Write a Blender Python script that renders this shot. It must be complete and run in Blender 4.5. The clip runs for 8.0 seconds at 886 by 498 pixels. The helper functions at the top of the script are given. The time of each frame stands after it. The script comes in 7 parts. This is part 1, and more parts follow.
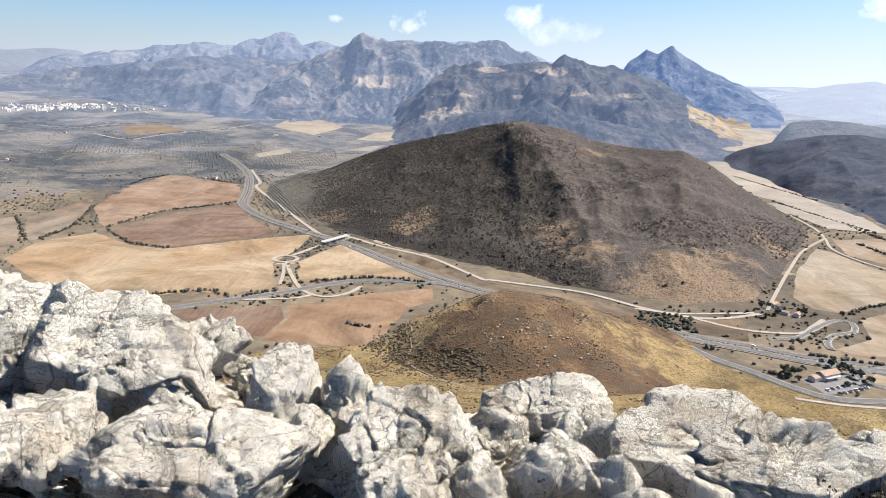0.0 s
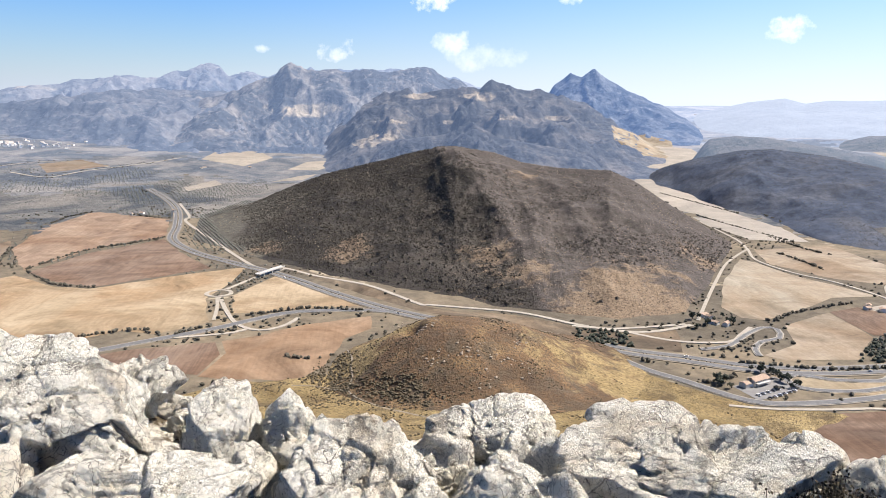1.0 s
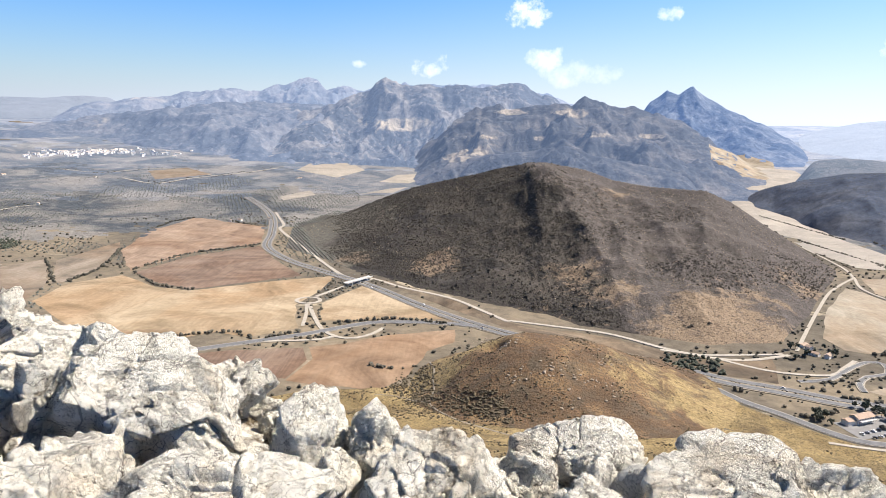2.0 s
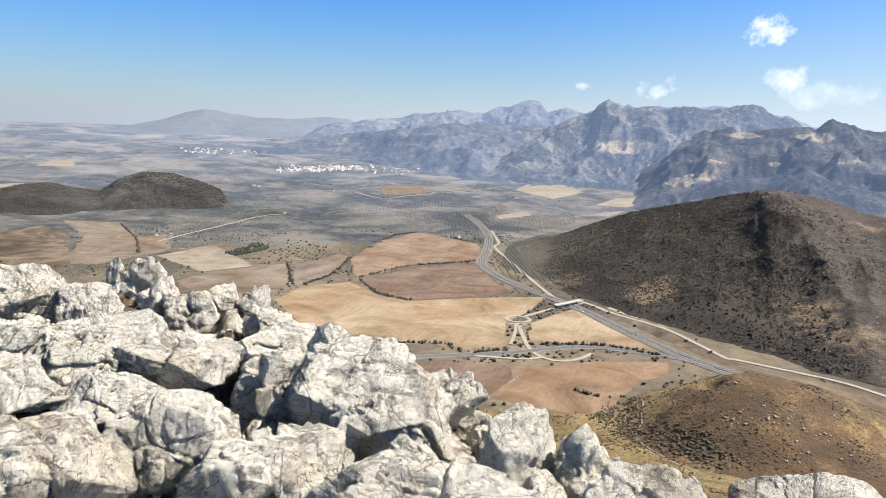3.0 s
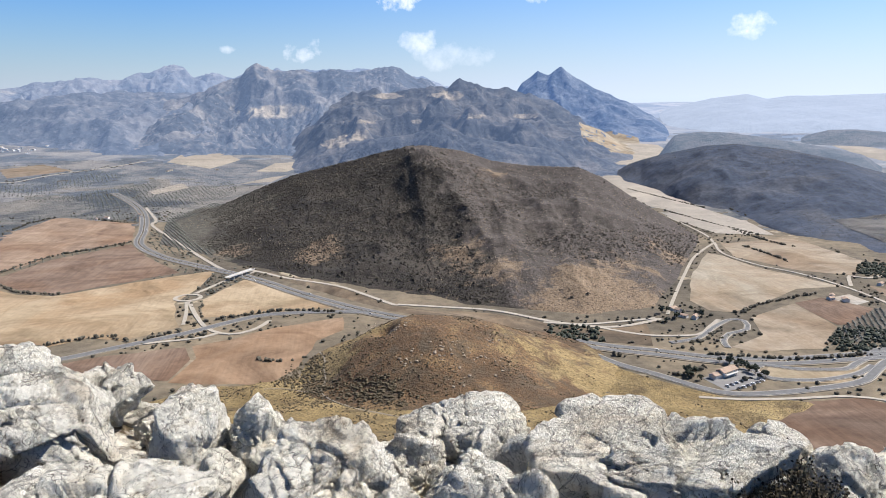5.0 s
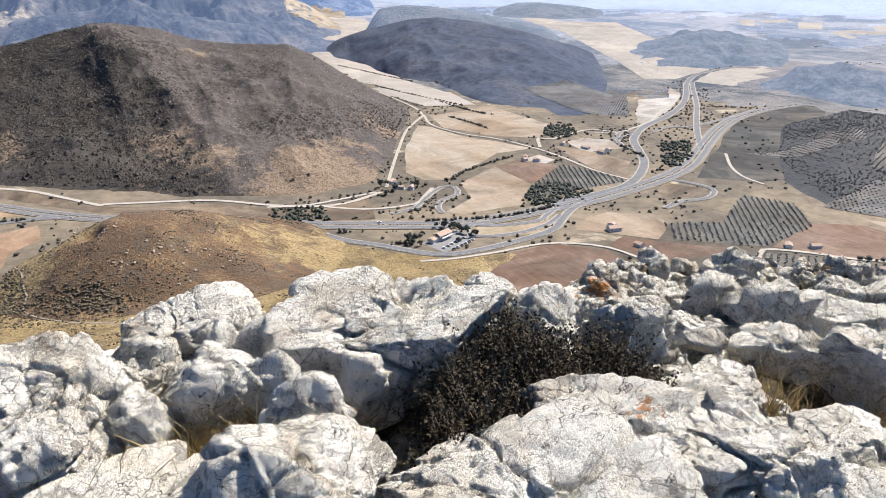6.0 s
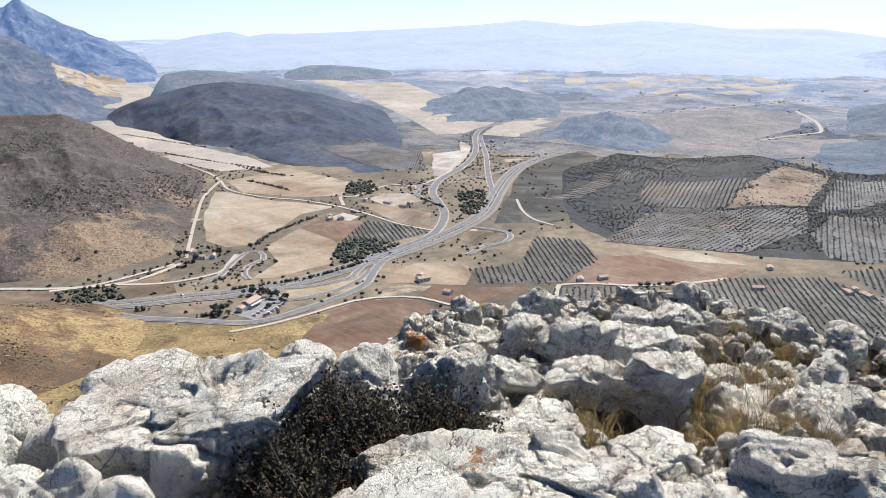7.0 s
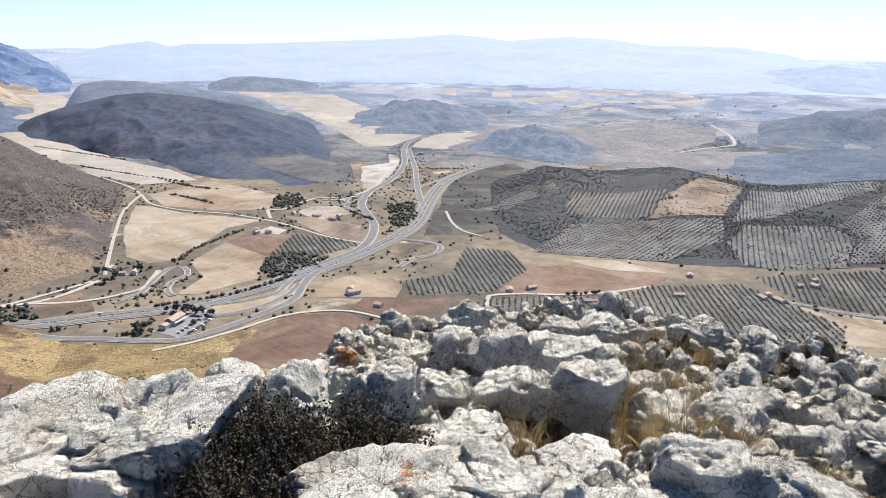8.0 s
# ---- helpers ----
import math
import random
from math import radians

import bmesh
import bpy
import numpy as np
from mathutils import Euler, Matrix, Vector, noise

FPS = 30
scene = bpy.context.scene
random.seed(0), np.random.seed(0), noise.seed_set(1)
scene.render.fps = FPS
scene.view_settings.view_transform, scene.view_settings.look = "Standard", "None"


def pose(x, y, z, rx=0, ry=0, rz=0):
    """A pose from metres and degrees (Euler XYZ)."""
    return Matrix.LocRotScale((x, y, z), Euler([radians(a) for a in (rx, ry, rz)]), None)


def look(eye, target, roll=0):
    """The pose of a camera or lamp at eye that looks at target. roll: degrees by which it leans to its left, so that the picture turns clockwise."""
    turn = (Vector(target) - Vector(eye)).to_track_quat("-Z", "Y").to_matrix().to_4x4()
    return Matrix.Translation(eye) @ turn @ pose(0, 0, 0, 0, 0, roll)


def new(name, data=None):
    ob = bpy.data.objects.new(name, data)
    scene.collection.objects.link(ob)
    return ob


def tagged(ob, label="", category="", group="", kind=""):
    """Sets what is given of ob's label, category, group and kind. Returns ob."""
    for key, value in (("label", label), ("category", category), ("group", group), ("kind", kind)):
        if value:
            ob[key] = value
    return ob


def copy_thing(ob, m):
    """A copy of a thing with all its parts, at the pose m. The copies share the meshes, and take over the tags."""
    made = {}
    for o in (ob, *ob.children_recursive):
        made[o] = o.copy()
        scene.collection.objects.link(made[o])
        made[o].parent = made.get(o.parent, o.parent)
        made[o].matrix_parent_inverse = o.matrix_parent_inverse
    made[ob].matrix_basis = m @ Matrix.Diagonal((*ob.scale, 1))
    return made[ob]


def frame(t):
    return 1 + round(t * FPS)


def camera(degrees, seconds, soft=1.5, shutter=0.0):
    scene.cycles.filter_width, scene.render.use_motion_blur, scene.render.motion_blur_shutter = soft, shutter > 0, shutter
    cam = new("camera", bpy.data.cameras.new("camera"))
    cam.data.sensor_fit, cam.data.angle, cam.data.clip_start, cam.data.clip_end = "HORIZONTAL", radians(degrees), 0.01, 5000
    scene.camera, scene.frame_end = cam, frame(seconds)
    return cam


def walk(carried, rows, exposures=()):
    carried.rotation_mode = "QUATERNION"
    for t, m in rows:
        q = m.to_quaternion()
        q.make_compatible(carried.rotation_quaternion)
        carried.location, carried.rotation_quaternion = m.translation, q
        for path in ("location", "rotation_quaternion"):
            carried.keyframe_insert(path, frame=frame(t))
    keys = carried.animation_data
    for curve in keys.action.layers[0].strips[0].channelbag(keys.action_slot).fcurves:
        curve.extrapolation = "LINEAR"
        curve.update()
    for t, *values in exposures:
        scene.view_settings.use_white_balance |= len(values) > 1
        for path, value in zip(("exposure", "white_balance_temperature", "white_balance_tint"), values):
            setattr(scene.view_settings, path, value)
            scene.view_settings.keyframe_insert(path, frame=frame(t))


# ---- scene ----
# ---- the camera: held at arm's length on a summit, turning from the plain to the junction ----
cam = camera(62.4, 8.0, soft=0.7)
PATH = [
    (0.0, -0.010, 0.010, 1.600, 76.18, -1.82, -0.00),
    (0.5, -0.010, 0.010, 1.600, 77.21, -0.72, -4.28),
    (1.0, -0.010, 0.010, 1.600, 78.28, -0.46, -5.39),
    (1.2, -0.010, 0.010, 1.600, 78.46, -0.60, -5.31),
    (2.3, -0.041, 0.013, 1.601, 79.72, -1.61, 6.51),
    (2.5, -0.049, 0.020, 1.597, 79.94, -1.95, 10.26),
    (3.0, -0.054, 0.018, 1.593, 80.58, -1.65, 18.54),
    (3.5, -0.048, -0.013, 1.607, 81.42, -1.27, 19.39),
    (4.0, -0.024, -0.044, 1.615, 81.69, -1.31, 14.35),
    (4.5, 0.000, 0.000, 1.600, 79.85, 0.48, 2.78),
    (4.7, 0.011, 0.020, 1.600, 79.21, 0.29, -2.17),
    (5.8, -0.012, -0.026, 1.606, 71.56, 0.12, -23.49),
    (6.0, 0.000, 0.000, 1.600, 69.01, -0.54, -29.92),
    (6.5, 0.024, 0.044, 1.595, 68.60, 1.12, -40.56),
    (7.0, 0.023, 0.051, 1.601, 73.59, -0.11, -45.64),
    (7.5, 0.029, 0.055, 1.604, 74.88, -0.77, -49.04),
    (8.0, 0.015, 0.034, 1.615, 74.59, -0.88, -51.10),
]
EXPOSURES = [(0.0, 0.90, 6650, 13), (1.2, 0.96, 6650, 14), (2.5, 1.03, 6700, 12), (3.5, 0.62, 6600, 11), (4.7, 0.64, 6350, 12), (6.0, 1.04, 6350, 14), (6.5, 0.92, 6300, 12), (7.0, 0.92, 6300, 13), (8.0, 0.98, 6300, 13)]
walk(cam, [(t, pose(*p)) for t, *p in PATH], EXPOSURES)

# ---- daylight: clear September sky, high sun over the right shoulder of the view ----
SUN_AZ, SUN_EL = 77.0, 51.0
world = bpy.data.worlds.new("sky")
scene.world = world
world.use_nodes = True
wn, wl = world.node_tree.nodes, world.node_tree.links
wn.clear()


def wmath(op, a, b=None, c=None):
    n = wn.new("ShaderNodeMath")
    n.operation = op
    for k, v in enumerate((a, b, c)):
        if v is None:
            continue
        if isinstance(v, (int, float)):
            n.inputs[k].default_value = v
        else:
            wl.new(v, n.inputs[k])
    return n.outputs[0]


sky = wn.new("ShaderNodeTexSky")
sky.sky_type = "NISHITA"
sky.sun_disc = False
sky.sun_elevation, sky.sun_rotation = radians(SUN_EL), radians(SUN_AZ)
sky.altitude, sky.air_density, sky.dust_density, sky.ozone_density = 900, 1.3, 0.4, 3.0
coord = wn.new("ShaderNodeTexCoord")
sep = wn.new("ShaderNodeSeparateXYZ")
wl.new(coord.outputs["Generated"], sep.inputs[0])
bearing = wmath("MULTIPLY", wmath("ARCTAN2", sep.outputs[0], sep.outputs[1]), 57.2958)
height = wmath("MULTIPLY", wmath("ARCSINE", sep.outputs[2]), 57.2958)
puff = wn.new("ShaderNodeTexNoise")
puff.inputs["Scale"].default_value, puff.inputs["Detail"].default_value, puff.inputs["Roughness"].default_value = 28.0, 8.0, 0.62
wl.new(coord.outputs["Generated"], puff.inputs["Vector"])
cover = None
# fair-weather clouds: bearing, elevation, half width, half height, density
for a, e, wide, tall, dense in ((4.5, 7.3, 2.0, 1.4, 1.0), (-2.9, 3.6, 1.7, 1.15, 0.62), (6.2, 4.0, 1.9, 1.1, 0.5),
                                (8.4, 3.0, 3.4, 1.3, 0.26), (14.7, 7.3, 1.3, 0.65, 0.7), (29.8, 4.9, 1.7, 1.1, 0.75),
                                (18.5, 8.6, 1.0, 0.5, 0.6), (-8.0, 3.4, 0.7, 0.4, 0.4)):
    da = wmath("DIVIDE", wmath("SUBTRACT", bearing, a), wide)
    de = wmath("DIVIDE", wmath("SUBTRACT", height, e), tall)
    d = wmath("ADD", wmath("MULTIPLY", da, da), wmath("MULTIPLY", de, de))
    m = wmath("ADD", wmath("SUBTRACT", 0.55, d), wmath("MULTIPLY", wmath("SUBTRACT", puff.outputs[0], 0.5), 4.2))
    m = wmath("MULTIPLY", wmath("MINIMUM", wmath("MAXIMUM", wmath("MULTIPLY", m, 1.0), 0.0), 1.0), dense)
    cover = m if cover is None else wmath("MAXIMUM", cover, m)
# summer haze along the whole horizon, brighter towards the sun
near_sun = wmath("MAXIMUM", wmath("COSINE", wmath("SUBTRACT", wmath("MULTIPLY", bearing, 0.0174533), radians(SUN_AZ))), 0.0)
deepness = wmath("ADD", wmath("MULTIPLY", near_sun, 4.5), 3.6)
veil = wmath("MULTIPLY", wmath("EXPONENT", wmath("DIVIDE", wmath("MULTIPLY", wmath("MAXIMUM", height, 0.0), -1.0), deepness)), 0.92)
toward = wmath("ADD", wmath("MULTIPLY", wmath("COSINE", wmath("SUBTRACT", wmath("MULTIPLY", bearing, 0.0174533), radians(SUN_AZ))), 0.40), 0.84)
haze = wn.new("ShaderNodeMixRGB")
haze.blend_type = "MULTIPLY"
haze.inputs[0].default_value = 1.0
haze.inputs[1].default_value = (9.0, 10.4, 12.6, 1)
wl.new(toward, haze.inputs[2])
hazy_sky = wn.new("ShaderNodeMixRGB")
wl.new(veil, hazy_sky.inputs[0])
deep = wn.new("ShaderNodeMixRGB")
deep.blend_type, deep.inputs[0].default_value = "MULTIPLY", 1.0
tint = wn.new("ShaderNodeMixRGB")
tint.inputs[1].default_value, tint.inputs[2].default_value = (0.76, 1.05, 1.40, 1), (0.28, 0.98, 1.90, 1)
wl.new(wmath("MINIMUM", wmath("MAXIMUM", wmath("DIVIDE", height, 12.0), 0.0), 1.0), tint.inputs[0])
# sky above the view, dimmed and warmed so its blue fills shade less
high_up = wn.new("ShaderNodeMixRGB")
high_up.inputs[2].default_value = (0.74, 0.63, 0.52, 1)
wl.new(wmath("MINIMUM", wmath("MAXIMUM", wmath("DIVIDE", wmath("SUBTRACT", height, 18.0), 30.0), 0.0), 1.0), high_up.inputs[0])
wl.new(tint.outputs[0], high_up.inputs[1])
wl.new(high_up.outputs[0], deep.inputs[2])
wl.new(sky.outputs[0], deep.inputs[1])
wl.new(deep.outputs[0], hazy_sky.inputs[1])
wl.new(haze.outputs[0], hazy_sky.inputs[2])
cloud_mix = wn.new("ShaderNodeMixRGB")
wl.new(cover, cloud_mix.inputs[0])
wl.new(hazy_sky.outputs[0], cloud_mix.inputs[1])
cloud_mix.inputs[2].default_value = (17.0, 17.2, 17.6, 1)
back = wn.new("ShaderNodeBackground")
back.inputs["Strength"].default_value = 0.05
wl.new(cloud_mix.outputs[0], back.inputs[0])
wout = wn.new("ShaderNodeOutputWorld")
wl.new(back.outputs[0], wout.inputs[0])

sun = new("sun", bpy.data.lights.new("sun", "SUN"))
sun.data.energy, sun.data.angle, sun.data.color = 5.0, radians(0.5), (1.0, 0.95, 0.865)
sa, se = radians(SUN_AZ), radians(SUN_EL)
sun.matrix_world = look((0, 0, 60), (-math.sin(sa) * math.cos(se), -math.cos(sa) * math.cos(se), 60 - math.sin(se)))


# ---- materials ----
def material(name, rough=0.9):
    m = bpy.data.materials.new(name)
    m.use_nodes = True
    bsdf = m.node_tree.nodes["Principled BSDF"]
    bsdf.inputs["Roughness"].default_value = rough
    bsdf.inputs["Specular IOR Level"].default_value = 0.2
    return m, m.node_tree.nodes, m.node_tree.links, bsdf


def noise_tex(n, l, vec, scale, detail=6.0, rough=0.6, distort=0.0):
    t = n.new("ShaderNodeTexNoise")
    t.inputs["Scale"].default_value, t.inputs["Detail"].default_value = scale, detail
    t.inputs["Roughness"].default_value, t.inputs["Distortion"].default_value = rough, distort
    l.new(vec, t.inputs["Vector"])
    return t.outputs[0]


def ramp(n, l, fac, stops):
    r = n.new("ShaderNodeValToRGB")
    e = r.color_ramp.elements
    while len(e) < len(stops):
        e.new(0.5)
    for k, (p, c) in enumerate(stops):
        e[k].position = p
        e[k].color = (*c, 1) if len(c) == 3 else (c[0], c[0], c[0], 1)
    l.new(fac, r.inputs[0])
    return r.outputs[0]


def mix(n, l, fac, a, b, mode="MIX"):
    x = n.new("ShaderNodeMixRGB")
    x.blend_type = mode
    for k, v in enumerate((fac, a, b)):
        if isinstance(v, (int, float)):
            x.inputs[k].default_value = v
        elif isinstance(v, tuple):
            x.inputs[k].default_value = (*v, 1)
        else:
            l.new(v, x.inputs[k])
    return x.outputs[0]


def bump(n, l, bsdf, height, strength, distance, chain=None):
    b = n.new("ShaderNodeBump")
    b.inputs["Strength"].default_value, b.inputs["Distance"].default_value = strength, distance
    l.new(height, b.inputs["Height"])
    if chain:
        l.new(chain, b.inputs["Normal"])
    l.new(b.outputs[0], bsdf.inputs["Normal"])
    return b.outputs[0]


def position(n):
    return n.new("ShaderNodeNewGeometry").outputs["Position"]


def limestone(name="limestone", soil=False, grey_share=0.0):
    """Pale weathered limestone: white faces, grey lichen crust, black specks, rusty stains, fine pits."""
    m, n, l, b = material(name, 0.92)
    p = position(n)
    k, rough = 1.0 - 0.22 * grey_share, 0.09 * grey_share
    # crust of grains and lichen, a centimetre or two across
    crust = ramp(n, l, noise_tex(n, l, p, 24, 11, 0.84, 0.5), [(0.33 + rough, (0.14 * k, 0.115 * k, 0.085 * k)), (0.38 + rough, (0.50 * k, 0.45 * k, 0.37 * k)), (0.44 + rough, (0.88 * k, 0.825 * k, 0.72 * k)), (0.51 + rough, (0.985 * k, 0.96 * k, 0.885 * k))])
    # broad patches: bleached faces and grey lichened ones
    patch = ramp(n, l, noise_tex(n, l, p, 3.2, 7, 0.7, 0.6), [(0.31, (0.66, 0.61, 0.53)), (0.40, (0.98, 0.955, 0.89)), (0.60, (1.0, 0.985, 0.94))])
    c = mix(n, l, 0.9, crust, patch, "MULTIPLY")
    bleached = ramp(n, l, noise_tex(n, l, p, 7.0, 9, 0.76, 0.5), [(0.47, (0.0,)), (0.53, (0.72 - 0.35 * grey_share,))])
    c = mix(n, l, bleached, c, (0.97, 0.93, 0.83))
    stain = ramp(n, l, noise_tex(n, l, p, 1.9, 6, 0.65, 0.8), [(0.52, (0.0,)), (0.68, (0.5,))])
    c = mix(n, l, stain, c, (0.50, 0.36, 0.205))
    speck = ramp(n, l, noise_tex(n, l, p, 38, 8, 0.8, 0.8), [(0.37 + rough, (0.8,)), (0.40 + rough, (0.0,))])
    c = mix(n, l, speck, c, (0.05, 0.043, 0.036))
    # winding clefts, darker than the faces
    wide = ramp(n, l, noise_tex(n, l, p, 2.3, 7, 0.55, 0.6), [(0.482, (1.0,)), (0.496, (0.0,)), (0.502, (0.0,)), (0.514, (1.0,))])
    thin = ramp(n, l, noise_tex(n, l, p, 8.5, 6, 0.6, 0.5), [(0.484, (1.0,)), (0.496, (0.3,)), (0.502, (0.3,)), (0.512, (1.0,))])
    cleft = mix(n, l, 1.0, wide, thin, "MULTIPLY")
    c = mix(n, l, 0.5, c, mix(n, l, cleft, (0.06, 0.048, 0.033), c))
    rust = ramp(n, l, noise_tex(n, l, p, 3.1, 4, 0.6, 0.2), [(0.73, (0.0,)), (0.75, (0.85,))])
    c = mix(n, l, rust, c, (0.38, 0.15, 0.035))
    vor = n.new("ShaderNodeTexVoronoi")
    vor.feature = "DISTANCE_TO_EDGE"
    vor.inputs["Scale"].default_value = 4.5
    warp = n.new("ShaderNodeVectorMath")
    warp.operation = "ADD"
    wob = n.new("ShaderNodeTexNoise")
    wob.inputs["Scale"].default_value, wob.inputs["Detail"].default_value = 3.0, 5.0
    l.new(p, wob.inputs["Vector"])
    l.new(p, warp.inputs[0])
    l.new(wob.outputs["Color"], warp.inputs[1])
    l.new(warp.outputs[0], vor.inputs["Vector"])
    crack = ramp(n, l, vor.outputs["Distance"], [(0.0, (0.0,)), (0.03, (1.0,))])
    fine = n.new("ShaderNodeTexVoronoi")
    fine.feature = "DISTANCE_TO_EDGE"
    fine.inputs["Scale"].default_value = 13.0
    l.new(warp.outputs[0], fine.inputs["Vector"])
    # dark brown lines in the cracks, broken off here and there
    joint = mix(n, l, 1.0, ramp(n, l, vor.outputs["Distance"], [(0.002, (0.0,)), (0.015, (1.0,))]), ramp(n, l, fine.outputs["Distance"], [(0.0, (0.5,)), (0.035, (1.0,))]), "MULTIPLY")
    open_joint = mix(n, l, ramp(n, l, noise_tex(n, l, p, 4.0, 5, 0.6, 0.3), [(0.42, (0.25,)), (0.58, (1.0,))]), (1.0, 1.0, 1.0), joint)
    c = mix(n, l, open_joint, (0.085, 0.064, 0.043), c)
    # two crusts of orange lichen
    for x, y, z, wide in ((2.92, 3.12, -0.24, 0.17), (1.63, 1.47, 0.27, 0.075)):
        far = n.new("ShaderNodeVectorMath")
        far.operation = "DISTANCE"
        far.inputs[1].default_value = (x, y, z)
        l.new(p, far.inputs[0])
        edge = n.new("ShaderNodeMath")
        edge.operation = "MULTIPLY_ADD"
        edge.inputs[1].default_value = wide * 5
        l.new(noise_tex(n, l, p, 22, 6, 0.7), edge.inputs[0])
        l.new(far.outputs["Value"], edge.inputs[2])
        growth = ramp(n, l, edge.outputs[0], [(wide * 2.9, (0.85,)), (wide * 3.2, (0.0,))])
        c = mix(n, l, growth, c, (0.50, 0.19, 0.03))
    if soil:
        s = ramp(n, l, noise_tex(n, l, p, 1.6, 7, 0.65, 0.6), [(0.44, (0.0,)), (0.52, (1.0,))])
        grit = ramp(n, l, noise_tex(n, l, p, 25, 6, 0.7), [(0.3, (0.06, 0.044, 0.027)), (0.5, (0.17, 0.128, 0.078)), (0.68, (0.34, 0.28, 0.195))])
        c = mix(n, l, s, c, grit)
    l.new(c, b.inputs["Base Color"])
    zero = bump(n, l, b, cleft, 1.0, 0.03)
    one = bump(n, l, b, crack, 0.8, 0.03, zero)
    chip = ramp(n, l, fine.outputs["Distance"], [(0.0, (0.0,)), (0.16, (1.0,))])
    one = bump(n, l, b, chip, 0.45, 0.016, one)
    two = bump(n, l, b, noise_tex(n, l, p, 9, 12, 0.78, 0.4), 1.0, 0.065, one)
    pit = n.new("ShaderNodeTexVoronoi")
    pit.inputs["Scale"].default_value = 26.0
    l.new(warp.outputs[0], pit.inputs["Vector"])
    holes = ramp(n, l, pit.outputs["Distance"], [(0.0, (0.0,)), (0.32, (1.0,))])
    three = bump(n, l, b, holes, 0.35, 0.014, two)
    bump(n, l, b, noise_tex(n, l, p, 46, 8, 0.78), 1.0, 0.02, three)
    return m


def land(name, tones, big=0.012, fine=0.12, grain=0.9, relief=0.8, patch=None, patch_at=(0.56, 0.66), dots=None):
    """Earth, scrub or field: tones are three colours, sizes are per metre."""
    m, n, l, b = material(name, 0.95)
    p = position(n)
    c = ramp(n, l, noise_tex(n, l, p, big, 7, 0.62, 0.5), [(0.32, tones[0]), (0.5, tones[1]), (0.68, tones[2])])
    g = ramp(n, l, noise_tex(n, l, p, fine, 6, 0.68), [(0.30, (0.5,)), (0.62, (1.0,))])
    c = mix(n, l, grain, c, g, "MULTIPLY")
    if patch:
        k = ramp(n, l, noise_tex(n, l, p, big * 1.9, 8, 0.7, 0.6), [(patch_at[0], (0.0,)), (patch_at[1], (1.0,))])
        c = mix(n, l, k, c, patch)
    if dots:
        v = n.new("ShaderNodeTexVoronoi")
        v.inputs["Scale"].default_value = dots[0]
        v.inputs["Randomness"].default_value = dots[2]
        l.new(p, v.inputs["Vector"])
        k = ramp(n, l, v.outputs["Distance"], [(0.30, (1.0,)), (0.42, (0.0,))])
        c = mix(n, l, k, c, dots[1])
    l.new(c, b.inputs["Base Color"])
    bump(n, l, b, noise_tex(n, l, p, fine * 1.5, 7, 0.7), relief, 2.0)
    return m


def add_cover(m, colour, fine, name="bare", most=0.85, spots=0.42):
    """Mix in bare ground where the mesh says that the scrub is open."""
    n, l = m.node_tree.nodes, m.node_tree.links
    b = n["Principled BSDF"]
    old = b.inputs["Base Color"].links[0].from_socket
    at = n.new("ShaderNodeAttribute")
    at.attribute_name = name
    k = n.new("ShaderNodeMath")
    k.operation = "ADD"
    l.new(at.outputs["Fac"], k.inputs[0])
    g = ramp(n, l, noise_tex(n, l, position(n), fine, 7, 0.7, 0.5), [(0.3, (0.0,)), (0.7, (0.55,))])
    l.new(g, k.inputs[1])
    mask = ramp(n, l, k.outputs[0], [(0.52, (0.0,)), (0.72, (most,))])
    p = position(n)
    grain = ramp(n, l, noise_tex(n, l, p, fine * 6, 6, 0.75), [(0.36, (0.45,)), (0.56, (1.0,))])
    tuft = n.new("ShaderNodeTexVoronoi")
    tuft.inputs["Scale"].default_value = 0.33
    l.new(p, tuft.inputs["Vector"])
    spot = ramp(n, l, tuft.outputs["Distance"], [(0.22, (spots,)), (0.36, (1.0,))])
    fresh = mix(n, l, 1.0, mix(n, l, 1.0, colour, grain, "MULTIPLY"), spot, "MULTIPLY")
    l.new(mix(n, l, mask, old, fresh), b.inputs["Base Color"])


def farmland(name, tones, furrow=0.0, rows=0.35, turn=0.0):
    """A stubble or ploughed field with wheel marks along its rows."""
    m, n, l, b = material(name, 0.95)
    p = position(n)
    wide = [tuple(v * s for v in t) for t, s in zip(tones, (0.78, 1.0, 1.12))]
    c = ramp(n, l, noise_tex(n, l, p, 0.011, 8, 0.66, 1.6), [(0.34, wide[0]), (0.5, wide[1]), (0.66, wide[2])])
    stain = ramp(n, l, noise_tex(n, l, p, 0.0065, 5, 0.6, 0.9), [(0.42, (1.0, 1.0, 1.0)), (0.62, (0.80, 0.68, 0.58))])
    c = mix(n, l, 0.8, c, stain, "MULTIPLY")
    g = ramp(n, l, noise_tex(n, l, p, 0.16, 6, 0.7), [(0.30, (0.78,)), (0.62, (1.0,))])
    c = mix(n, l, 0.9, c, g, "MULTIPLY")
    turned = n.new("ShaderNodeMapping")
    turned.inputs["Rotation"].default_value = (0, 0, turn)
    turned.inputs["Scale"].default_value = (rows, rows * 0.05, rows)
    l.new(p, turned.inputs["Vector"])
    lines = ramp(n, l, noise_tex(n, l, turned.outputs[0], 1.0, 4, 0.6, 0.3), [(0.35, (1 - furrow,)), (0.6, (1.0,))])
    c = mix(n, l, 1.0, c, lines, "MULTIPLY")
    l.new(c, b.inputs["Base Color"])
    bump(n, l, b, noise_tex(n, l, p, 0.5, 5, 0.7), 0.4, 0.6)
    return m


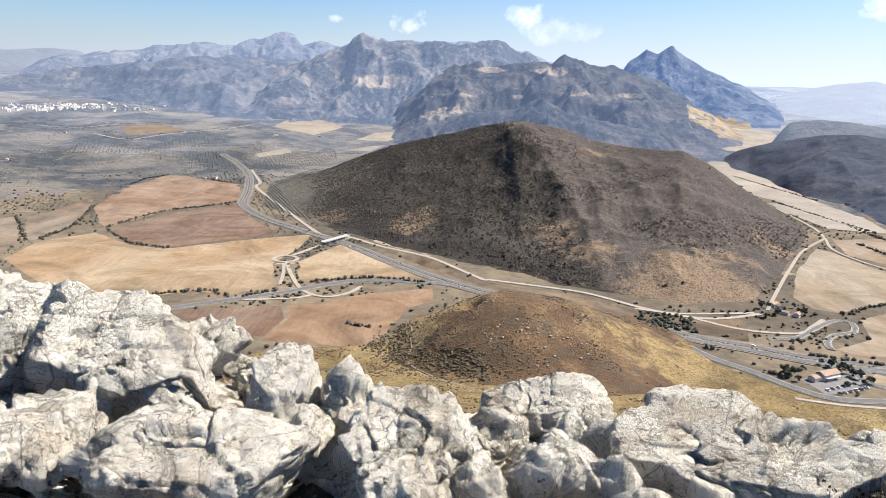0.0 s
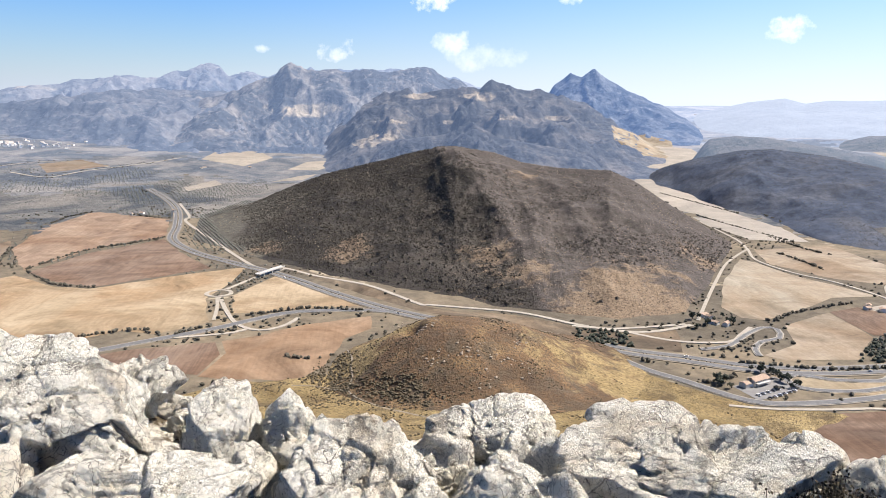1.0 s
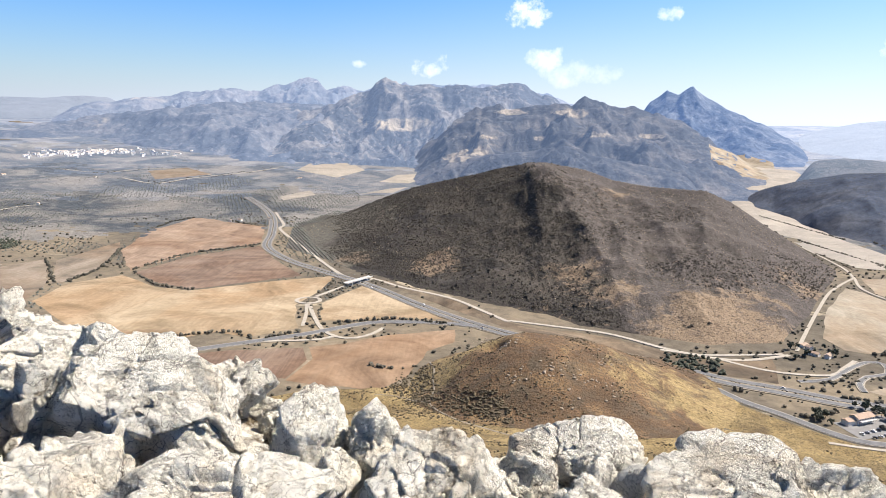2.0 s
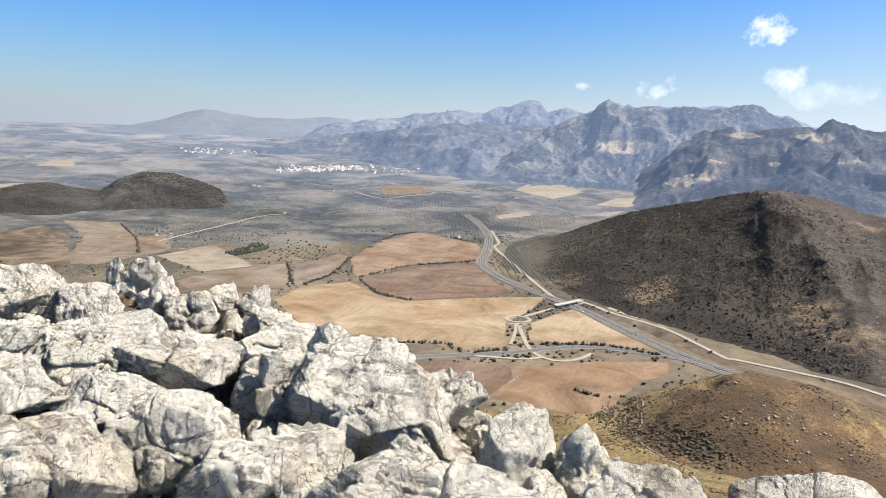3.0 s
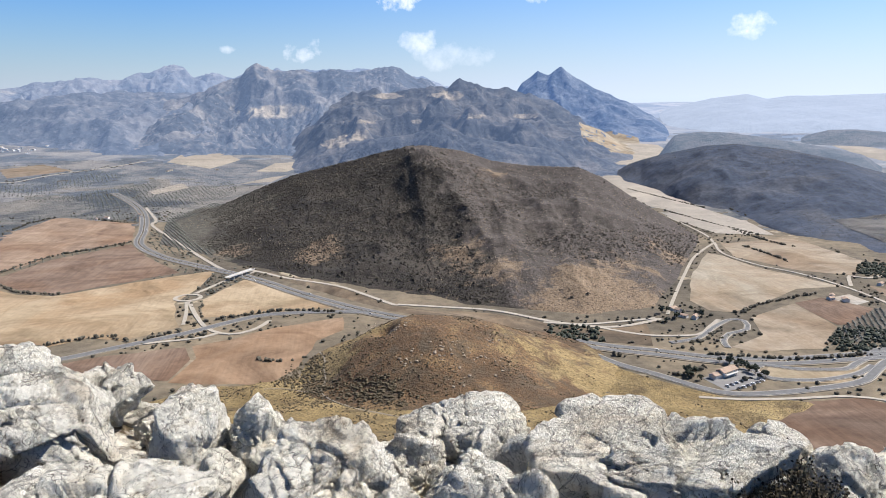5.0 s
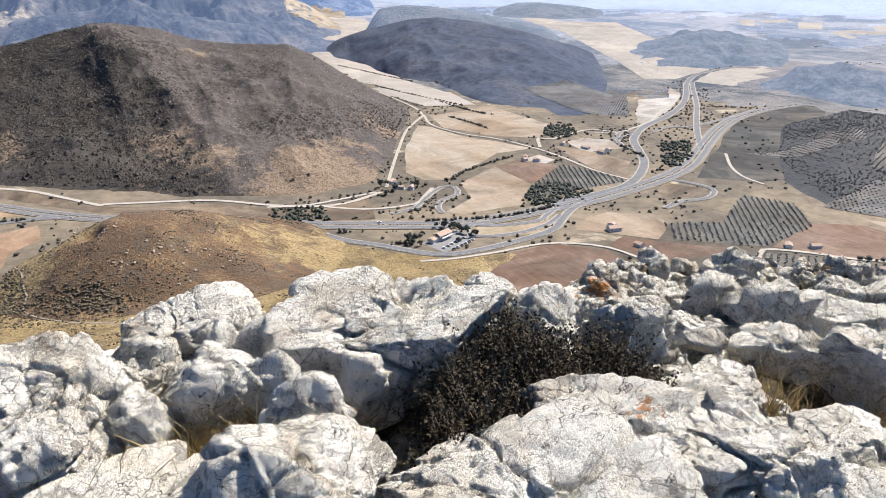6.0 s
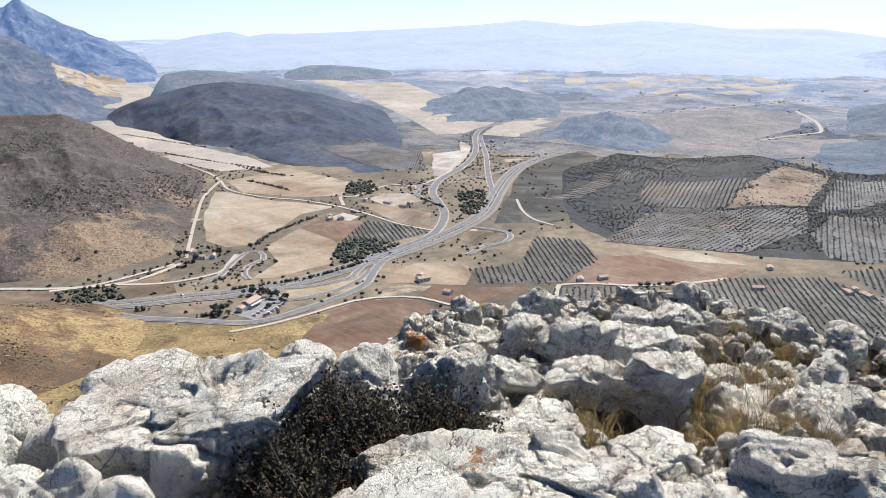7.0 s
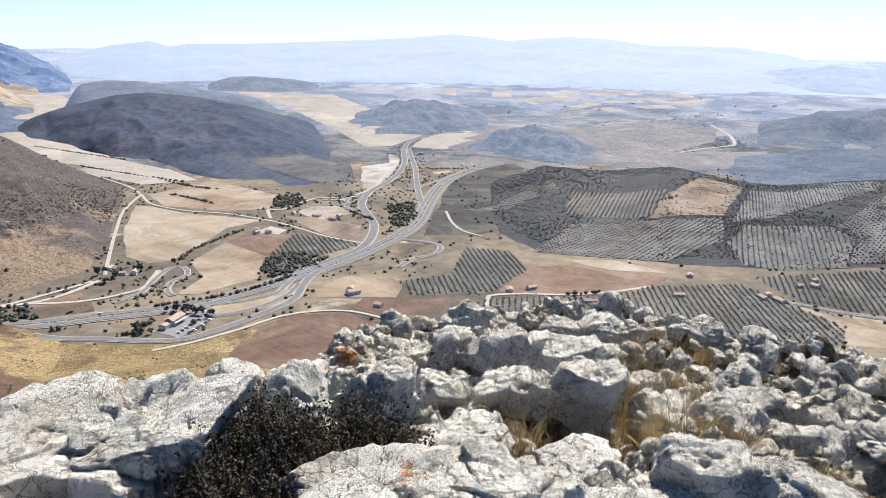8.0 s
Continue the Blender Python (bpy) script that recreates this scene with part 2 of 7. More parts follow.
def plain_mat(name, colour, rough=0.8, scale=3.0, vary=0.25, metal=0.0):
    m, n, l, b = material(name, rough)
    g = ramp(n, l, noise_tex(n, l, position(n), scale, 5, 0.65), [(0.3, (1 - vary,)), (0.65, (1.0,))])
    l.new(mix(n, l, 1.0, colour, g, "MULTIPLY"), b.inputs["Base Color"])
    b.inputs["Metallic"].default_value = metal
    return m


def leafage(name, dark, light, scale=0.5):
    """Leaves; each plant of a stand has its own shade."""
    m, n, l, b = material(name, 0.85)
    rnd = n.new("ShaderNodeNewGeometry")
    a = ramp(n, l, rnd.outputs["Random Per Island"], [(0.0, dark), (1.0, light)])
    g = ramp(n, l, noise_tex(n, l, rnd.outputs["Position"], scale, 4, 0.6), [(0.3, (0.65,)), (0.65, (1.0,))])
    l.new(mix(n, l, 1.0, a, g, "MULTIPLY"), b.inputs["Base Color"])
    return m


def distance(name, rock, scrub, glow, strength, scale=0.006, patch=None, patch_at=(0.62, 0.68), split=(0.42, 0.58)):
    """Far land, with the haze before it put into the material as emission."""
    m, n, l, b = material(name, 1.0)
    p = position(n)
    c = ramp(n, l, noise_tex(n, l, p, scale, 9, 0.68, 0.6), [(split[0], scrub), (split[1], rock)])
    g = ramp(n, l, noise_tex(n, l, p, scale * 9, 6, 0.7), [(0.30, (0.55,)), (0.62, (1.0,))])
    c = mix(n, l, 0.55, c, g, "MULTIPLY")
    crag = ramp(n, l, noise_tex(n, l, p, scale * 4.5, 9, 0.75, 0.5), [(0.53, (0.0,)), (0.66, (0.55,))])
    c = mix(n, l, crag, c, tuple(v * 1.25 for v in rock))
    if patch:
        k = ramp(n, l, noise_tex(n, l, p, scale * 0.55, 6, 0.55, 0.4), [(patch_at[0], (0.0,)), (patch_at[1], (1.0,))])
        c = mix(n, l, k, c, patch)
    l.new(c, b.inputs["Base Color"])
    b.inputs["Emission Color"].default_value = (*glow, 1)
    # the haze glow is set brighter towards the sun
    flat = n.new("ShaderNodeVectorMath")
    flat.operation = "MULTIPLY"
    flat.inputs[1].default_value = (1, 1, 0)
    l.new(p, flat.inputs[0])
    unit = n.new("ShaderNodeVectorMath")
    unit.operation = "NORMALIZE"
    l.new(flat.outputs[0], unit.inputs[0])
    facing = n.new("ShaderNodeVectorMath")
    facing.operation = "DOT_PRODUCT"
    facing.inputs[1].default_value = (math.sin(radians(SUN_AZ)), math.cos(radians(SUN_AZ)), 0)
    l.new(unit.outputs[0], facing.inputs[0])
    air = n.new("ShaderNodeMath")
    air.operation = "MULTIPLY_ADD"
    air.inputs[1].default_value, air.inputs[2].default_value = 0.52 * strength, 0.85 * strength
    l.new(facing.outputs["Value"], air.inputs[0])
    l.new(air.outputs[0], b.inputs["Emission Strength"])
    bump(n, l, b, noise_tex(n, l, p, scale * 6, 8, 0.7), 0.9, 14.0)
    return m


LIMESTONE = limestone()
LIMESTONE_GREY = limestone("grey_lichened_limestone", False, 0.3)
SUMMIT = limestone("summit_rock_and_soil", True)
HILLSIDE = land("dry_hillside", ((0.185, 0.130, 0.058), (0.32, 0.235, 0.108), (0.43, 0.33, 0.165)), 0.016, 0.3, 0.95, 1.0, (0.12, 0.088, 0.048), (0.50, 0.64), (0.55, (0.10, 0.075, 0.04), 1.0))
KNOLL = land("burnt_brown_knoll", ((0.088, 0.060, 0.038), (0.170, 0.106, 0.058), (0.280, 0.192, 0.098)), 0.024, 0.25, 0.95, 0.9, (0.095, 0.075, 0.052), (0.50, 0.64), (0.5, (0.085, 0.062, 0.042), 1.0))
SCRUB = land("scrub_hill", ((0.031, 0.028, 0.027), (0.054, 0.047, 0.042), (0.098, 0.080, 0.064)), 0.006, 0.16, 0.9, 1.0, (0.23, 0.185, 0.13), (0.64, 0.78), (0.26, (0.05, 0.047, 0.036), 1.0))
# thinner scrub of the east side, its sunlit tone put into the colour
add_cover(SCRUB, (0.098, 0.084, 0.075), 0.02, "lit_thin_scrub", 0.9, 0.7)
add_cover(SCRUB, (0.135, 0.125, 0.100), 0.02, "grove_soil", 0.9, 0.6)
add_cover(SCRUB, (0.265, 0.195, 0.130), 0.05)
add_cover(KNOLL, (0.36, 0.27, 0.13), 0.05)
# scrub hill with the blue of the haze mixed into its base colour
HAZE_BLUE = land("haze_blue_scrub_hill", ((0.040, 0.054, 0.084), (0.059, 0.075, 0.112), (0.098, 0.105, 0.125)), 0.005, 0.07, 0.9, 1.0)
WOODED = land("wooded_hill", ((0.03, 0.03, 0.031), (0.052, 0.050, 0.048), (0.12, 0.11, 0.096)), 0.006, 0.08, 0.9, 1.0, (0.17, 0.145, 0.11), (0.62, 0.70))
GROVE_HILL = land("olive_grove_hill", ((0.040, 0.043, 0.046), (0.055, 0.058, 0.060), (0.090, 0.088, 0.084)), 0.006, 0.09, 0.7, 0.8)
VALLEY = land("valley_ground", ((0.085, 0.074, 0.057), (0.150, 0.126, 0.092), (0.255, 0.205, 0.140)), 0.0045, 0.07, 0.85, 0.6, (0.33, 0.28, 0.20), (0.60, 0.66))
TONES = dict(
    tan=((0.285, 0.218, 0.138), (0.345, 0.268, 0.176), (0.395, 0.315, 0.215)), brown=((0.220, 0.154, 0.110), (0.264, 0.189, 0.136), (0.312, 0.233, 0.167)),
    umber=((0.160, 0.113, 0.084), (0.192, 0.137, 0.103), (0.232, 0.172, 0.130)), orange=((0.240, 0.168, 0.112), (0.285, 0.205, 0.140), (0.325, 0.245, 0.172)),
    pale=((0.265, 0.230, 0.176), (0.308, 0.269, 0.207), (0.343, 0.304, 0.242)), beige=((0.244, 0.200, 0.148), (0.288, 0.240, 0.180), (0.324, 0.276, 0.212)), greybrown=((0.180, 0.149, 0.113), (0.225, 0.184, 0.140), (0.270, 0.225, 0.176)),
    scrub=((0.085, 0.068, 0.050), (0.145, 0.115, 0.082), (0.23, 0.18, 0.125)), gold=((0.285, 0.240, 0.165), (0.340, 0.290, 0.205), (0.380, 0.330, 0.240)),
    maroon=((0.130, 0.090, 0.066), (0.160, 0.112, 0.083), (0.195, 0.142, 0.106)), olive=((0.092, 0.090, 0.083), (0.122, 0.116, 0.104), (0.165, 0.152, 0.130)), straw=((0.235, 0.170, 0.082), (0.325, 0.245, 0.122), (0.40, 0.31, 0.165)), dusk=((0.042, 0.044, 0.042), (0.060, 0.060, 0.055), (0.105, 0.098, 0.082)),
    farpale=((0.235, 0.212, 0.176), (0.285, 0.257, 0.213), (0.325, 0.295, 0.248)),
    grovedim=((0.095, 0.098, 0.105), (0.125, 0.126, 0.13), (0.165, 0.162, 0.158)),
    grovepale=((0.110, 0.110, 0.108), (0.142, 0.141, 0.137), (0.182, 0.178, 0.168)),
    white=((0.24, 0.22, 0.19), (0.33, 0.31, 0.275), (0.40, 0.38, 0.34)))
FIELD_MATS = {k: farmland(k + "_field", v, 0.22 if k in ("brown", "umber", "maroon") else 0.10, 0.4, i * 0.7) for i, (k, v) in enumerate(TONES.items())}
FIELD_MATS["straw"] = HILLSIDE
# far fields carry a faint blue emission in place of haze
FIELD_MATS["fartan"] = distance("haze_glow_tan_field", (0.20, 0.168, 0.132), (0.125, 0.108, 0.088), (0.29, 0.38, 0.55), 0.12, 0.006)
FIELD_MATS["farpale"] = distance("haze_glow_pale_field", (0.31, 0.265, 0.205), (0.26, 0.222, 0.17), (0.29, 0.38, 0.52), 0.10, 0.0018)
ASPHALT = plain_mat("worn_asphalt", (0.150, 0.150, 0.151), 0.85, 0.15, 0.3)
GRAVEL = plain_mat("pale_gravel", (0.37, 0.335, 0.28), 0.95, 0.2, 0.25)
VERGE = plain_mat("dusty_verge", (0.25, 0.215, 0.165), 0.95, 0.1, 0.35)
LINE = plain_mat("road_paint", (0.34, 0.34, 0.33), 0.7, 0.3, 0.1)
CONCRETE = plain_mat("concrete", (0.50, 0.48, 0.45), 0.85, 0.3, 0.2)
WHITEWASH = plain_mat("whitewashed_wall", (0.66, 0.62, 0.55), 0.85, 0.3, 0.1)
ROOF_TILE = plain_mat("clay_roof", (0.40, 0.30, 0.23), 0.9, 0.6, 0.3)
DARK_GLASS = plain_mat("dark_window", (0.03, 0.035, 0.045), 0.2, 0.5, 0.2)
RUBBER = plain_mat("rubber", (0.02, 0.02, 0.02), 0.8, 2.0, 0.2)
SHRUB = leafage("scrub_leaves", (0.046, 0.040, 0.033), (0.082, 0.071, 0.057), 0.2)
OLIVE_LEAF = leafage("olive_leaves", (0.125, 0.133, 0.118), (0.185, 0.190, 0.165), 0.3)
DRY_SHRUB = leafage("grey_brown_scrub_leaves", (0.080, 0.066, 0.043), (0.140, 0.114, 0.072), 0.2)
HILL_OAK = leafage("hill_oak_leaves", (0.060, 0.064, 0.060), (0.105, 0.108, 0.096), 0.2)
HEDGE_LEAF = leafage("hedge_leaves", (0.068, 0.063, 0.048), (0.120, 0.110, 0.084), 0.2)
PINE = leafage("tree_leaves", (0.042, 0.050, 0.038), (0.085, 0.094, 0.068), 0.3)
SPINY = leafage("spiny_bush_leaves", (0.022, 0.018, 0.011), (0.095, 0.074, 0.042), 30.0)
STRAW = leafage("dry_straw", (0.42, 0.29, 0.12), (0.70, 0.56, 0.29), 9.0)
TWIG = plain_mat("grey_twig", (0.16, 0.13, 0.10), 0.9, 20, 0.3)
# ranges and plain: each glow colour and strength is haze painted as emission
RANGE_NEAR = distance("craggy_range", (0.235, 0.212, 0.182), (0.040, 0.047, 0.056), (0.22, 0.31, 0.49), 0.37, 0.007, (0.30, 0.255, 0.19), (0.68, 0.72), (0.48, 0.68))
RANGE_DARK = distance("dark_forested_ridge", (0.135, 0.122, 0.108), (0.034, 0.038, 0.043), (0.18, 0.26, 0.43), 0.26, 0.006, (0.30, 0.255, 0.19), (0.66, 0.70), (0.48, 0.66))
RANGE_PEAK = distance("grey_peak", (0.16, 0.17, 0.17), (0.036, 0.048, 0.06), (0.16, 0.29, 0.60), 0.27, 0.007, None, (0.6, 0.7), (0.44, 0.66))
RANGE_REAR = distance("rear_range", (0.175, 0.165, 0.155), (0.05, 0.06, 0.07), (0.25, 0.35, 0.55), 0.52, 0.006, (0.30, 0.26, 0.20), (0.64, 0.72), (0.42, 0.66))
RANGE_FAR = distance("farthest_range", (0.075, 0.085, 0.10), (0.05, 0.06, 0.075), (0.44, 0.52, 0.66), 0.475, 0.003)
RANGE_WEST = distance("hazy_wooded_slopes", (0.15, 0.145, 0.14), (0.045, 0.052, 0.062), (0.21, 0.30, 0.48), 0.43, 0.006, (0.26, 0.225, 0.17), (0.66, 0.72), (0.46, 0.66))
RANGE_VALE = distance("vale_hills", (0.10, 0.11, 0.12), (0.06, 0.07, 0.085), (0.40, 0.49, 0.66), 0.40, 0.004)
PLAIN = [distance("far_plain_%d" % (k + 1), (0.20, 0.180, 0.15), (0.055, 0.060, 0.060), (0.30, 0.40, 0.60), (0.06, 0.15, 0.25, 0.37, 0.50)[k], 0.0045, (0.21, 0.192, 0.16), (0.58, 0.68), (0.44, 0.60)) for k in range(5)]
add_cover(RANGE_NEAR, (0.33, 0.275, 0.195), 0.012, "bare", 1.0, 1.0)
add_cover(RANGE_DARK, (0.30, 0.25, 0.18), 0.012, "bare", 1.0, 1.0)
add_cover(HAZE_BLUE, (0.19, 0.175, 0.155), 0.03)
# hills only 1500 to 3300 m off, their haze emitted too
HAZE_GLOW_HILL = distance("haze_glow_wooded_hill", (0.11, 0.105, 0.10), (0.045, 0.052, 0.055), (0.26, 0.35, 0.50), 0.22, 0.013)
HAZE_GLOW_FAR = distance("haze_glow_far_hill", (0.09, 0.095, 0.095), (0.04, 0.046, 0.05), (0.25, 0.34, 0.50), 0.16, 0.006)
LIMESTONE_FAR = plain_mat("grey_outcrop", (0.31, 0.255, 0.195), 0.95, 0.8, 0.4)


# ---- relief of the land, metres, eye of the walker near the origin ----
EYE_Z = 1.6


def lattice(ix, iy, seed):
    n = (ix.astype(np.int64) * 374761393 + iy.astype(np.int64) * 668265263 + seed * 974634777) & 0xFFFFFFFF
    n = ((n ^ (n >> 13)) * 1274126177) & 0xFFFFFFFF
    n = ((n ^ (n >> 16)) * 2246822519) & 0xFFFFFFFF
    return (n ^ (n >> 15)) / 4294967295.0


def value_noise(x, y, seed=0):
    """Smooth noise in 0..1 on arrays."""
    x, y = np.asarray(x, float), np.asarray(y, float)
    ix, iy = np.floor(x), np.floor(y)
    fx, fy = x - ix, y - iy
    fx, fy = fx * fx * (3 - 2 * fx), fy * fy * (3 - 2 * fy)
    a, b = lattice(ix, iy, seed), lattice(ix + 1, iy, seed)
    c, d = lattice(ix, iy + 1, seed), lattice(ix + 1, iy + 1, seed)
    return (a * (1 - fx) + b * fx) * (1 - fy) + (c * (1 - fx) + d * fx) * fy


def fbm(x, y, octaves=4, seed=0):
    total, amp, norm = 0, 1.0, 0
    for k in range(octaves):
        total = total + amp * (value_noise(x * 2**k, y * 2**k, seed + k) - 0.5)
        norm += amp
        amp *= 0.5
    return total / norm


def ridged(x, y, octaves=4, seed=0):
    total, amp, norm = 0, 1.0, 0
    for k in range(octaves):
        total = total + amp * (1 - np.abs(2 * value_noise(x * 2**k, y * 2**k, seed + k) - 1)) ** 2
        norm += amp
        amp *= 0.55
    return total / norm


def smooth(u):
    u = np.clip(u, 0, 1)
    return u * u * (3 - 2 * u)


def floor_z(x, y):
    """The valley floor, bent up beyond 1500 m so distant land fits the camera's view."""
    r = np.hypot(x, y)
    s = np.clip((r - 1500) / 3200, 0, 1.2)
    z = -240 + 200 * s**1.3
    swell = smooth((r - 650) / 500)
    return z + 7 * swell * fbm(x / 420, y / 420, 2, 11)


def slope_z(x, y):
    """The walker's own hill, down to the valley."""
    r = np.hypot(x, y)
    foot = np.interp(np.degrees(np.arctan2(x, y)), [-180, 24, 29, 34, 42, 50, 150, 180], [660, 655, 640, 590, 530, 500, 500, 660])
    u = np.clip(1 - r / foot, 0, 1)
    z = -2.5 - 240 * (1 - u**1.7)
    return z + smooth((r - 60) / 300) * (9 * fbm(x / 90, y / 90, 4, 5))


def knoll_z(x, y):
    dx, dy = x - 70, y - 610
    dx, dy = dx * 0.97 + dy * 0.26, dy * 0.97 - dx * 0.26
    wide = np.where(dx < 0, 82.0, 122.0)
    d = np.sqrt((dx / wide) ** 2 + (dy / 92) ** 2)
    h = 60 * np.exp(-0.9 * d ** np.where(dx < 0, 2.4, 2.0))
    return np.maximum(floor_z(x, y), slope_z(x, y)) - 9 + h + 8 * fbm(x / 45, y / 45, 5, 21) * smooth(h / 20) - 8 * np.exp(-(((x - 33) / 9) ** 2 + ((y - 616) / 12) ** 2)) + 4 * np.exp(-(((x - 46) / 8) ** 2 + ((y - 612) / 12) ** 2))


def ridge_z(x, y, az, crest, front, back=None, depth=900.0, top=None, power=1.15, rough=0.10, cell=260.0, seed=1, spurs=(), dome=False, jag=0.0):
    """A hill or range: crest heights and ranges of foot and crest over bearings."""
    r0, b0 = np.hypot(x, y), np.degrees(np.arctan2(x, y))
    warp = fbm(x / (cell * 1.7), y / (cell * 1.7), 3, seed + 40)
    r = r0 * (1 + 0.10 * warp)
    b = b0
    cz = np.interp(b, az, crest)
    rf, rc = np.interp(b, az, front) * (1 + 0.05 * fbm(x / 150, y / 150, 3, seed + 60)), np.interp(b, az, top)
    base = floor_z(x, y)
    u = np.clip((r - rf) / (rc - rf), 0, 1)
    cz = cz + jag * fbm(b * 1.1, b * 0 + seed, 4, seed + 50) * smooth((u - 0.55) / 0.45)  # notched crest
    high = cz * rc / 1000.0 * 17.4533  # crest elevation in degrees, as metres at that range
    lift = np.maximum(high + EYE_Z - base, 0)
    v = np.clip((r - rc) / np.minimum(depth, 50 + 1.8 * lift), 0, 1)
    shape = np.where(r < rc, u**power * (1 - 0.25 * u * (1 - u)), 1 - smooth(v))
    if dome:
        shape = np.where(r < rc, 0.6 * smooth(u) + 0.4 * (1 - (1 - u) ** 1.5), shape)
    ends = smooth((b - az[0]) / 2.0) * smooth((az[-1] - b) / 2.0)
    rug = ridged(x / cell, y / cell, 5, seed) - 0.55
    gully = 4 * u * (1 - u) + 0.25 * (u > 0.02)
    for b_top, b_foot, tall, wide, low, high_u in spurs:  # sharp side ridges running down from the crest
        off = (b - (b_top + (b_foot - b_top) * (1 - u))) / wide
        off = np.where(off < 0, off * 2.4, off)
        shape = shape + tall * np.exp(-np.abs(off) ** 1.2) * np.sin(np.pi * np.clip((u - low) / (high_u - low), 0, 1)) ** 0.7 * (r < rc)
    z = base - 2 - 6 * (1 - ends) + lift * ends * (shape + rough * rug * gully * np.where(r < rc, 1, 0.4))
    return np.where((r < rf) | (ends <= 0), base - 12, z)


def cells(x, y, seed):
    """Nearest and second distance to scattered points, and the nearest one's own number."""
    ix, iy = np.floor(x), np.floor(y)
    d1, d2, tone = np.full(x.shape, 9.0), np.full(x.shape, 9.0), np.zeros(x.shape)
    for dx in (-1, 0, 1):
        for dy in (-1, 0, 1):
            cx, cy = ix + dx, iy + dy
            d = np.hypot(cx + lattice(cx, cy, seed) - x, cy + lattice(cx, cy, seed + 1) - y)
            closer = d < d1
            d2 = np.where(closer, d1, np.minimum(d2, d))
            tone = np.where(closer, lattice(cx, cy, seed + 2), tone)
            d1 = np.where(closer, d, d1)
    return d1, d2, tone


def outcrop_z(x, y):
    """The rocky summit on which the walker stands."""
    r, b = np.hypot(x, y), np.degrees(np.arctan2(x, y))
    rim = np.interp(b, [-90, -60, -25, -10, 5, 20, 35, 50, 65, 90, 120], [6, 6, 4.8, 3.4, 3.35, 3.7, 3.9, 5.4, 6.4, 6.8, 6])
    rise = np.interp(b, [-90, -45, -10, 30, 60, 100], [0.12, 0.12, 0.02, -0.06, -0.17, -0.17])
    inner = np.minimum(r, rim)
    z = -0.12 + rise * np.maximum(inner - 2.3, 0) - 0.95 * np.maximum(r - rim, 0)
    z = z + 0.22 * fbm(x / 1.3, y / 1.3, 4, 31) * smooth(r / 2)
    near, far, tone = cells(x / 0.42 + 0.9 * fbm(x / 0.5, y / 0.5, 3, 35), y / 0.42 + 0.9 * fbm(x / 0.5, y / 0.5, 3, 36), 33)
    rocky = np.interp(b, [-70, -30, -14, 0, 40, 52, 100], [0.8, 0.8, 0.35, 0.25, 0.25, 0.75, 0.75])
    lump = rocky * np.clip(tone - 0.12, 0, 1) * 0.36 * np.clip((far - near) / 0.42, 0, 1) ** 0.6
    near, far, tone = cells(x / 0.25 + 0.7 * fbm(x / 0.3, y / 0.3, 3, 45), y / 0.25 + 0.7 * fbm(x / 0.3, y / 0.3, 3, 46), 43)
    lump = lump + np.interp(b, [-70, -40, -14, 40, 50, 100], [0.1, 0.1, 0.05, 0.05, 0.26, 0.26]) * np.clip(tone - 0.25, 0, 1) * np.clip((far - near) / 0.4, 0, 1) ** 0.7
    z = z + lump * smooth((r - 0.9) / 0.8) * (r < 14) - np.interp(b, [-30, -14, 40, 55], [0.04, 0.08, 0.08, 0.08])
    z = z + 0.05 * (ridged(x / 0.35, y / 0.35, 3, 38) - 0.5) * smooth((r - 0.6) / 0.8)
    return np.maximum(z, slope_z(x, y) - 0.3)


DARK_HILL = dict(az=[-15.5, -13.4, -11.2, -8.6, -6.0, -3.8, -1.6, 1.1, 2.9, 4.8, 6.4, 9.4, 11.6, 14.2, 18.3, 20.0, 22.1, 24.5, 26.1, 28.0, 29.0],
    crest=[-9.70, -9.30, -8.80, -7.85, -6.75, -5.98, -5.38, -4.74, -4.24, -3.89, -3.68, -4.19, -5.00, -5.23, -5.33, -6.05, -7.33, -8.69, -9.64, -10.82, -11.27],
    front=[1403, 1204, 1148, 1091, 1041, 1000, 963, 904, 861, 840, 830, 822, 816, 802, 785, 784, 798, 818, 980, 1241, 1243],
    top=[1496, 1494, 1492, 1490, 1488, 1487, 1485, 1483, 1481, 1480, 1469, 1445, 1428, 1408, 1375, 1362, 1346, 1327, 1314, 1300, 1300], power=1.2, rough=0.24, cell=170.0, depth=700.0, seed=3, spurs=[(4.8, 14.0, 0.20, 4.4, 0, 1), (4.8, 7.6, 0.13, 2.0, 0.35, 1.02), (-2, -6, 0.07, 2.2, 0, 1), (10, 15, 0.05, 1.8, 0.1, 1), (13, 19.5, 0.08, 2.2, 0, 1), (17, 21, 0.05, 1.5, 0, 0.9), (20, 23.5, 0.06, 2.0, 0, 1), (-8, -12, 0.06, 2.0, 0, 1)])
BLUE_HILL = dict(az=[20.1, 21.5, 22.9, 24.7, 27.3, 29.5, 32.9, 36.5, 39.8, 43.2, 45.3, 47.1],
    crest=[-5.82, -5.24, -4.71, -4.14, -3.56, -3.38, -3.68, -4.32, -5.16, -6.50, -7.63, -8.96],
    front=[2022, 2037, 2028, 1914, 1693, 1590, 1418, 1338, 1265, 1220, 1248, 1405],
    top=[2150, 2150, 2150, 2150, 2150, 2150, 2150, 2150, 2150, 2150, 2150, 2150], power=0.9, rough=0.32, cell=240.0, depth=500.0, dome=True, seed=5)
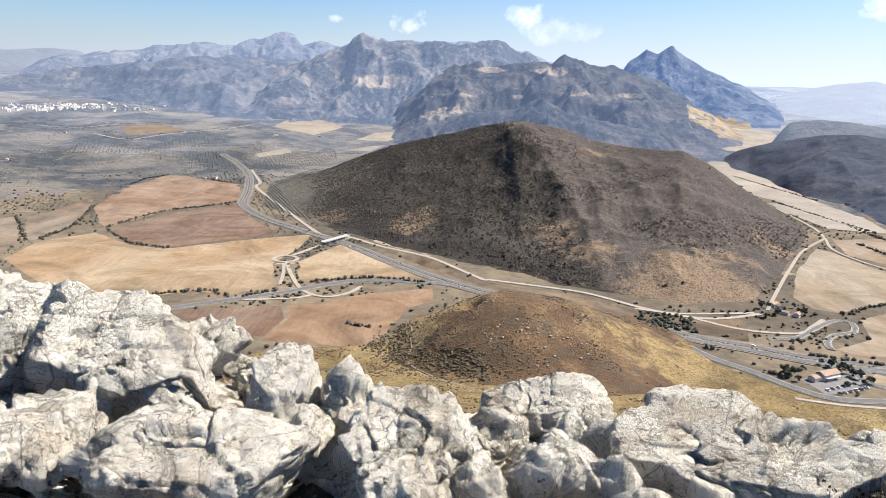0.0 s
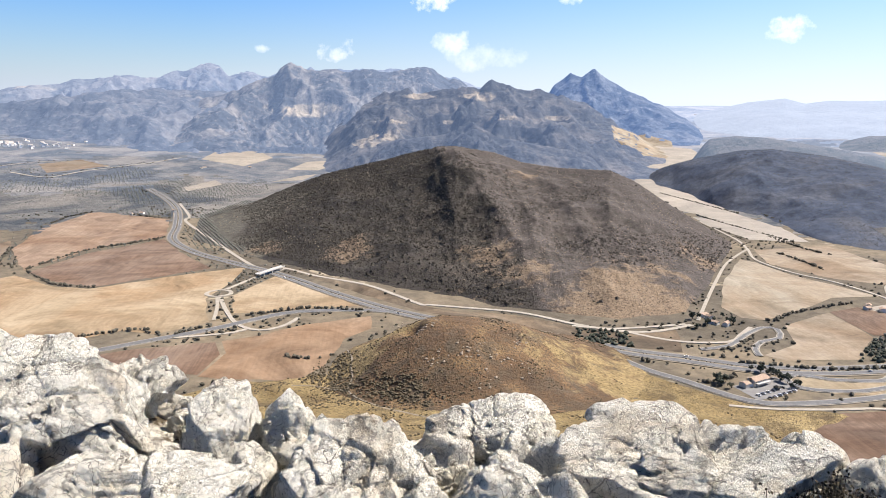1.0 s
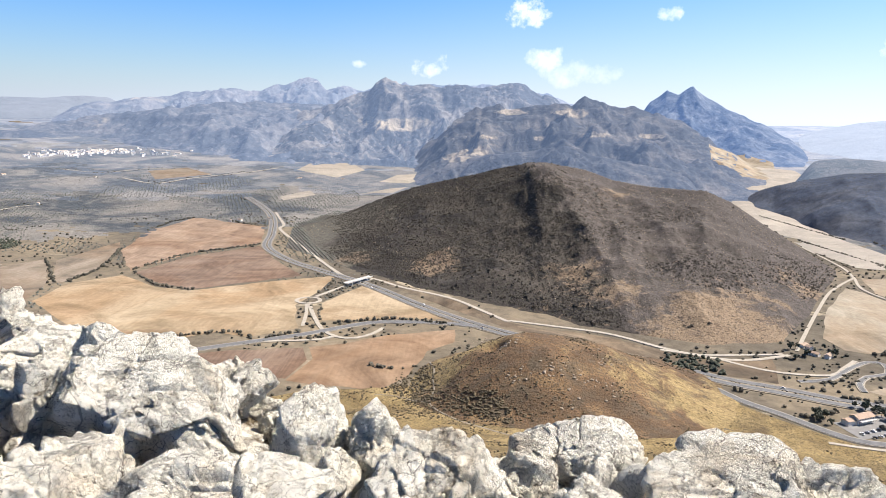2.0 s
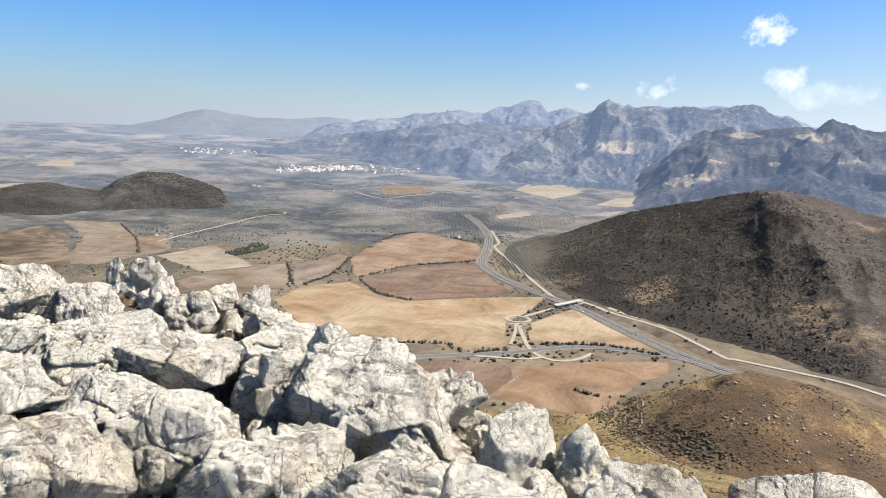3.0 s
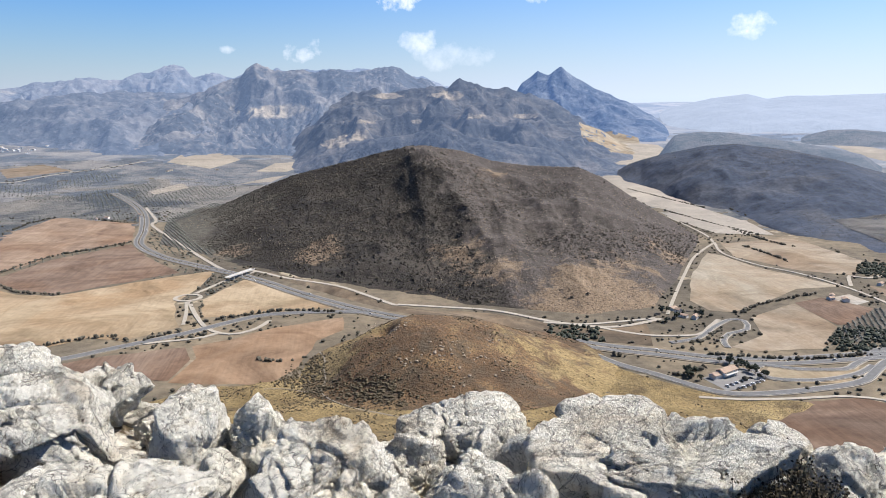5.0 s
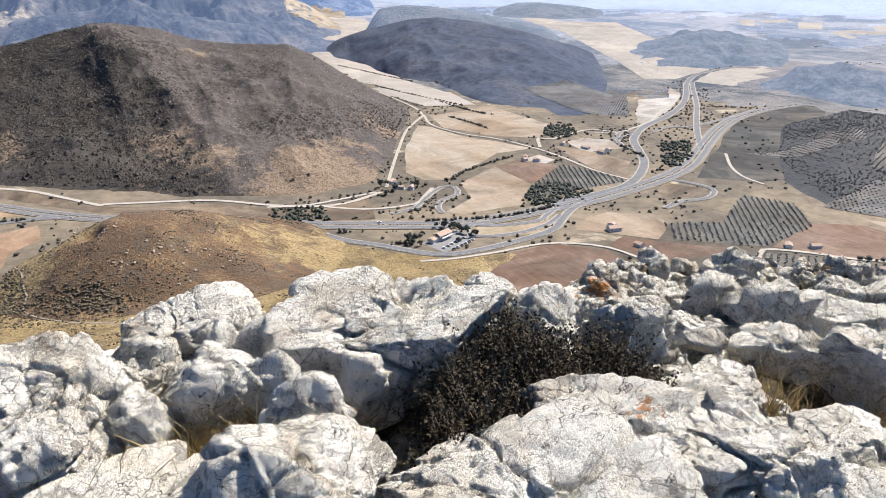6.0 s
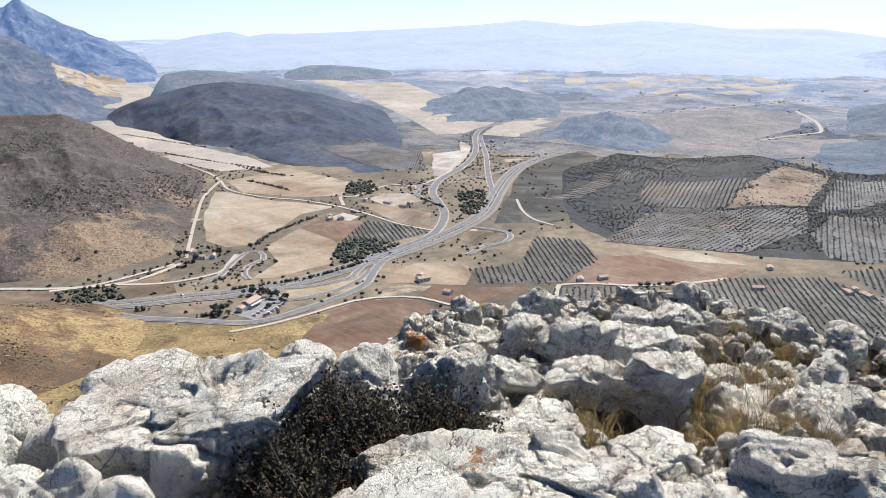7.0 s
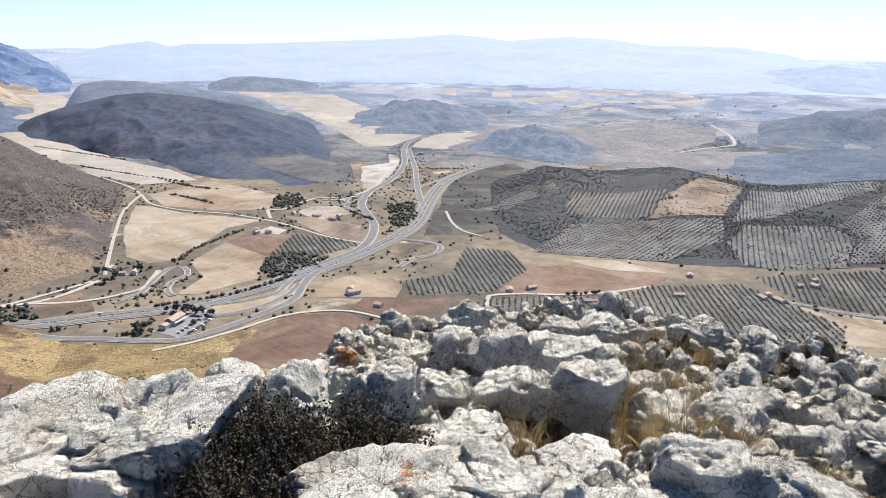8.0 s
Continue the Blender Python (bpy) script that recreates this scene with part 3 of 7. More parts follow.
BACK_HILL = dict(az=[23.4, 25.2, 27.0, 28.8, 30.7, 33.4, 36.1, 39.4],
    crest=[-3.21, -2.77, -2.52, -2.56, -2.76, -3.16, -3.57, -4.19],
    front=[2150, 2150, 2150, 2150, 2150, 2150, 2150, 2150],
    top=[2450, 2450, 2450, 2450, 2450, 2450, 2450, 2450], power=0.9, rough=0.1, cell=260.0, depth=300.0, dome=True, seed=6)
OLIVE_HILL = dict(az=[51.1, 53.3, 55.5, 59.0, 62.5, 65.0, 68.7, 70.8, 73.6, 76.2, 78.7, 82.7, 90.0],
    crest=[-12.56, -11.27, -9.99, -8.71, -9.00, -8.79, -8.23, -8.52, -8.98, -9.08, -8.69, -8.13, -8.20],
    front=[1059, 966, 906, 854, 845, 839, 830, 831, 846, 863, 896, 952, 1000],
    top=[1323] + [1320] * 12, power=0.95, rough=0.16, cell=240.0, depth=300.0, dome=True, seed=8)
FAR_OLIVE_HILL = dict(az=[62.0, 66.0, 69.2, 72.3, 74.5, 77.4, 80.2, 82.4, 90.0],
    crest=[-8.60, -7.70, -7.20, -7.35, -6.90, -6.55, -6.30, -6.10, -6.00],
    front=[1480] * 9, top=[1850] * 9, power=0.9, rough=0.5, cell=150.0, depth=300.0, dome=True, seed=9, jag=0.4)
LEFT_HILL = dict(az=[-52.5, -50.6, -48.6, -46.9, -45.4, -43.6, -42.3, -40.6, -38.6, -36.6, -35.0, -33.7, -32.1],
    crest=[-5.30, -4.95, -4.50, -4.38, -4.75, -5.05, -4.15, -3.60, -3.78, -4.40, -5.15, -5.80, -6.38],
    front=[1957, 1957, 1957, 1941, 1929, 1929, 1917, 1901, 1885, 1901, 1914, 1925, 1940],
    top=[2330, 2330, 2330, 2330, 2330, 2330, 2330, 2330, 2330, 2330, 2330, 2330, 2330], power=0.9, rough=0.35, cell=170.0, depth=400.0, dome=True, seed=10)
FOOTHILLS = dict(az=[-1.5, 2.0, 5.0, 5.9, 7.7, 9.8, 12.0, 15.0, 17.5, 18.7],
    crest=[-3.89, -3.26, -2.93, -2.67, -1.89, -2.93, -3.27, -3.80, -4.49, -4.98],
    front=[1800, 1800, 1800, 1800, 1800, 1800, 1800, 1800, 1800, 1800],
    top=[2150, 2150, 2150, 2150, 2150, 2150, 2150, 2150, 2150, 2150], power=0.9, rough=0.6, cell=120.0, depth=400.0, seed=12)
MASSIF = dict(az=[-19.5, -17.9, -16.4, -15.6, -14.1, -12.2, -10.0, -7.8, -6.8, -6.0, -4.7, -3.4, -2.0, -0.6, 1.0, 2.4, 3.7, 4.8, 6.0, 7.4, 9.0],
    crest=[-4.35, -3.87, -2.91, -2.27, -1.27, -0.11, 0.50, 1.25, 1.95, 2.25, 2.05, 2.12, 1.92, 2.02, 1.90, 2.12, 2.28, 1.95, 1.35, 0.85, -0.2],
    front=[2729, 2682, 2635, 2609, 2563, 2504] + [2500] * 15,
    top=[3300] * 21, power=1.15, rough=0.5, cell=210.0, depth=500.0, seed=14, jag=0.55)
WEST_SLOPES = dict(az=[-34.0, -31.0, -28.0, -25.0, -22.0, -19.0, -16.5, -14.0, -11.0, -8.0],
    crest=[-2.00, -1.45, -1.00, -0.60, -0.15, 0.25, 0.45, 0.55, 0.30, -0.60],
    front=[3300, 3300, 3250, 3150, 2950, 2750, 2650, 2600, 2600, 2600],
    top=[3650] * 10, power=1.0, rough=0.5, cell=230.0, depth=400.0, seed=71, jag=0.5)
MID_RANGE = dict(az=[-4.7, -2.8, -1.6, -0.1, 1.8, 2.9, 5.0, 7.2, 8.3, 9.1, 10.2, 13.1, 15.7, 17.8, 19.8, 21.9, 24.2],
    crest=[-3.60, -2.10, -0.75, 0.05, 0.55, 0.40, 0.60, 0.75, 1.00, 1.30, 0.95, 0.70, -0.05, -1.40, -2.60, -3.60, -4.40],
    front=[2081, 2029, 2010, 1985, 1953, 1950, 1950, 1950, 1950, 1950, 1950, 1972, 2020, 2060, 2100, 2139, 2184],
    top=[2926, 2936, 2941, 2949, 2946, 2944, 2939, 2935, 2933, 2931, 2929, 2923, 2918, 2914, 2910, 2906, 2901], power=1.0, rough=0.6, cell=220.0, depth=400.0, seed=34, jag=0.7)
PEAK = dict(az=[11.9, 12.9, 14.0, 15.0, 15.8, 16.8, 18.0, 19.7, 21.7, 23.6, 25.2, 26.4],
    crest=[-0.28, 0.47, 1.17, 1.90, 1.64, 2.16, 1.41, 0.42, -0.44, -1.45, -2.64, -3.29],
    front=[2950, 2950, 2950, 2950, 2950, 2950, 2950, 2950, 2950, 2950, 2950, 2950],
    top=[3580, 3575, 3570, 3565, 3561, 3556, 3549, 3541, 3531, 3521, 3513, 3508], power=0.95, rough=0.36, cell=200.0, depth=500.0, seed=16, jag=0.35)
REAR_RANGE = dict(az=[-30.0, -27.4, -25.2, -23.1, -20.5, -17.4, -15.2, -14.2, -13.1, -12.5, -11.8, -11.2, -10.6, -9.2, -7.6, -5.9, -4.9, -2.7, 0.1, 2.0, 3.5, 5.0, 5.0, 6.5, 8.0, 10.6, 14.0],
    crest=[-0.62, -0.06, 0.29, 0.60, 1.00, 1.37, 1.33, 1.78, 1.85, 2.20, 2.38, 2.26, 1.59, 1.79, 1.48, 2.01, 1.94, 1.89, 1.84, 1.98, 2.19, 1.73, 1.66, 1.44, 0.79, 0.48, 0.13],
    front=[3600, 3600, 3600, 3600, 3600, 3600, 3600, 3600, 3600, 3600, 3600, 3600, 3600, 3600, 3600, 3600, 3600, 3600, 3600, 3600, 3600, 3600, 3600, 3600, 3600, 3600, 3600],
    top=[4300, 4300, 4300, 4300, 4300, 4300, 4300, 4300, 4300, 4300, 4300, 4300, 4300, 4300, 4300, 4300, 4300, 4300, 4300, 4300, 4300, 4300, 4300, 4300, 4300, 4300, 4300], power=1.15, rough=0.75, cell=260.0, depth=350.0, seed=18, jag=0.4)
FAR_RIGHT_RANGE = dict(az=[23.2, 25.1, 27.6, 30.0, 31.3, 32.7, 35.1, 39.2, 45.4, 48.4, 51.8, 56.0, 60.2, 63.5, 66.3, 72.1, 75.8, 78.7, 81.7, 84.2, 86.9],
    crest=[-0.93, -0.73, -0.15, 0.15, -0.21, 0.02, 0.01, 0.19, 0.50, 0.71, 1.01, 0.58, 0.92, 0.76, 0.40, 0.37, -0.14, -0.98, -1.37, -1.39, -1.57],
    front=[3715, 3436, 3293, 3283, 3278, 3273, 3262, 3246, 3221, 3209, 3195, 3178, 3161, 3148, 3136, 3113, 3098, 3086, 3074, 3063, 3053],
    top=[4650, 4650, 4650, 4650, 4650, 4650, 4650, 4650, 4650, 4650, 4650, 4650, 4650, 4650, 4650, 4650, 4650, 4650, 4650, 4650, 4650], power=0.8, rough=0.2, cell=500.0, depth=200.0, seed=20)
FAR_RIGHT_HILLS = dict(az=[75.4, 77.7, 78.9, 79.8, 80.7, 81.6],
    crest=[-2.14, -1.41, -1.05, -0.62, -0.92, -1.08],
    front=[3800, 3800, 3800, 3800, 3800, 3800],
    top=[4100, 4100, 4100, 4100, 4100, 4100], power=0.9, rough=0.2, cell=400.0, depth=200.0, seed=22)
VALE_HILLS = dict(az=[50.5, 54.1, 58.3, 62.4, 66.5, 70.3, 73.9, 76.7, 78.3, 80.0, 83.0, 88.0],
    crest=[-2.30, -1.75, -2.10, -1.60, -1.85, -1.70, -1.20, -0.85, -0.75, -0.85, -0.70, -0.90],
    front=[3250] * 12, top=[3750] * 12, power=0.9, rough=0.25, cell=330.0, depth=200.0, seed=63, jag=0.25)
EAST_WOOD = dict(az=[73.2, 75.5, 78.0, 81.5, 85.0, 90.0],
    crest=[-5.2, -4.4, -3.9, -3.5, -3.3, -3.3],
    front=[1950] * 6, top=[2350] * 6, power=0.9, rough=0.5, cell=160.0, depth=250.0, dome=True, seed=67, jag=0.4)
MIDWAY_HILLS = dict(az=[32.2, 33.8, 35.4, 37.0, 39.9, 43.2],
    crest=[-2.96, -2.68, -2.23, -2.18, -2.40, -2.92],
    front=[2900, 2900, 2900, 2900, 2900, 2900],
    top=[3250, 3250, 3250, 3250, 3250, 3250], power=0.9, rough=0.15, cell=300.0, depth=200.0, dome=True, seed=24)
FAR_LEFT_RANGE = dict(az=[-50.3, -46.3, -41.6, -38.9, -37.7, -36.5, -35.5, -34.5, -32.5, -29.9, -27.4, -23.9],
    crest=[-1.25, -1.20, -0.49, 0.14, 0.58, 0.86, 0.84, 0.62, 0.38, 0.36, 0.59, 0.37],
    front=[4200, 4200, 4200, 4200, 4200, 4200, 4200, 4200, 4200, 4200, 4200, 4200],
    top=[4650, 4650, 4650, 4650, 4650, 4650, 4650, 4650, 4650, 4650, 4650, 4650], power=0.9, rough=0.12, cell=500.0, depth=150.0, seed=26)
LOW_HILL = dict(az=[51.5, 53.9, 55.2, 57.6, 60.2, 61.9, 64.3],
    crest=[-8.02, -7.18, -6.18, -5.69, -6.04, -6.76, -7.61],
    front=[1620, 1620, 1620, 1620, 1620, 1620, 1620],
    top=[1760, 1760, 1760, 1760, 1760, 1760, 1760], power=1.0, rough=0.7, cell=110.0, depth=250.0, seed=36, jag=0.6)
WOOD_HILL = dict(az=[42.3, 44.9, 47.5, 50.1, 52.7, 55.8],
    crest=[-5.46, -4.77, -3.89, -3.86, -4.42, -5.22],
    front=[1950, 1950, 1950, 1950, 1950, 1950],
    top=[2350, 2350, 2350, 2350, 2350, 2350], power=1.0, rough=0.7, cell=120.0, depth=250.0, seed=41, jag=0.5)

# ---- plan of roads and fields, metres east and north, placed to fit the camera's view ----
ROADS = []
ROADS.append(("highway", "asphalt", 21, [(-553, 1863), (-467, 1707), (-412, 1571), (-368, 1393), (-340, 1255), (-281, 1153), (-215, 1083), (-153, 1021), (-107, 967), (-58, 902), (3, 831), (48, 789), (98, 754), (159, 723), (204, 692), (248, 656), (293, 633), (345, 605), (400, 594), (472, 595), (557, 599), (668, 622), (756, 655), (874, 731), (978, 796), (1082, 847), (1203, 883), (1298, 885)]))
ROADS.append(("highway_fork", "asphalt", 11, [(489, 607), (571, 614), (619, 625), (666, 653), (715, 696), (757, 751), (796, 801), (878, 863), (982, 914), (1097, 987), (1200, 1072), (1297, 1161), (1398, 1227), (1498, 1250), (1575, 1235)]))
ROADS.append(("highway_spur", "asphalt", 9, [(832, 702), (917, 787), (1017, 879), (1127, 978), (1249, 1098), (1321, 1168)]))
ROADS.append(("service_road", "gravel", 6, [(-428, 1658), (-373, 1511), (-355, 1424), (-174, 1052), (-131, 1037), (-79, 984), (-12, 933), (27, 879), (56, 834), (61, 835), (106, 819), (168, 794), (219, 746), (264, 718), (300, 718), (344, 736)]))
ROADS.append(("service_lower", "gravel", 5, [(264, 718), (286, 697), (314, 681), (358, 678), (379, 697), (405, 724)]))
ROADS.append(("upper_track", "gravel", 5, [(212, 742), (250, 729), (300, 733), (339, 739)]))
ROADS.append(("old_road", "asphalt", 10, [(-293, 683), (-263, 699), (-232, 719), (-199, 739), (-169, 758), (-104, 809), (-60, 818), (-15, 817), (24, 808)]))
ROADS.append(("old_lane", "gravel", 5, [(-213, 729), (-181, 735), (-148, 743), (-133, 758)]))
ROADS.append(("link_road", "gravel", 5, [(-188, 884), (-173, 835), (-151, 778), (-131, 754), (-112, 751), (-94, 769), (-85, 792)]))
ROADS.append(("link_west", "gravel", 4, [(-191, 882), (-182, 836), (-176, 789)]))
ROADS.append(("bridge_road", "gravel", 5, [(-188, 921), (-175, 950), (-162, 980), (-143, 1009), (-126, 1032)]))
ROADS.append(("lane", "gravel", 4, [(358, 751), (414, 846), (462, 925), (521, 1018), (573, 1082), (610, 1122)]))
ROADS.append(("lane_east", "gravel", 4.5, [(651, 1401), (643, 1299), (631, 1198), (609, 1122), (581, 1042), (590, 962), (618, 903), (632, 830), (633, 769), (627, 695), (635, 641)]))
ROADS.append(("switchback", "asphalt", 5, [(319, 659), (352, 667), (386, 699), (417, 722), (430, 715), (417, 687), (392, 677), (374, 656), (368, 636)]))
ROADS.append(("loop", "asphalt", 6, [(520, 603), (486, 592), (458, 576), (441, 567), (399, 574), (376, 588), (360, 576), (364, 557), (385, 549), (412, 547), (448, 556), (474, 572)]))
ROADS.append(("access_road", "asphalt", 8, [(223, 659), (244, 611), (269, 580), (294, 545), (315, 529), (353, 526), (406, 531), (441, 540), (470, 562), (500, 583), (545, 600)]))
ROADS.append(("track_edge", "gravel", 4, [(283, 527), (313, 518), (355, 513), (403, 511), (432, 497), (453, 473), (460, 436), (464, 395)]))
ROADS.append(("east_loop", "asphalt", 6, [(679, 622), (695, 578), (689, 555), (660, 540), (624, 545), (589, 536)]))
ROADS.append(("far_road", "gravel", 9, [(1501, 687), (1656, 661), (1780, 627), (1859, 592), (1903, 586), (2028, 642), (2178, 744)]))
ROADS.append(("farm_track", "gravel", 5, [(548, 382), (576, 400), (606, 376), (630, 344), (669, 313), (714, 289)]))
ROADS.append(("east_road", "asphalt", 6, [(747, 200), (756, 170), (760, 150), (763, 110), (770, 78)]))
ROADS.append(("inter_ramp", "asphalt", 6, [(765, 819), (790, 821), (827, 832), (820, 851), (779, 820), (753, 780), (747, 753)]))
ROADS.append(("inter_ramp_b", "gravel", 5, [(642, 830), (676, 879), (690, 863), (778, 887), (807, 851)]))
ROADS.append(("olive_track", "gravel", 4, [(846, 672), (796, 621), (770, 581), (764, 544)]))
ROADS.append(("mount_road", "gravel", 5, [(-992, 1185), (-1001, 1382), (-1003, 1571), (-965, 1643)]))
ROADS.append(("village_road", "gravel", 8, [(-976, 2075), (-852, 2009), (-791, 2134), (-674, 2295), (-611, 2419)]))
ROADS.append(("far_valley_road", "gravel", 8, [(-1223, 2196), (-1080, 2164), (-989, 2281), (-870, 2290), (-757, 2196)]))
ROADS.append(("ramp_west", "gravel", 5, [(776, 867), (799, 847), (844, 859), (922, 893), (998, 947), (1107, 1015), (1202, 1096)]))
ROADS.append(("cross_road", "asphalt", 6, [(861, 826), (906, 842), (950, 830), (1023, 844), (1085, 859), (1168, 885)]))
ROADS.append(("plain_road", "gravel", 8, [(1563, 1257), (1677, 1265), (1827, 1131), (1975, 1014), (2118, 936), (2300, 854), (2404, 759)]))
HEDGES, WOODS, HILL_FIELDS = [], [], []
FIELDS = []
FIELDS.append(("olive", [(-306, 1252), (-354, 1519), (-291, 1710), (-219, 1582), (-208, 1241), (-204, 1145)]))
FIELDS.append(("tan", [(-527, 859), (-532, 954), (-485, 1013), (-409, 947), (-360, 933), (-264, 1003), (-182, 1049), (-192, 936), (-204, 877), (-179, 784), (-226, 744), (-264, 758), (-306, 727), (-422, 757)]))
FIELDS.append(("brown", [(-486, 1040), (-568, 1186), (-609, 1408), (-579, 1566), (-404, 1480), (-358, 1278), (-411, 1234), (-453, 1171)]))
FIELDS.append(("umber", [(-476, 1031), (-441, 1154), (-355, 1261), (-307, 1160), (-232, 1043), (-359, 942), (-418, 973)]))
FIELDS.append(("tan", [(-173, 891), (-130, 1001), (-72, 913), (-18, 835), (-83, 830), (-133, 817), (-160, 815)]))
FIELDS.append(("orange", [(-155, 622), (-142, 681), (-153, 717), (-118, 732), (-76, 767), (-5, 794), (-4, 748), (-32, 715), (-46, 641), (-71, 604)]))
FIELDS.append(("umber", [(-275, 677), (-231, 700), (-159, 715), (-147, 678), (-156, 626), (-180, 632)]))
FIELDS.append(("pale", [(-889, 1061), (-874, 1206), (-688, 1059), (-732, 978)]))
FIELDS.append(("greybrown", [(-724, 899), (-721, 978), (-651, 1107), (-561, 954), (-538, 869), (-572, 811)]))
FIELDS.append(("greybrown", [(-557, 956), (-630, 1100), (-604, 1260), (-574, 1196), (-539, 1061), (-538, 965)]))
FIELDS.append(("greybrown", [(-958, 936), (-1185, 1184), (-1354, 1296), (-1223, 1348), (-1068, 1223), (-1024, 1276), (-905, 1118), (-914, 1046), (-917, 955)]))
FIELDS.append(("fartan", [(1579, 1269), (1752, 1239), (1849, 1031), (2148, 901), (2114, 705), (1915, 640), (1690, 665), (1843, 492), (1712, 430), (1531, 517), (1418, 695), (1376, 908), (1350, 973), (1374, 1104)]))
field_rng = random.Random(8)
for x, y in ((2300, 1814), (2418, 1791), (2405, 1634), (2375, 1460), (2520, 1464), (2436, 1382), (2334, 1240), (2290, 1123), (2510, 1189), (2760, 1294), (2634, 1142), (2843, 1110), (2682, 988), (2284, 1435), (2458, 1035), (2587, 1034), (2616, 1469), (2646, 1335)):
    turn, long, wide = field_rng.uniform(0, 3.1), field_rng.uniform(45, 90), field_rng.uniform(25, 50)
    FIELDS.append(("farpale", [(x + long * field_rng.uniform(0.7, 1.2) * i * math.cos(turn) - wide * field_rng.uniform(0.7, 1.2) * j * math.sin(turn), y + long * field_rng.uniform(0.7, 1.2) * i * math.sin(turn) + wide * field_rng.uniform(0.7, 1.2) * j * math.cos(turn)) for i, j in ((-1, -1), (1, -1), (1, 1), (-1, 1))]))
FIELDS.append(("pale", [(-2149, 1971), (-2236, 2129), (-2200, 2206), (-2065, 2052)]))
FIELDS.append(("pale", [(-1909, 1571), (-1867, 1669), (-1758, 1551), (-1743, 1432)]))
FIELDS.append(("pale", [(-544, 2388), (-532, 2602), (-415, 2628), (-324, 2437), (-388, 2251)]))
FIELDS.append(("pale", [(-251, 2192), (-211, 2361), (-80, 2413), (-162, 2184)]))
FIELDS.append(("pale", [(-475, 1881), (-421, 1999), (-388, 1930), (-452, 1833)]))
FIELDS.append(("pale", [(-276, 1964), (-212, 2062), (-156, 2117), (-190, 2000)]))
FIELDS.append(("greybrown", [(-968, 2231), (-889, 2341), (-765, 2220), (-880, 2072)]))
FIELDS.append(("scrub", [(-1314, 1074), (-1330, 1242), (-1184, 1159), (-948, 914), (-957, 835), (-966, 784)]))
FIELDS.append(("pale", [(410, 802), (469, 919), (559, 1049), (573, 1026), (582, 948), (631, 831), (567, 831), (463, 761), (433, 749), (413, 760)]))
FIELDS.append(("beige", [(373, 638), (423, 667), (445, 727), (524, 770), (517, 682), (458, 620), (387, 622)]))
FIELDS.append(("gold", [(673, 1468), (779, 1318), (745, 1169), (654, 1202), (652, 1306)]))
FIELDS.append(("beige", [(617, 1115), (757, 1135), (755, 958), (683, 881), (630, 920), (585, 1015)]))
FIELDS.append(("pale", [(1028, 2758), (1162, 2600), (1098, 2312), (896, 2194), (810, 1892), (789, 1711), (765, 1487), (771, 1326), (703, 1392), (663, 1519), (647, 1777)]))
FIELDS.append(("maroon", [(293, 460), (361, 506), (414, 508), (448, 469), (446, 423), (396, 401), (361, 391)]))
FIELDS.append(("maroon", [(466, 427), (531, 413), (551, 420), (520, 450), (485, 490), (460, 481)]))
FIELDS.append(("beige", [(525, 556), (563, 524), (554, 495), (511, 468), (458, 527), (494, 553)]))
FIELDS.append(("gold", [(363, 568), (380, 584), (418, 573), (460, 571), (423, 536), (383, 544)]))
FIELDS.append(("olive", [(550, 500), (608, 473), (705, 529), (727, 478), (677, 418), (587, 405), (526, 459)]))
FIELDS.append(("olive", [(475, 398), (569, 396), (617, 350), (649, 309), (714, 289), (785, 218), (754, 159), (719, 102), (670, 96), (577, 157), (456, 296)]))
FIELDS.append(("umber", [(684, 426), (724, 398), (730, 364), (759, 286), (696, 282), (656, 313), (592, 401)]))
FIELDS.append(("pale", [(744, 409), (781, 361), (776, 290), (742, 349)]))
FIELDS.append(("beige", [(751, 196), (753, 148), (731, 73), (690, 66), (675, 94), (705, 103), (738, 165)]))
FIELDS.append(("olive", [(821, 217), (883, 161), (953, 106), (781, 80), (770, 111), (767, 151)]))
FIELDS.append(("pale", [(1376, 1472), (1256, 1249), (1315, 1214), (1543, 1276), (1669, 1343), (1664, 1454), (1652, 1566), (1769, 1757), (1916, 2073), (1789, 2180), (1604, 1982), (1458, 1666)]))
FIELDS.append(("beige", [(1331, 1170), (1447, 1230), (1626, 1254), (1741, 1234), (1608, 1155), (1424, 1066), (1356, 1090)]))
FIELDS.append(("straw", [(212, 640), (240, 600), (263, 570), (288, 540), (310, 520), (350, 512), (375, 500), (300, 455), (255, 510), (200, 560), (150, 610), (170, 655)]))
FIELDS.append(("dusk", [(716, 606), (770, 555), (860, 540), (960, 600), (1100, 700), (1290, 820), (1330, 885), (1160, 866), (1040, 815), (940, 755), (880, 710), (800, 662)]))
FIELDS.append(("white", [(1066, 1072), (1158, 1061), (1041, 962), (891, 869), (897, 902)]))
FIELDS.append(("white", [(1234, 1152), (1189, 1076), (1070, 981), (1078, 1004)]))
FIELDS.append(("white", [(698, 840), (739, 842), (762, 816), (744, 767), (678, 773)]))
FIELDS.append(("white", [(579, 785), (615, 796), (616, 763), (580, 748)]))
FIELDS.append(("umber", [(527, 774), (573, 789), (602, 738), (545, 686), (522, 688)]))
FIELDS.append(("olive", [(608, 739), (628, 674), (628, 634), (557, 637), (486, 633), (509, 672)]))
FIELDS.append(("greybrown", [(666, 833), (689, 786), (699, 705), (641, 647), (632, 700)]))
FIELDS.append(("scrub", [(666, 611), (633, 590), (612, 557), (665, 553), (689, 564)]))
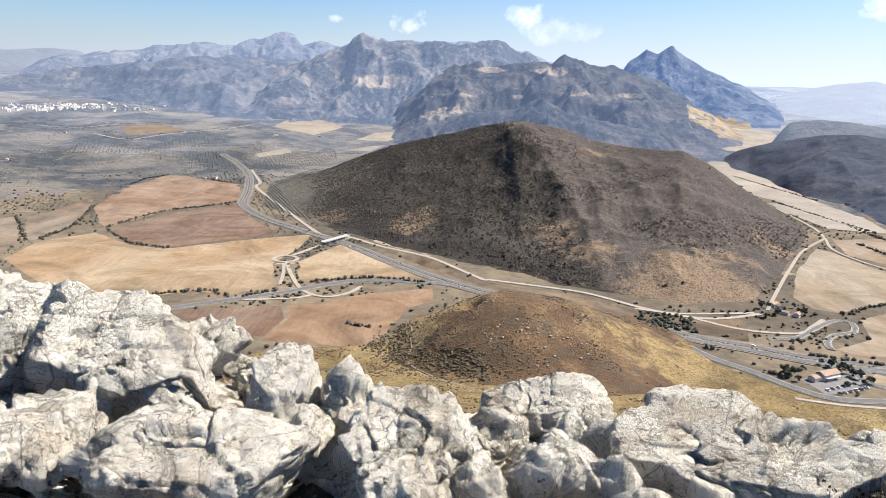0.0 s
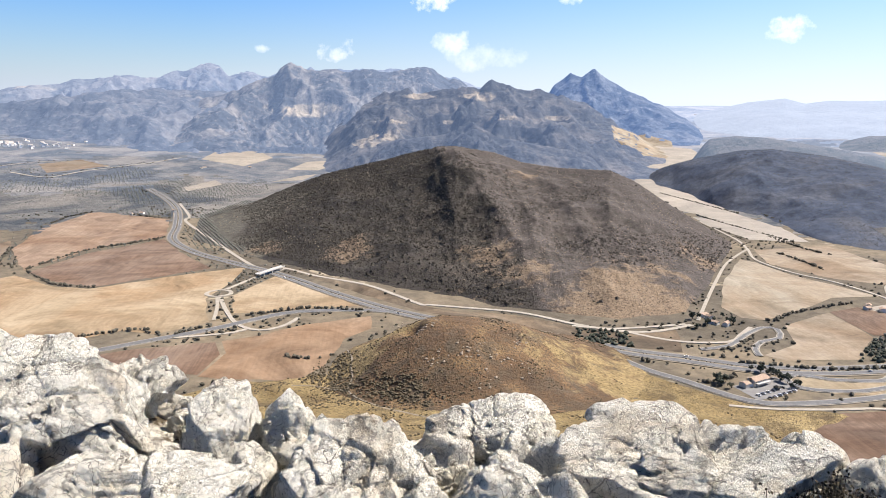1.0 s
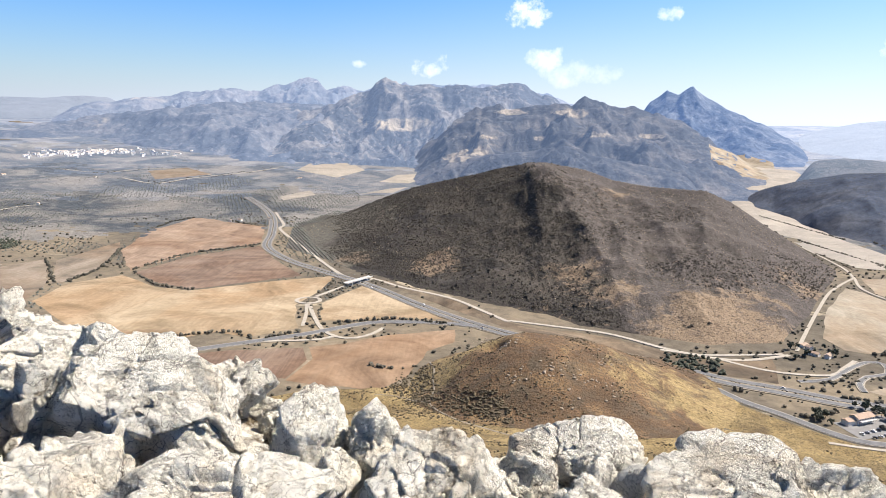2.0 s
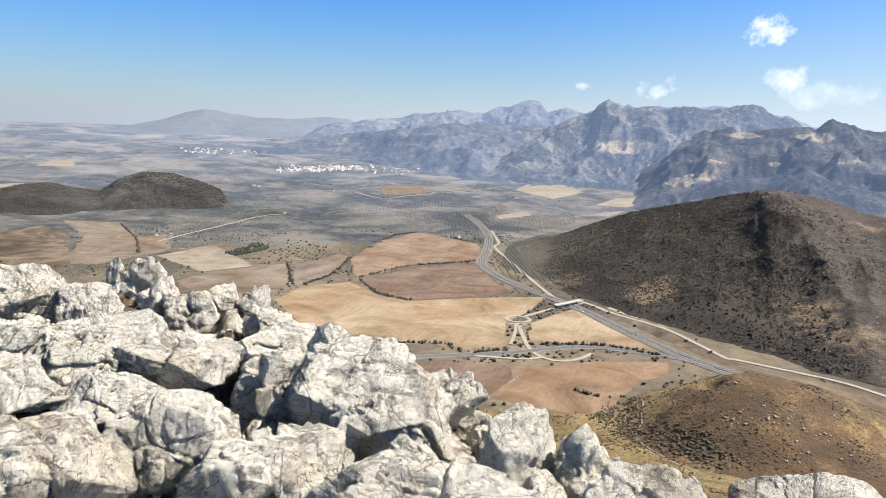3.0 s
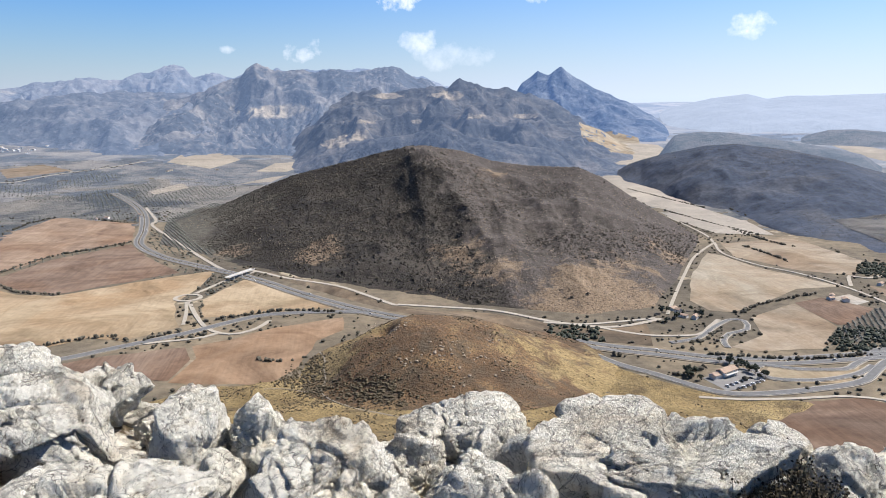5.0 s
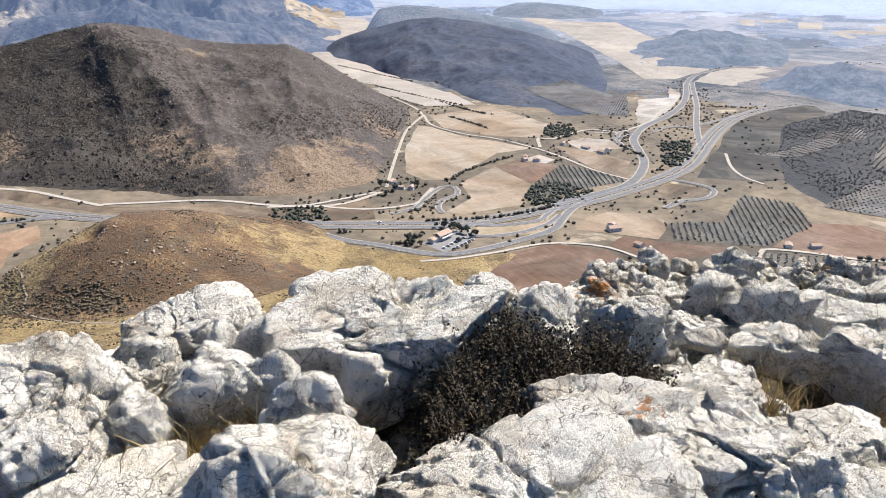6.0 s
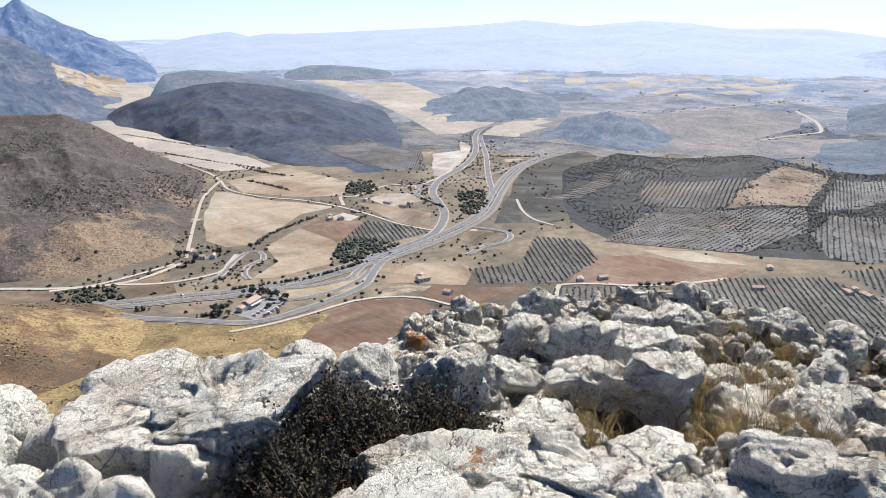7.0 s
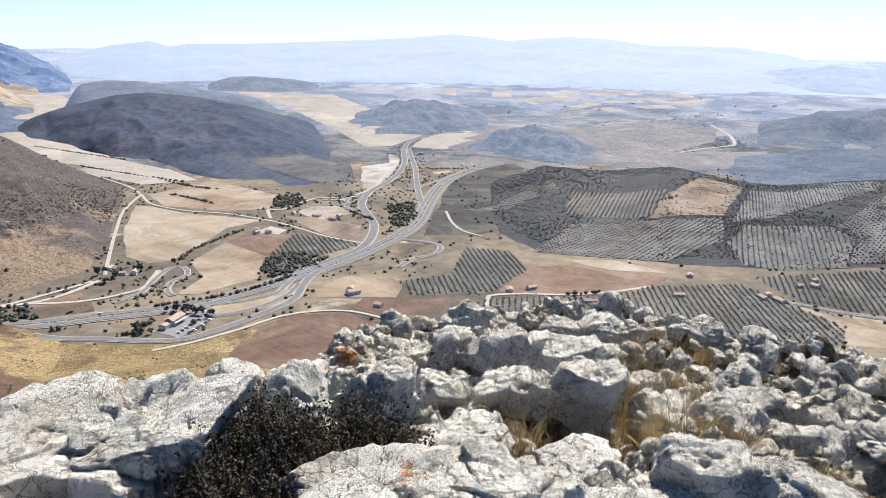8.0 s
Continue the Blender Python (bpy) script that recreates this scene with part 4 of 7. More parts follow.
FIELDS.append(("gold", [(656, 1440), (739, 1396), (749, 1222), (701, 1173), (672, 1228), (648, 1347)]))
FIELDS.append(("scrub", [(-149, 1062), (-77, 995), (-14, 940), (42, 845), (79, 815), (165, 782), (217, 739), (262, 711), (321, 726), (298, 651), (253, 670), (208, 706), (162, 738), (101, 774), (50, 810), (-28, 904), (-110, 1011)]))
FIELDS.append(("beige", [(1757, 2587), (1773, 2255), (1781, 1786), (1581, 1789), (1611, 2081)]))
FIELDS.append(("greybrown", [(-1165, 1033), (-1193, 1154), (-997, 974), (-969, 878)]))
TRAIL = [(-27, 682), (-21, 635), (-21, 611), (-19, 585), (-22, 558), (-11, 533), (2, 512), (20, 494), (37, 473)]
TRAIL_BRANCH = [(-71, 591), (-58, 591), (-43, 582), (-22, 558)]
RESTAURANT = [(330, 569), (313, 552)]
FARM = [(371, 740), (382, 733), (374, 758)]
VILLAGE = [(-1464, 2454), (-1354, 2819), (-1213, 2670), (-1277, 2464), (-1106, 2630)]
HOUSES_EAST = [(491, 508), (481, 463), (704, 254), (754, 186), (819, 167), (779, 271), (850, 160), (756, 170), (585, 787), (590, 769), (507, 393), (626, 313), (624, 380)]
DEPOT = [(682, 828), (694, 792), (713, 764), (697, 820), (714, 790)]
HOUSES_NORTH = [(-474, 1537), (-490, 1523), (-1037, 1238), (-971, 1639), (-1049, 2063), (-500, 2199), (-366, 2226), (-417, 1566), (-1295, 2032)]
HEDGES.append([(-487, 1048), (-453, 1171), (-407, 1222), (-358, 1278)])
HEDGES.append([(-482, 1037), (-412, 958), (-357, 938)])
HEDGES.append([(-605, 1428), (-604, 1491), (-579, 1549)])
HEDGES.append([(-574, 1196), (-539, 1061), (-538, 965)])
HEDGES.append([(-318, 722), (-298, 739), (-251, 759), (-223, 744)])
HEDGES.append([(-651, 1107), (-554, 958)])
HEDGES.append([(-155, 798), (-107, 819), (-70, 829), (-14, 814)])
HEDGES.append([(-85, 667), (-58, 659), (-44, 669)])
HEDGES.append([(-171, 768), (-186, 761), (-206, 743)])
HEDGES.append([(444, 746), (486, 774), (541, 794), (576, 806)])
HEDGES.append([(245, 634), (269, 622)])
HEDGES.append([(285, 575), (304, 582), (319, 585)])
HEDGES.append([(341, 557), (338, 534)])
HEDGES.append([(381, 735), (403, 758)])
HEDGES.append([(640, 1089), (645, 1032), (645, 970)])
HEDGES.append([(890, 1979), (831, 1637), (806, 1362)])
HEDGES.append([(749, 778), (733, 716)])
HEDGES.append([(630, 344), (660, 321)])
HEDGES.append([(-421, 1487), (-484, 1525)])
HEDGES.append([(-935, 1069), (-1049, 1193), (-1198, 1320)])
HEDGES.append([(338, 621), (415, 596), (489, 598)])
HEDGES.append([(1196, 892), (1138, 949)])
HEDGES.append([(707, 1746), (741, 1604), (771, 1470)])
HEDGES.append([(675, 1457), (695, 1311), (719, 1171)])
HEDGES.append([(701, 1226), (703, 1114), (717, 1067)])
WOODS.append([(454, 616), (509, 672), (548, 678), (570, 623), (533, 611), (481, 606)])
WOODS.append([(696, 897), (747, 947), (781, 931), (746, 870), (705, 855)])
WOODS.append([(820, 768), (861, 752), (800, 688), (735, 651), (729, 678)])
WOODS.append([(197, 688), (253, 670), (268, 712), (215, 733)])
WOODS.append([(-799, 1136), (-814, 1274), (-751, 1215), (-765, 1123)])
HILL_FIELDS.append(("grovepale", [(908, 504), (1018, 555), (1088, 429), (965, 401)]))
HILL_FIELDS.append(("greybrown", [(956, 398), (1064, 419), (1192, 413), (1209, 348), (1027, 320)]))
HILL_FIELDS.append(("grovepale", [(1190, 336), (1257, 242), (1597, 211), (1270, 160), (1009, 302)]))
HILL_FIELDS.append(("grovepale", [(747, 456), (893, 481), (947, 396), (1018, 317), (931, 285), (817, 313), (781, 381)]))
HILL_FIELDS.append(("grovepale", [(1011, 285), (1065, 191), (1033, 153), (932, 144), (880, 191), (861, 237), (930, 281)]))
HILL_FIELDS.append(("grovepale", [(1072, 185), (1245, 151), (979, 111), (952, 143), (1043, 152)]))
HILL_FIELDS.append(("grovepale", [(873, 660), (956, 633), (1057, 606), (1006, 571), (902, 597)]))
HILL_FIELDS.append(("grovedim", [(897, 1222), (1035, 1247), (1077, 1116), (917, 937), (863, 1012)]))
HILL_FIELDS.append(("pale", [(875, 2660), (1038, 2818), (1144, 2748), (1078, 2489), (998, 2389), (866, 2291), (829, 2484)]))
CLEARINGS = [(307, 822), (256, 787), (-40, 1075), (165, 977), (350, 802), (81, 833), (368, 911), (196, 903), (-33, 1116), (-169, 1151), (482, 1011), (276, 1341)]
SCRUB_PATCH = [(-64, 603), (-47, 646), (-27, 667), (-19, 570), (8, 516), (37, 499), (46, 510), (26, 539), (0, 559), (-18, 547)]
OUTCROPS = [(75, 555), (100, 558), (121, 547), (49, 550), (120, 589), (82, 527), (25, 754), (44, 606)]
BRIDGE_ENDS = [(-158, 982), (-129, 1030)]
ROUNDABOUT = [(-193, 902)]
MORE_VILLAGE = [(-2066, 2743), (-2041, 2832), (-1941, 2817)]
FAR_HOUSES = [(2257, 1277), (2269, 1154), (2475, 1129), (2288, 925), (2629, 824), (2708, 716), (2021, 1352), (1986, 1660), (2778, 1020)]

# ---- mesh helpers ----
def mesh_object(name, verts, faces, mat, parent=None, smooth_shade=True):
    me = bpy.data.meshes.new(name)
    verts, faces = np.asarray(verts, np.float32), np.asarray(faces, np.int32)
    k = faces.shape[1]
    me.vertices.add(len(verts))
    me.vertices.foreach_set("co", verts.ravel())
    me.loops.add(faces.size)
    me.loops.foreach_set("vertex_index", faces.ravel())
    me.polygons.add(len(faces))
    me.polygons.foreach_set("loop_start", np.arange(0, faces.size, k, dtype=np.int32))
    me.polygons.foreach_set("use_smooth", np.full(len(faces), smooth_shade))
    me.update(calc_edges=True)
    me.materials.append(mat)
    ob = new(name, me)
    ob.parent = parent
    return ob


def part(name, bm, mat, parent, label=""):
    """Links a bmesh as one mesh object under a thing or part."""
    me = bpy.data.meshes.new(name)
    bm.normal_update()
    bm.to_mesh(me)
    bm.free()
    me.materials.append(mat)
    ob = new(name, me)
    ob.parent = parent
    return tagged(ob, label) if label else ob


def sheet(name, X, Y, Z, mat, keep=None, wrap=False):
    """A grid surface; keep masks its faces."""
    a, b = X.shape
    idx = np.arange(a * b).reshape(a, b)
    if wrap:
        idx = np.concatenate([idx, idx[:, :1]], 1)
    q = np.stack([idx[:-1, :-1], idx[1:, :-1], idx[1:, 1:], idx[:-1, 1:]], -1)
    if keep is not None:
        if wrap:
            keep = np.concatenate([keep, keep[:, :1]], 1)
        q = q[keep[:-1, :-1] | keep[1:, :-1] | keep[1:, 1:] | keep[:-1, 1:]]
    q = q.reshape(-1, 4)
    used, inv = np.unique(q, return_inverse=True)
    v = np.stack([X.ravel(), Y.ravel(), Z.ravel()], -1)[used]
    q = inv.reshape(-1, 4)
    # rings run outward and bearings clockwise, so turn the faces upward
    return mesh_object(name, v, q, mat)


def polar(r, b):
    R, B = np.meshgrid(r, np.radians(b), indexing="ij")
    return R * np.sin(B), R * np.cos(B)


def ico(level):
    bm = bmesh.new()
    bmesh.ops.create_icosphere(bm, subdivisions=level, radius=1.0)
    v = np.array([p.co[:] for p in bm.verts])
    f = np.array([[q.index for q in g.verts] for g in bm.faces])
    bm.free()
    return v, f


ICO = {k: ico(k) for k in (1, 2, 3, 4, 5, 6)}
ICO[0] = (np.array([(1, 0, 0), (0, 1, 0), (-1, 0, 0), (0, -1, 0), (0, 0, 1), (0, 0, -0.6)], float),
          np.array([(0, 1, 4), (1, 2, 4), (2, 3, 4), (3, 0, 4), (1, 0, 5), (2, 1, 5), (3, 2, 5), (0, 3, 5)]))


def lattice3(ix, iy, iz, seed):
    return lattice(ix + iz * 57, iy + iz * 131, seed)


def noise3(p, seed=0):
    i = np.floor(p)
    f = p - i
    f = f * f * (3 - 2 * f)
    out = 0
    for dx in (0, 1):
        for dy in (0, 1):
            for dz in (0, 1):
                w = (f[:, 0] if dx else 1 - f[:, 0]) * (f[:, 1] if dy else 1 - f[:, 1]) * (f[:, 2] if dz else 1 - f[:, 2])
                out = out + w * lattice3(i[:, 0] + dx, i[:, 1] + dy, i[:, 2] + dz, seed)
    return out


def fbm3(p, octaves, seed):
    total, amp, norm = 0, 1.0, 0
    for k in range(octaves):
        total = total + amp * (noise3(p * 2**k + 17.3 * k, seed + k) - 0.5)
        norm += amp
        amp *= 0.55
    return total / norm


# ---- the land ----
ring = np.concatenate([[0.5], np.geomspace(60, 4690, 210)])
X, Y = polar(ring, np.arange(0, 360, 0.75))
tagged(sheet("ground", X, Y, floor_z(X, Y) - np.where(np.hypot(X, Y) < 450, 6, 0), VALLEY, wrap=True), "broad valley floor of dry fields, olive groves and scrub", kind="structure")

X, Y = polar(np.geomspace(14, 720, 150), np.arange(0, 360, 0.8))
Z = slope_z(X, Y)
tagged(sheet("hillside", X, Y, Z, HILLSIDE, Z > floor_z(X, Y) - 4, wrap=True), "dry grassy slope falling from the rocky summit", kind="structure")

gx, gy = np.meshgrid(np.linspace(-220, 520, 240), np.linspace(380, 860, 160), indexing="ij")
gz = knoll_z(gx, gy)
low = np.maximum(floor_z(gx, gy), slope_z(gx, gy))
knoll = tagged(sheet("knoll", gx[:, ::-1], gy[:, ::-1], gz[:, ::-1], KNOLL, (gz > low - 1.5)[:, ::-1]), "rounded brown knoll with dry grass and outcrops", kind="structure")


KNOLL_OPEN = [(245, 560, 95, 0.5), (-25, 625, 45, 0.62), (5, 655, 45, 0.62), (330, 560, 70, 0.6), (190, 600, 60, 0.45)]


def hill(name, spec, mat, label, rows=140, step=0.16, skirt=8):
    az = spec["az"]
    b = np.arange(az[0], az[-1], step)
    front, far = min(spec["front"]) * 0.9, max(spec["top"]) + spec["depth"] * 0.8
    X, Y = polar(np.linspace(front, min(far, 4900), rows), b)
    Z = ridge_z(X, Y, **spec)
    return tagged(sheet(name, X, Y, Z, mat, Z > floor_z(X, Y) - skirt), label, kind="structure")


def bare(ob, blobs, patchy, name="bare"):
    """Where scrub gives way to bare ground, as a number on each vertex."""
    me = ob.data
    co = np.empty(len(me.vertices) * 3, np.float32)
    me.vertices.foreach_get("co", co)
    x, y = co[0::3], co[1::3]
    v = np.zeros(len(x))
    for bx, by, rad, amount in blobs:
        v = np.maximum(v, amount * np.exp(-((x - bx) ** 2 + (y - by) ** 2) / rad**2))
    v = v * (1 + patchy * fbm(x / 35, y / 35, 4, 61))
    me.attributes.new(name, "FLOAT", "POINT").data.foreach_set("value", v.astype(np.float32))


def lit_open_face(x, y):
    """0 on the dark hill's densely scrubbed, shaded west side, 1 on its thinner, sunlit east side."""
    line = np.interp(np.hypot(x, y), [850, 1000, 1200, 1400, 1480], [13.6, 11.4, 8.1, 5.6, 4.8])
    return smooth((np.degrees(np.arctan2(x, y)) - line + 5 * fbm(x / 60, y / 60, 3, 77)) / 2.2 + 0.5)


dark = hill("hill_dark", DARK_HILL, SCRUB, "dark scrub-covered hill above the motorway", 230, 0.12)
bare(dark, [(x, y, (95, 70, 42, 60, 55, 60, 60, 55, 30, 40, 60, 50)[k], (0.6, 0.5, 0.7, 0.4, 0.6, 0.5, 0.45, 0.4, 0.5, 0.5, 0.4, 0.35)[k]) for k, (x, y) in enumerate(CLEARINGS)], 1.2)
co = np.empty(len(dark.data.vertices) * 3, np.float32)
dark.data.vertices.foreach_get("co", co)
cover = lit_open_face(co[0::3], co[1::3]) * (0.62 + 0.9 * fbm(co[0::3] / 45, co[1::3] / 45, 4, 62))
dark.data.attributes.new("lit_thin_scrub", "FLOAT", "POINT").data.foreach_set("value", cover.astype(np.float32))
bare(dark, [(-340, 1330, 130, 0.8), (-290, 1200, 100, 0.75), (-250, 1420, 110, 0.8), (-200, 1130, 60, 0.7)], 0.6, "grove_soil")
blue = hill("hill_blue", BLUE_HILL, HAZE_BLUE, "long scrub hill in haze-blue tones behind the pale fields")
# lighter right end: open terraces, with their sunlit tone painted in
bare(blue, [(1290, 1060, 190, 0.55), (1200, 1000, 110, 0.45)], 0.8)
# low hills of the middle distance, hazed by their own glow
hill("hazed_low_hill", LOW_HILL, HAZE_GLOW_HILL, "low dark wooded hill in the plain", 60)
hill("hazed_wooded_hill", WOOD_HILL, HAZE_GLOW_HILL, "low hazy wooded hill in the plain", 60, 0.2)
hill("hazed_back_hill", BACK_HILL, HAZE_GLOW_HILL, "low hazed hill beyond the valley", 60)
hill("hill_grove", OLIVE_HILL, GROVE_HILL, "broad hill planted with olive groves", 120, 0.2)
hill("hazed_dark_hill", FAR_OLIVE_HILL, HAZE_GLOW_FAR, "distant dark wooded hill", 60, 0.2)
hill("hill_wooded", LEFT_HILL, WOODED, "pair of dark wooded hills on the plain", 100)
hill("hazed_midway_hills", MIDWAY_HILLS, HAZE_GLOW_HILL, "low far hills in the hazy plain", 60, 0.2)
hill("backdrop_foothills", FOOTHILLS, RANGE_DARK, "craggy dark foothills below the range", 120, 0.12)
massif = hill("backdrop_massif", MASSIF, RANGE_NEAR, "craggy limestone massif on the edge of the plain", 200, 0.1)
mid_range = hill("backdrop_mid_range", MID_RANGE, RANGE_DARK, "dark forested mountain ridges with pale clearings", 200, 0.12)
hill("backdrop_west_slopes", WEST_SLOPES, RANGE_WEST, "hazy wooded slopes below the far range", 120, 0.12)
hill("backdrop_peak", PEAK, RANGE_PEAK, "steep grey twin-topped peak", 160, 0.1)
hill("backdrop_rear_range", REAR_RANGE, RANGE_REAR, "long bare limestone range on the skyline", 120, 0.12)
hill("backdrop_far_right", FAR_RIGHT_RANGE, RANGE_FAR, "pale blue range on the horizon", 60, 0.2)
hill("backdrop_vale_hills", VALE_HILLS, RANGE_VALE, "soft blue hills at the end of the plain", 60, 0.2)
hill("hazed_east_wood", EAST_WOOD, HAZE_GLOW_FAR, "hazed wooded hill in the far plain", 60, 0.2)
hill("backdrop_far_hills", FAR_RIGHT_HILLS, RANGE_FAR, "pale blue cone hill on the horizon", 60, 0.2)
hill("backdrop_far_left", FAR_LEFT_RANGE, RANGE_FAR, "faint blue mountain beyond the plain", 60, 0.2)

bare(knoll, KNOLL_OPEN, 1.0)
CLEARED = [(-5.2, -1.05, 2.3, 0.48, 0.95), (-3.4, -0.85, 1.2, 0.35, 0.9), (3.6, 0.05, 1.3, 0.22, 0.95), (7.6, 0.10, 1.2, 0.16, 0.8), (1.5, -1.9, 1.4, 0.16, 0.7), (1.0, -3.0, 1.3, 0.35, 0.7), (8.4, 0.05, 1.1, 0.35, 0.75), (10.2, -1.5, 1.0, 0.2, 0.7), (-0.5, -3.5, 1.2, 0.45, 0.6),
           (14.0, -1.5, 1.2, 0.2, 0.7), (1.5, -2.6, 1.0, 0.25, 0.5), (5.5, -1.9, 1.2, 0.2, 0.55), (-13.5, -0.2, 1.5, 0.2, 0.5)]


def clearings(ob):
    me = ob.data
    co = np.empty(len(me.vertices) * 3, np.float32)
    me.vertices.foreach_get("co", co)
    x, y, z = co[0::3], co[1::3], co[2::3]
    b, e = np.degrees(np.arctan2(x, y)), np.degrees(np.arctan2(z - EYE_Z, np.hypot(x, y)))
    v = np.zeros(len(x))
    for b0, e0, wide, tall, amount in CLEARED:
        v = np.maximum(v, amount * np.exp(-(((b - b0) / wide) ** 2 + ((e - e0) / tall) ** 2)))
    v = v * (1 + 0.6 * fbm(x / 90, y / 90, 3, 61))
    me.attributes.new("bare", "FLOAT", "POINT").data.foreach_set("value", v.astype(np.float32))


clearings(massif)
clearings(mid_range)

# the plain beyond, in bands with broken borders, each emitting more as haze
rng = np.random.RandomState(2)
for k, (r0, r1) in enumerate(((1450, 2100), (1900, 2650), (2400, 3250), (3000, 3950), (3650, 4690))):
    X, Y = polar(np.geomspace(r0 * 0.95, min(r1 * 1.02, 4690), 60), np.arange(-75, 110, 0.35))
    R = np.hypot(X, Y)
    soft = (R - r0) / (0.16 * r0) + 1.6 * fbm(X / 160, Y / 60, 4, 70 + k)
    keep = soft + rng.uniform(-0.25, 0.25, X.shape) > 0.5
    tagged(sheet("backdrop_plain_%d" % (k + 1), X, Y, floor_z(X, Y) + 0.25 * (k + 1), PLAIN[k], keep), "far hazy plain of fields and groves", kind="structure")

# rocky ground under the walker
X, Y = polar(np.concatenate([[0.02], np.linspace(0.25, 8.2, 210), np.geomspace(8.4, 26, 34)]), np.arange(0, 360, 0.6))
tagged(sheet("ground_summit", X, Y, outcrop_z(X, Y), SUMMIT, wrap=True), "weathered limestone and stony soil of the summit", kind="structure")


# ---- fields and roads, draped on the valley floor ----
def drape(name, outline, mat, lift, label, cell=45.0, height=floor_z):
    bm = bmesh.new()
    ring, rnd = [], random.Random(len(outline) * 131 + outline[0][0])
    for (x0, y0), (x1, y1) in zip(outline, outline[1:] + outline[:1]):
        n = max(1, int(math.hypot(x1 - x0, y1 - y0) / 22))
        for k in range(n):
            j = 2.0 if k else 0.5
            ring.append((x0 + (x1 - x0) * k / n + rnd.uniform(-j, j), y0 + (y1 - y0) * k / n + rnd.uniform(-j, j)))
    bm.faces.new([bm.verts.new((x, y, 0)) for x, y in ring])
    xs, ys = [p[0] for p in ring], [p[1] for p in ring]
    for lo, hi, axis in ((min(xs), max(xs), (1, 0, 0)), (min(ys), max(ys), (0, 1, 0))):
        c = lo + cell
        while c < hi:
            bmesh.ops.bisect_plane(bm, geom=bm.verts[:] + bm.edges[:] + bm.faces[:], plane_co=(axis[0] * c, axis[1] * c, 0), plane_no=axis)
            c += cell
    bmesh.ops.triangulate(bm, faces=bm.faces[:])
    co = np.array([v.co[:] for v in bm.verts])
    rim = np.array([v.is_boundary for v in bm.verts])
    z = height(co[:, 0], co[:, 1]) + np.where(rim, lift * 0.45, lift)
    for v, h in zip(bm.verts, z):
        v.co.z = h
    for f in bm.faces:
        if f.normal.z < 0:
            f.normal_flip()
    bm.normal_update()
    for f in bm.faces:
        if f.normal.z < 0:
            f.normal_flip()
    me = bpy.data.meshes.new(name)
    bm.to_mesh(me)
    bm.free()
    me.materials.append(mat)
    return tagged(new(name, me), label, kind="structure")


FIELD_LABELS = dict(straw="golden dry grass at the foot of the slope", dusk="dark scrub land below the grove hill", tan="harvested tan stubble field", beige="dry beige stubble field", brown="ploughed brown field with soft swells", umber="dark ploughed field of umber soil",
                    orange="reddish bare field below the old road", pale="pale dry stubble field", greybrown="grey-brown fallow field",
                    scrub="rough grazing with scrub", gold="golden dry grass plot", maroon="freshly ploughed dark maroon field",
                    farpale="pale dry field in the hazy distance", fartan="wide tan grazing land in the hazy plain", grovedim="grey earth under rows of olive trees on the haze-blue hill", grovepale="pale earth under rows of olive trees", olive="grey earth under rows of olive trees", white="pale quarried ground beside the motorway")
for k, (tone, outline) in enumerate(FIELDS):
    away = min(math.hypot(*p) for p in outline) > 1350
    # beyond 1350 m the pale tones give way to the haze-emitting one
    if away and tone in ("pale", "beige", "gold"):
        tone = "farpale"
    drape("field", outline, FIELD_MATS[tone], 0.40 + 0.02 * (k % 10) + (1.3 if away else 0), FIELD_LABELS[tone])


def spline(points, step=12.0):
    p = np.array(points, float)
    p = np.vstack([2 * p[0] - p[1], p, 2 * p[-1] - p[-2]])
    out = []
    for a, b, c, d in zip(p[:-3], p[1:-2], p[2:-1], p[3:]):
        n = max(2, int(np.linalg.norm(c - b) / step))
        for t in np.arange(n) / n:
            out.append(0.5 * (2 * b + (c - a) * t + (2 * a - 5 * b + 4 * c - d) * t**2 + (3 * b - a - 3 * c + d) * t**3))
    return np.array(out + [p[-2]])


def strip(name, line, left, right, mat, lift, parent, height=None, thick=2.5):
    d = np.gradient(line, axis=0)
    d /= np.linalg.norm(d, axis=1)[:, None] + 1e-9
    side = np.stack([d[:, 1], -d[:, 0]], -1)
    a, b = line + side * left, line + side * right
    z = (height or floor_z)(line[:, 0], line[:, 1]) + lift
    v = np.concatenate([np.column_stack([a, z]), np.column_stack([b, z]), np.column_stack([a, z - thick]), np.column_stack([b, z - thick])])
    n = len(line)
    i = np.arange(n - 1)
    top = np.stack([i, i + n, i + n + 1, i + 1], -1)
    s1 = np.stack([i, i + 1, i + 1 + 2 * n, i + 2 * n], -1)
    s2 = np.stack([i + n, i + 3 * n, i + 1 + 3 * n, i + 1 + n], -1)
    return mesh_object(name, v, np.concatenate([top[:, ::-1], s1, s2]), mat, parent, False)


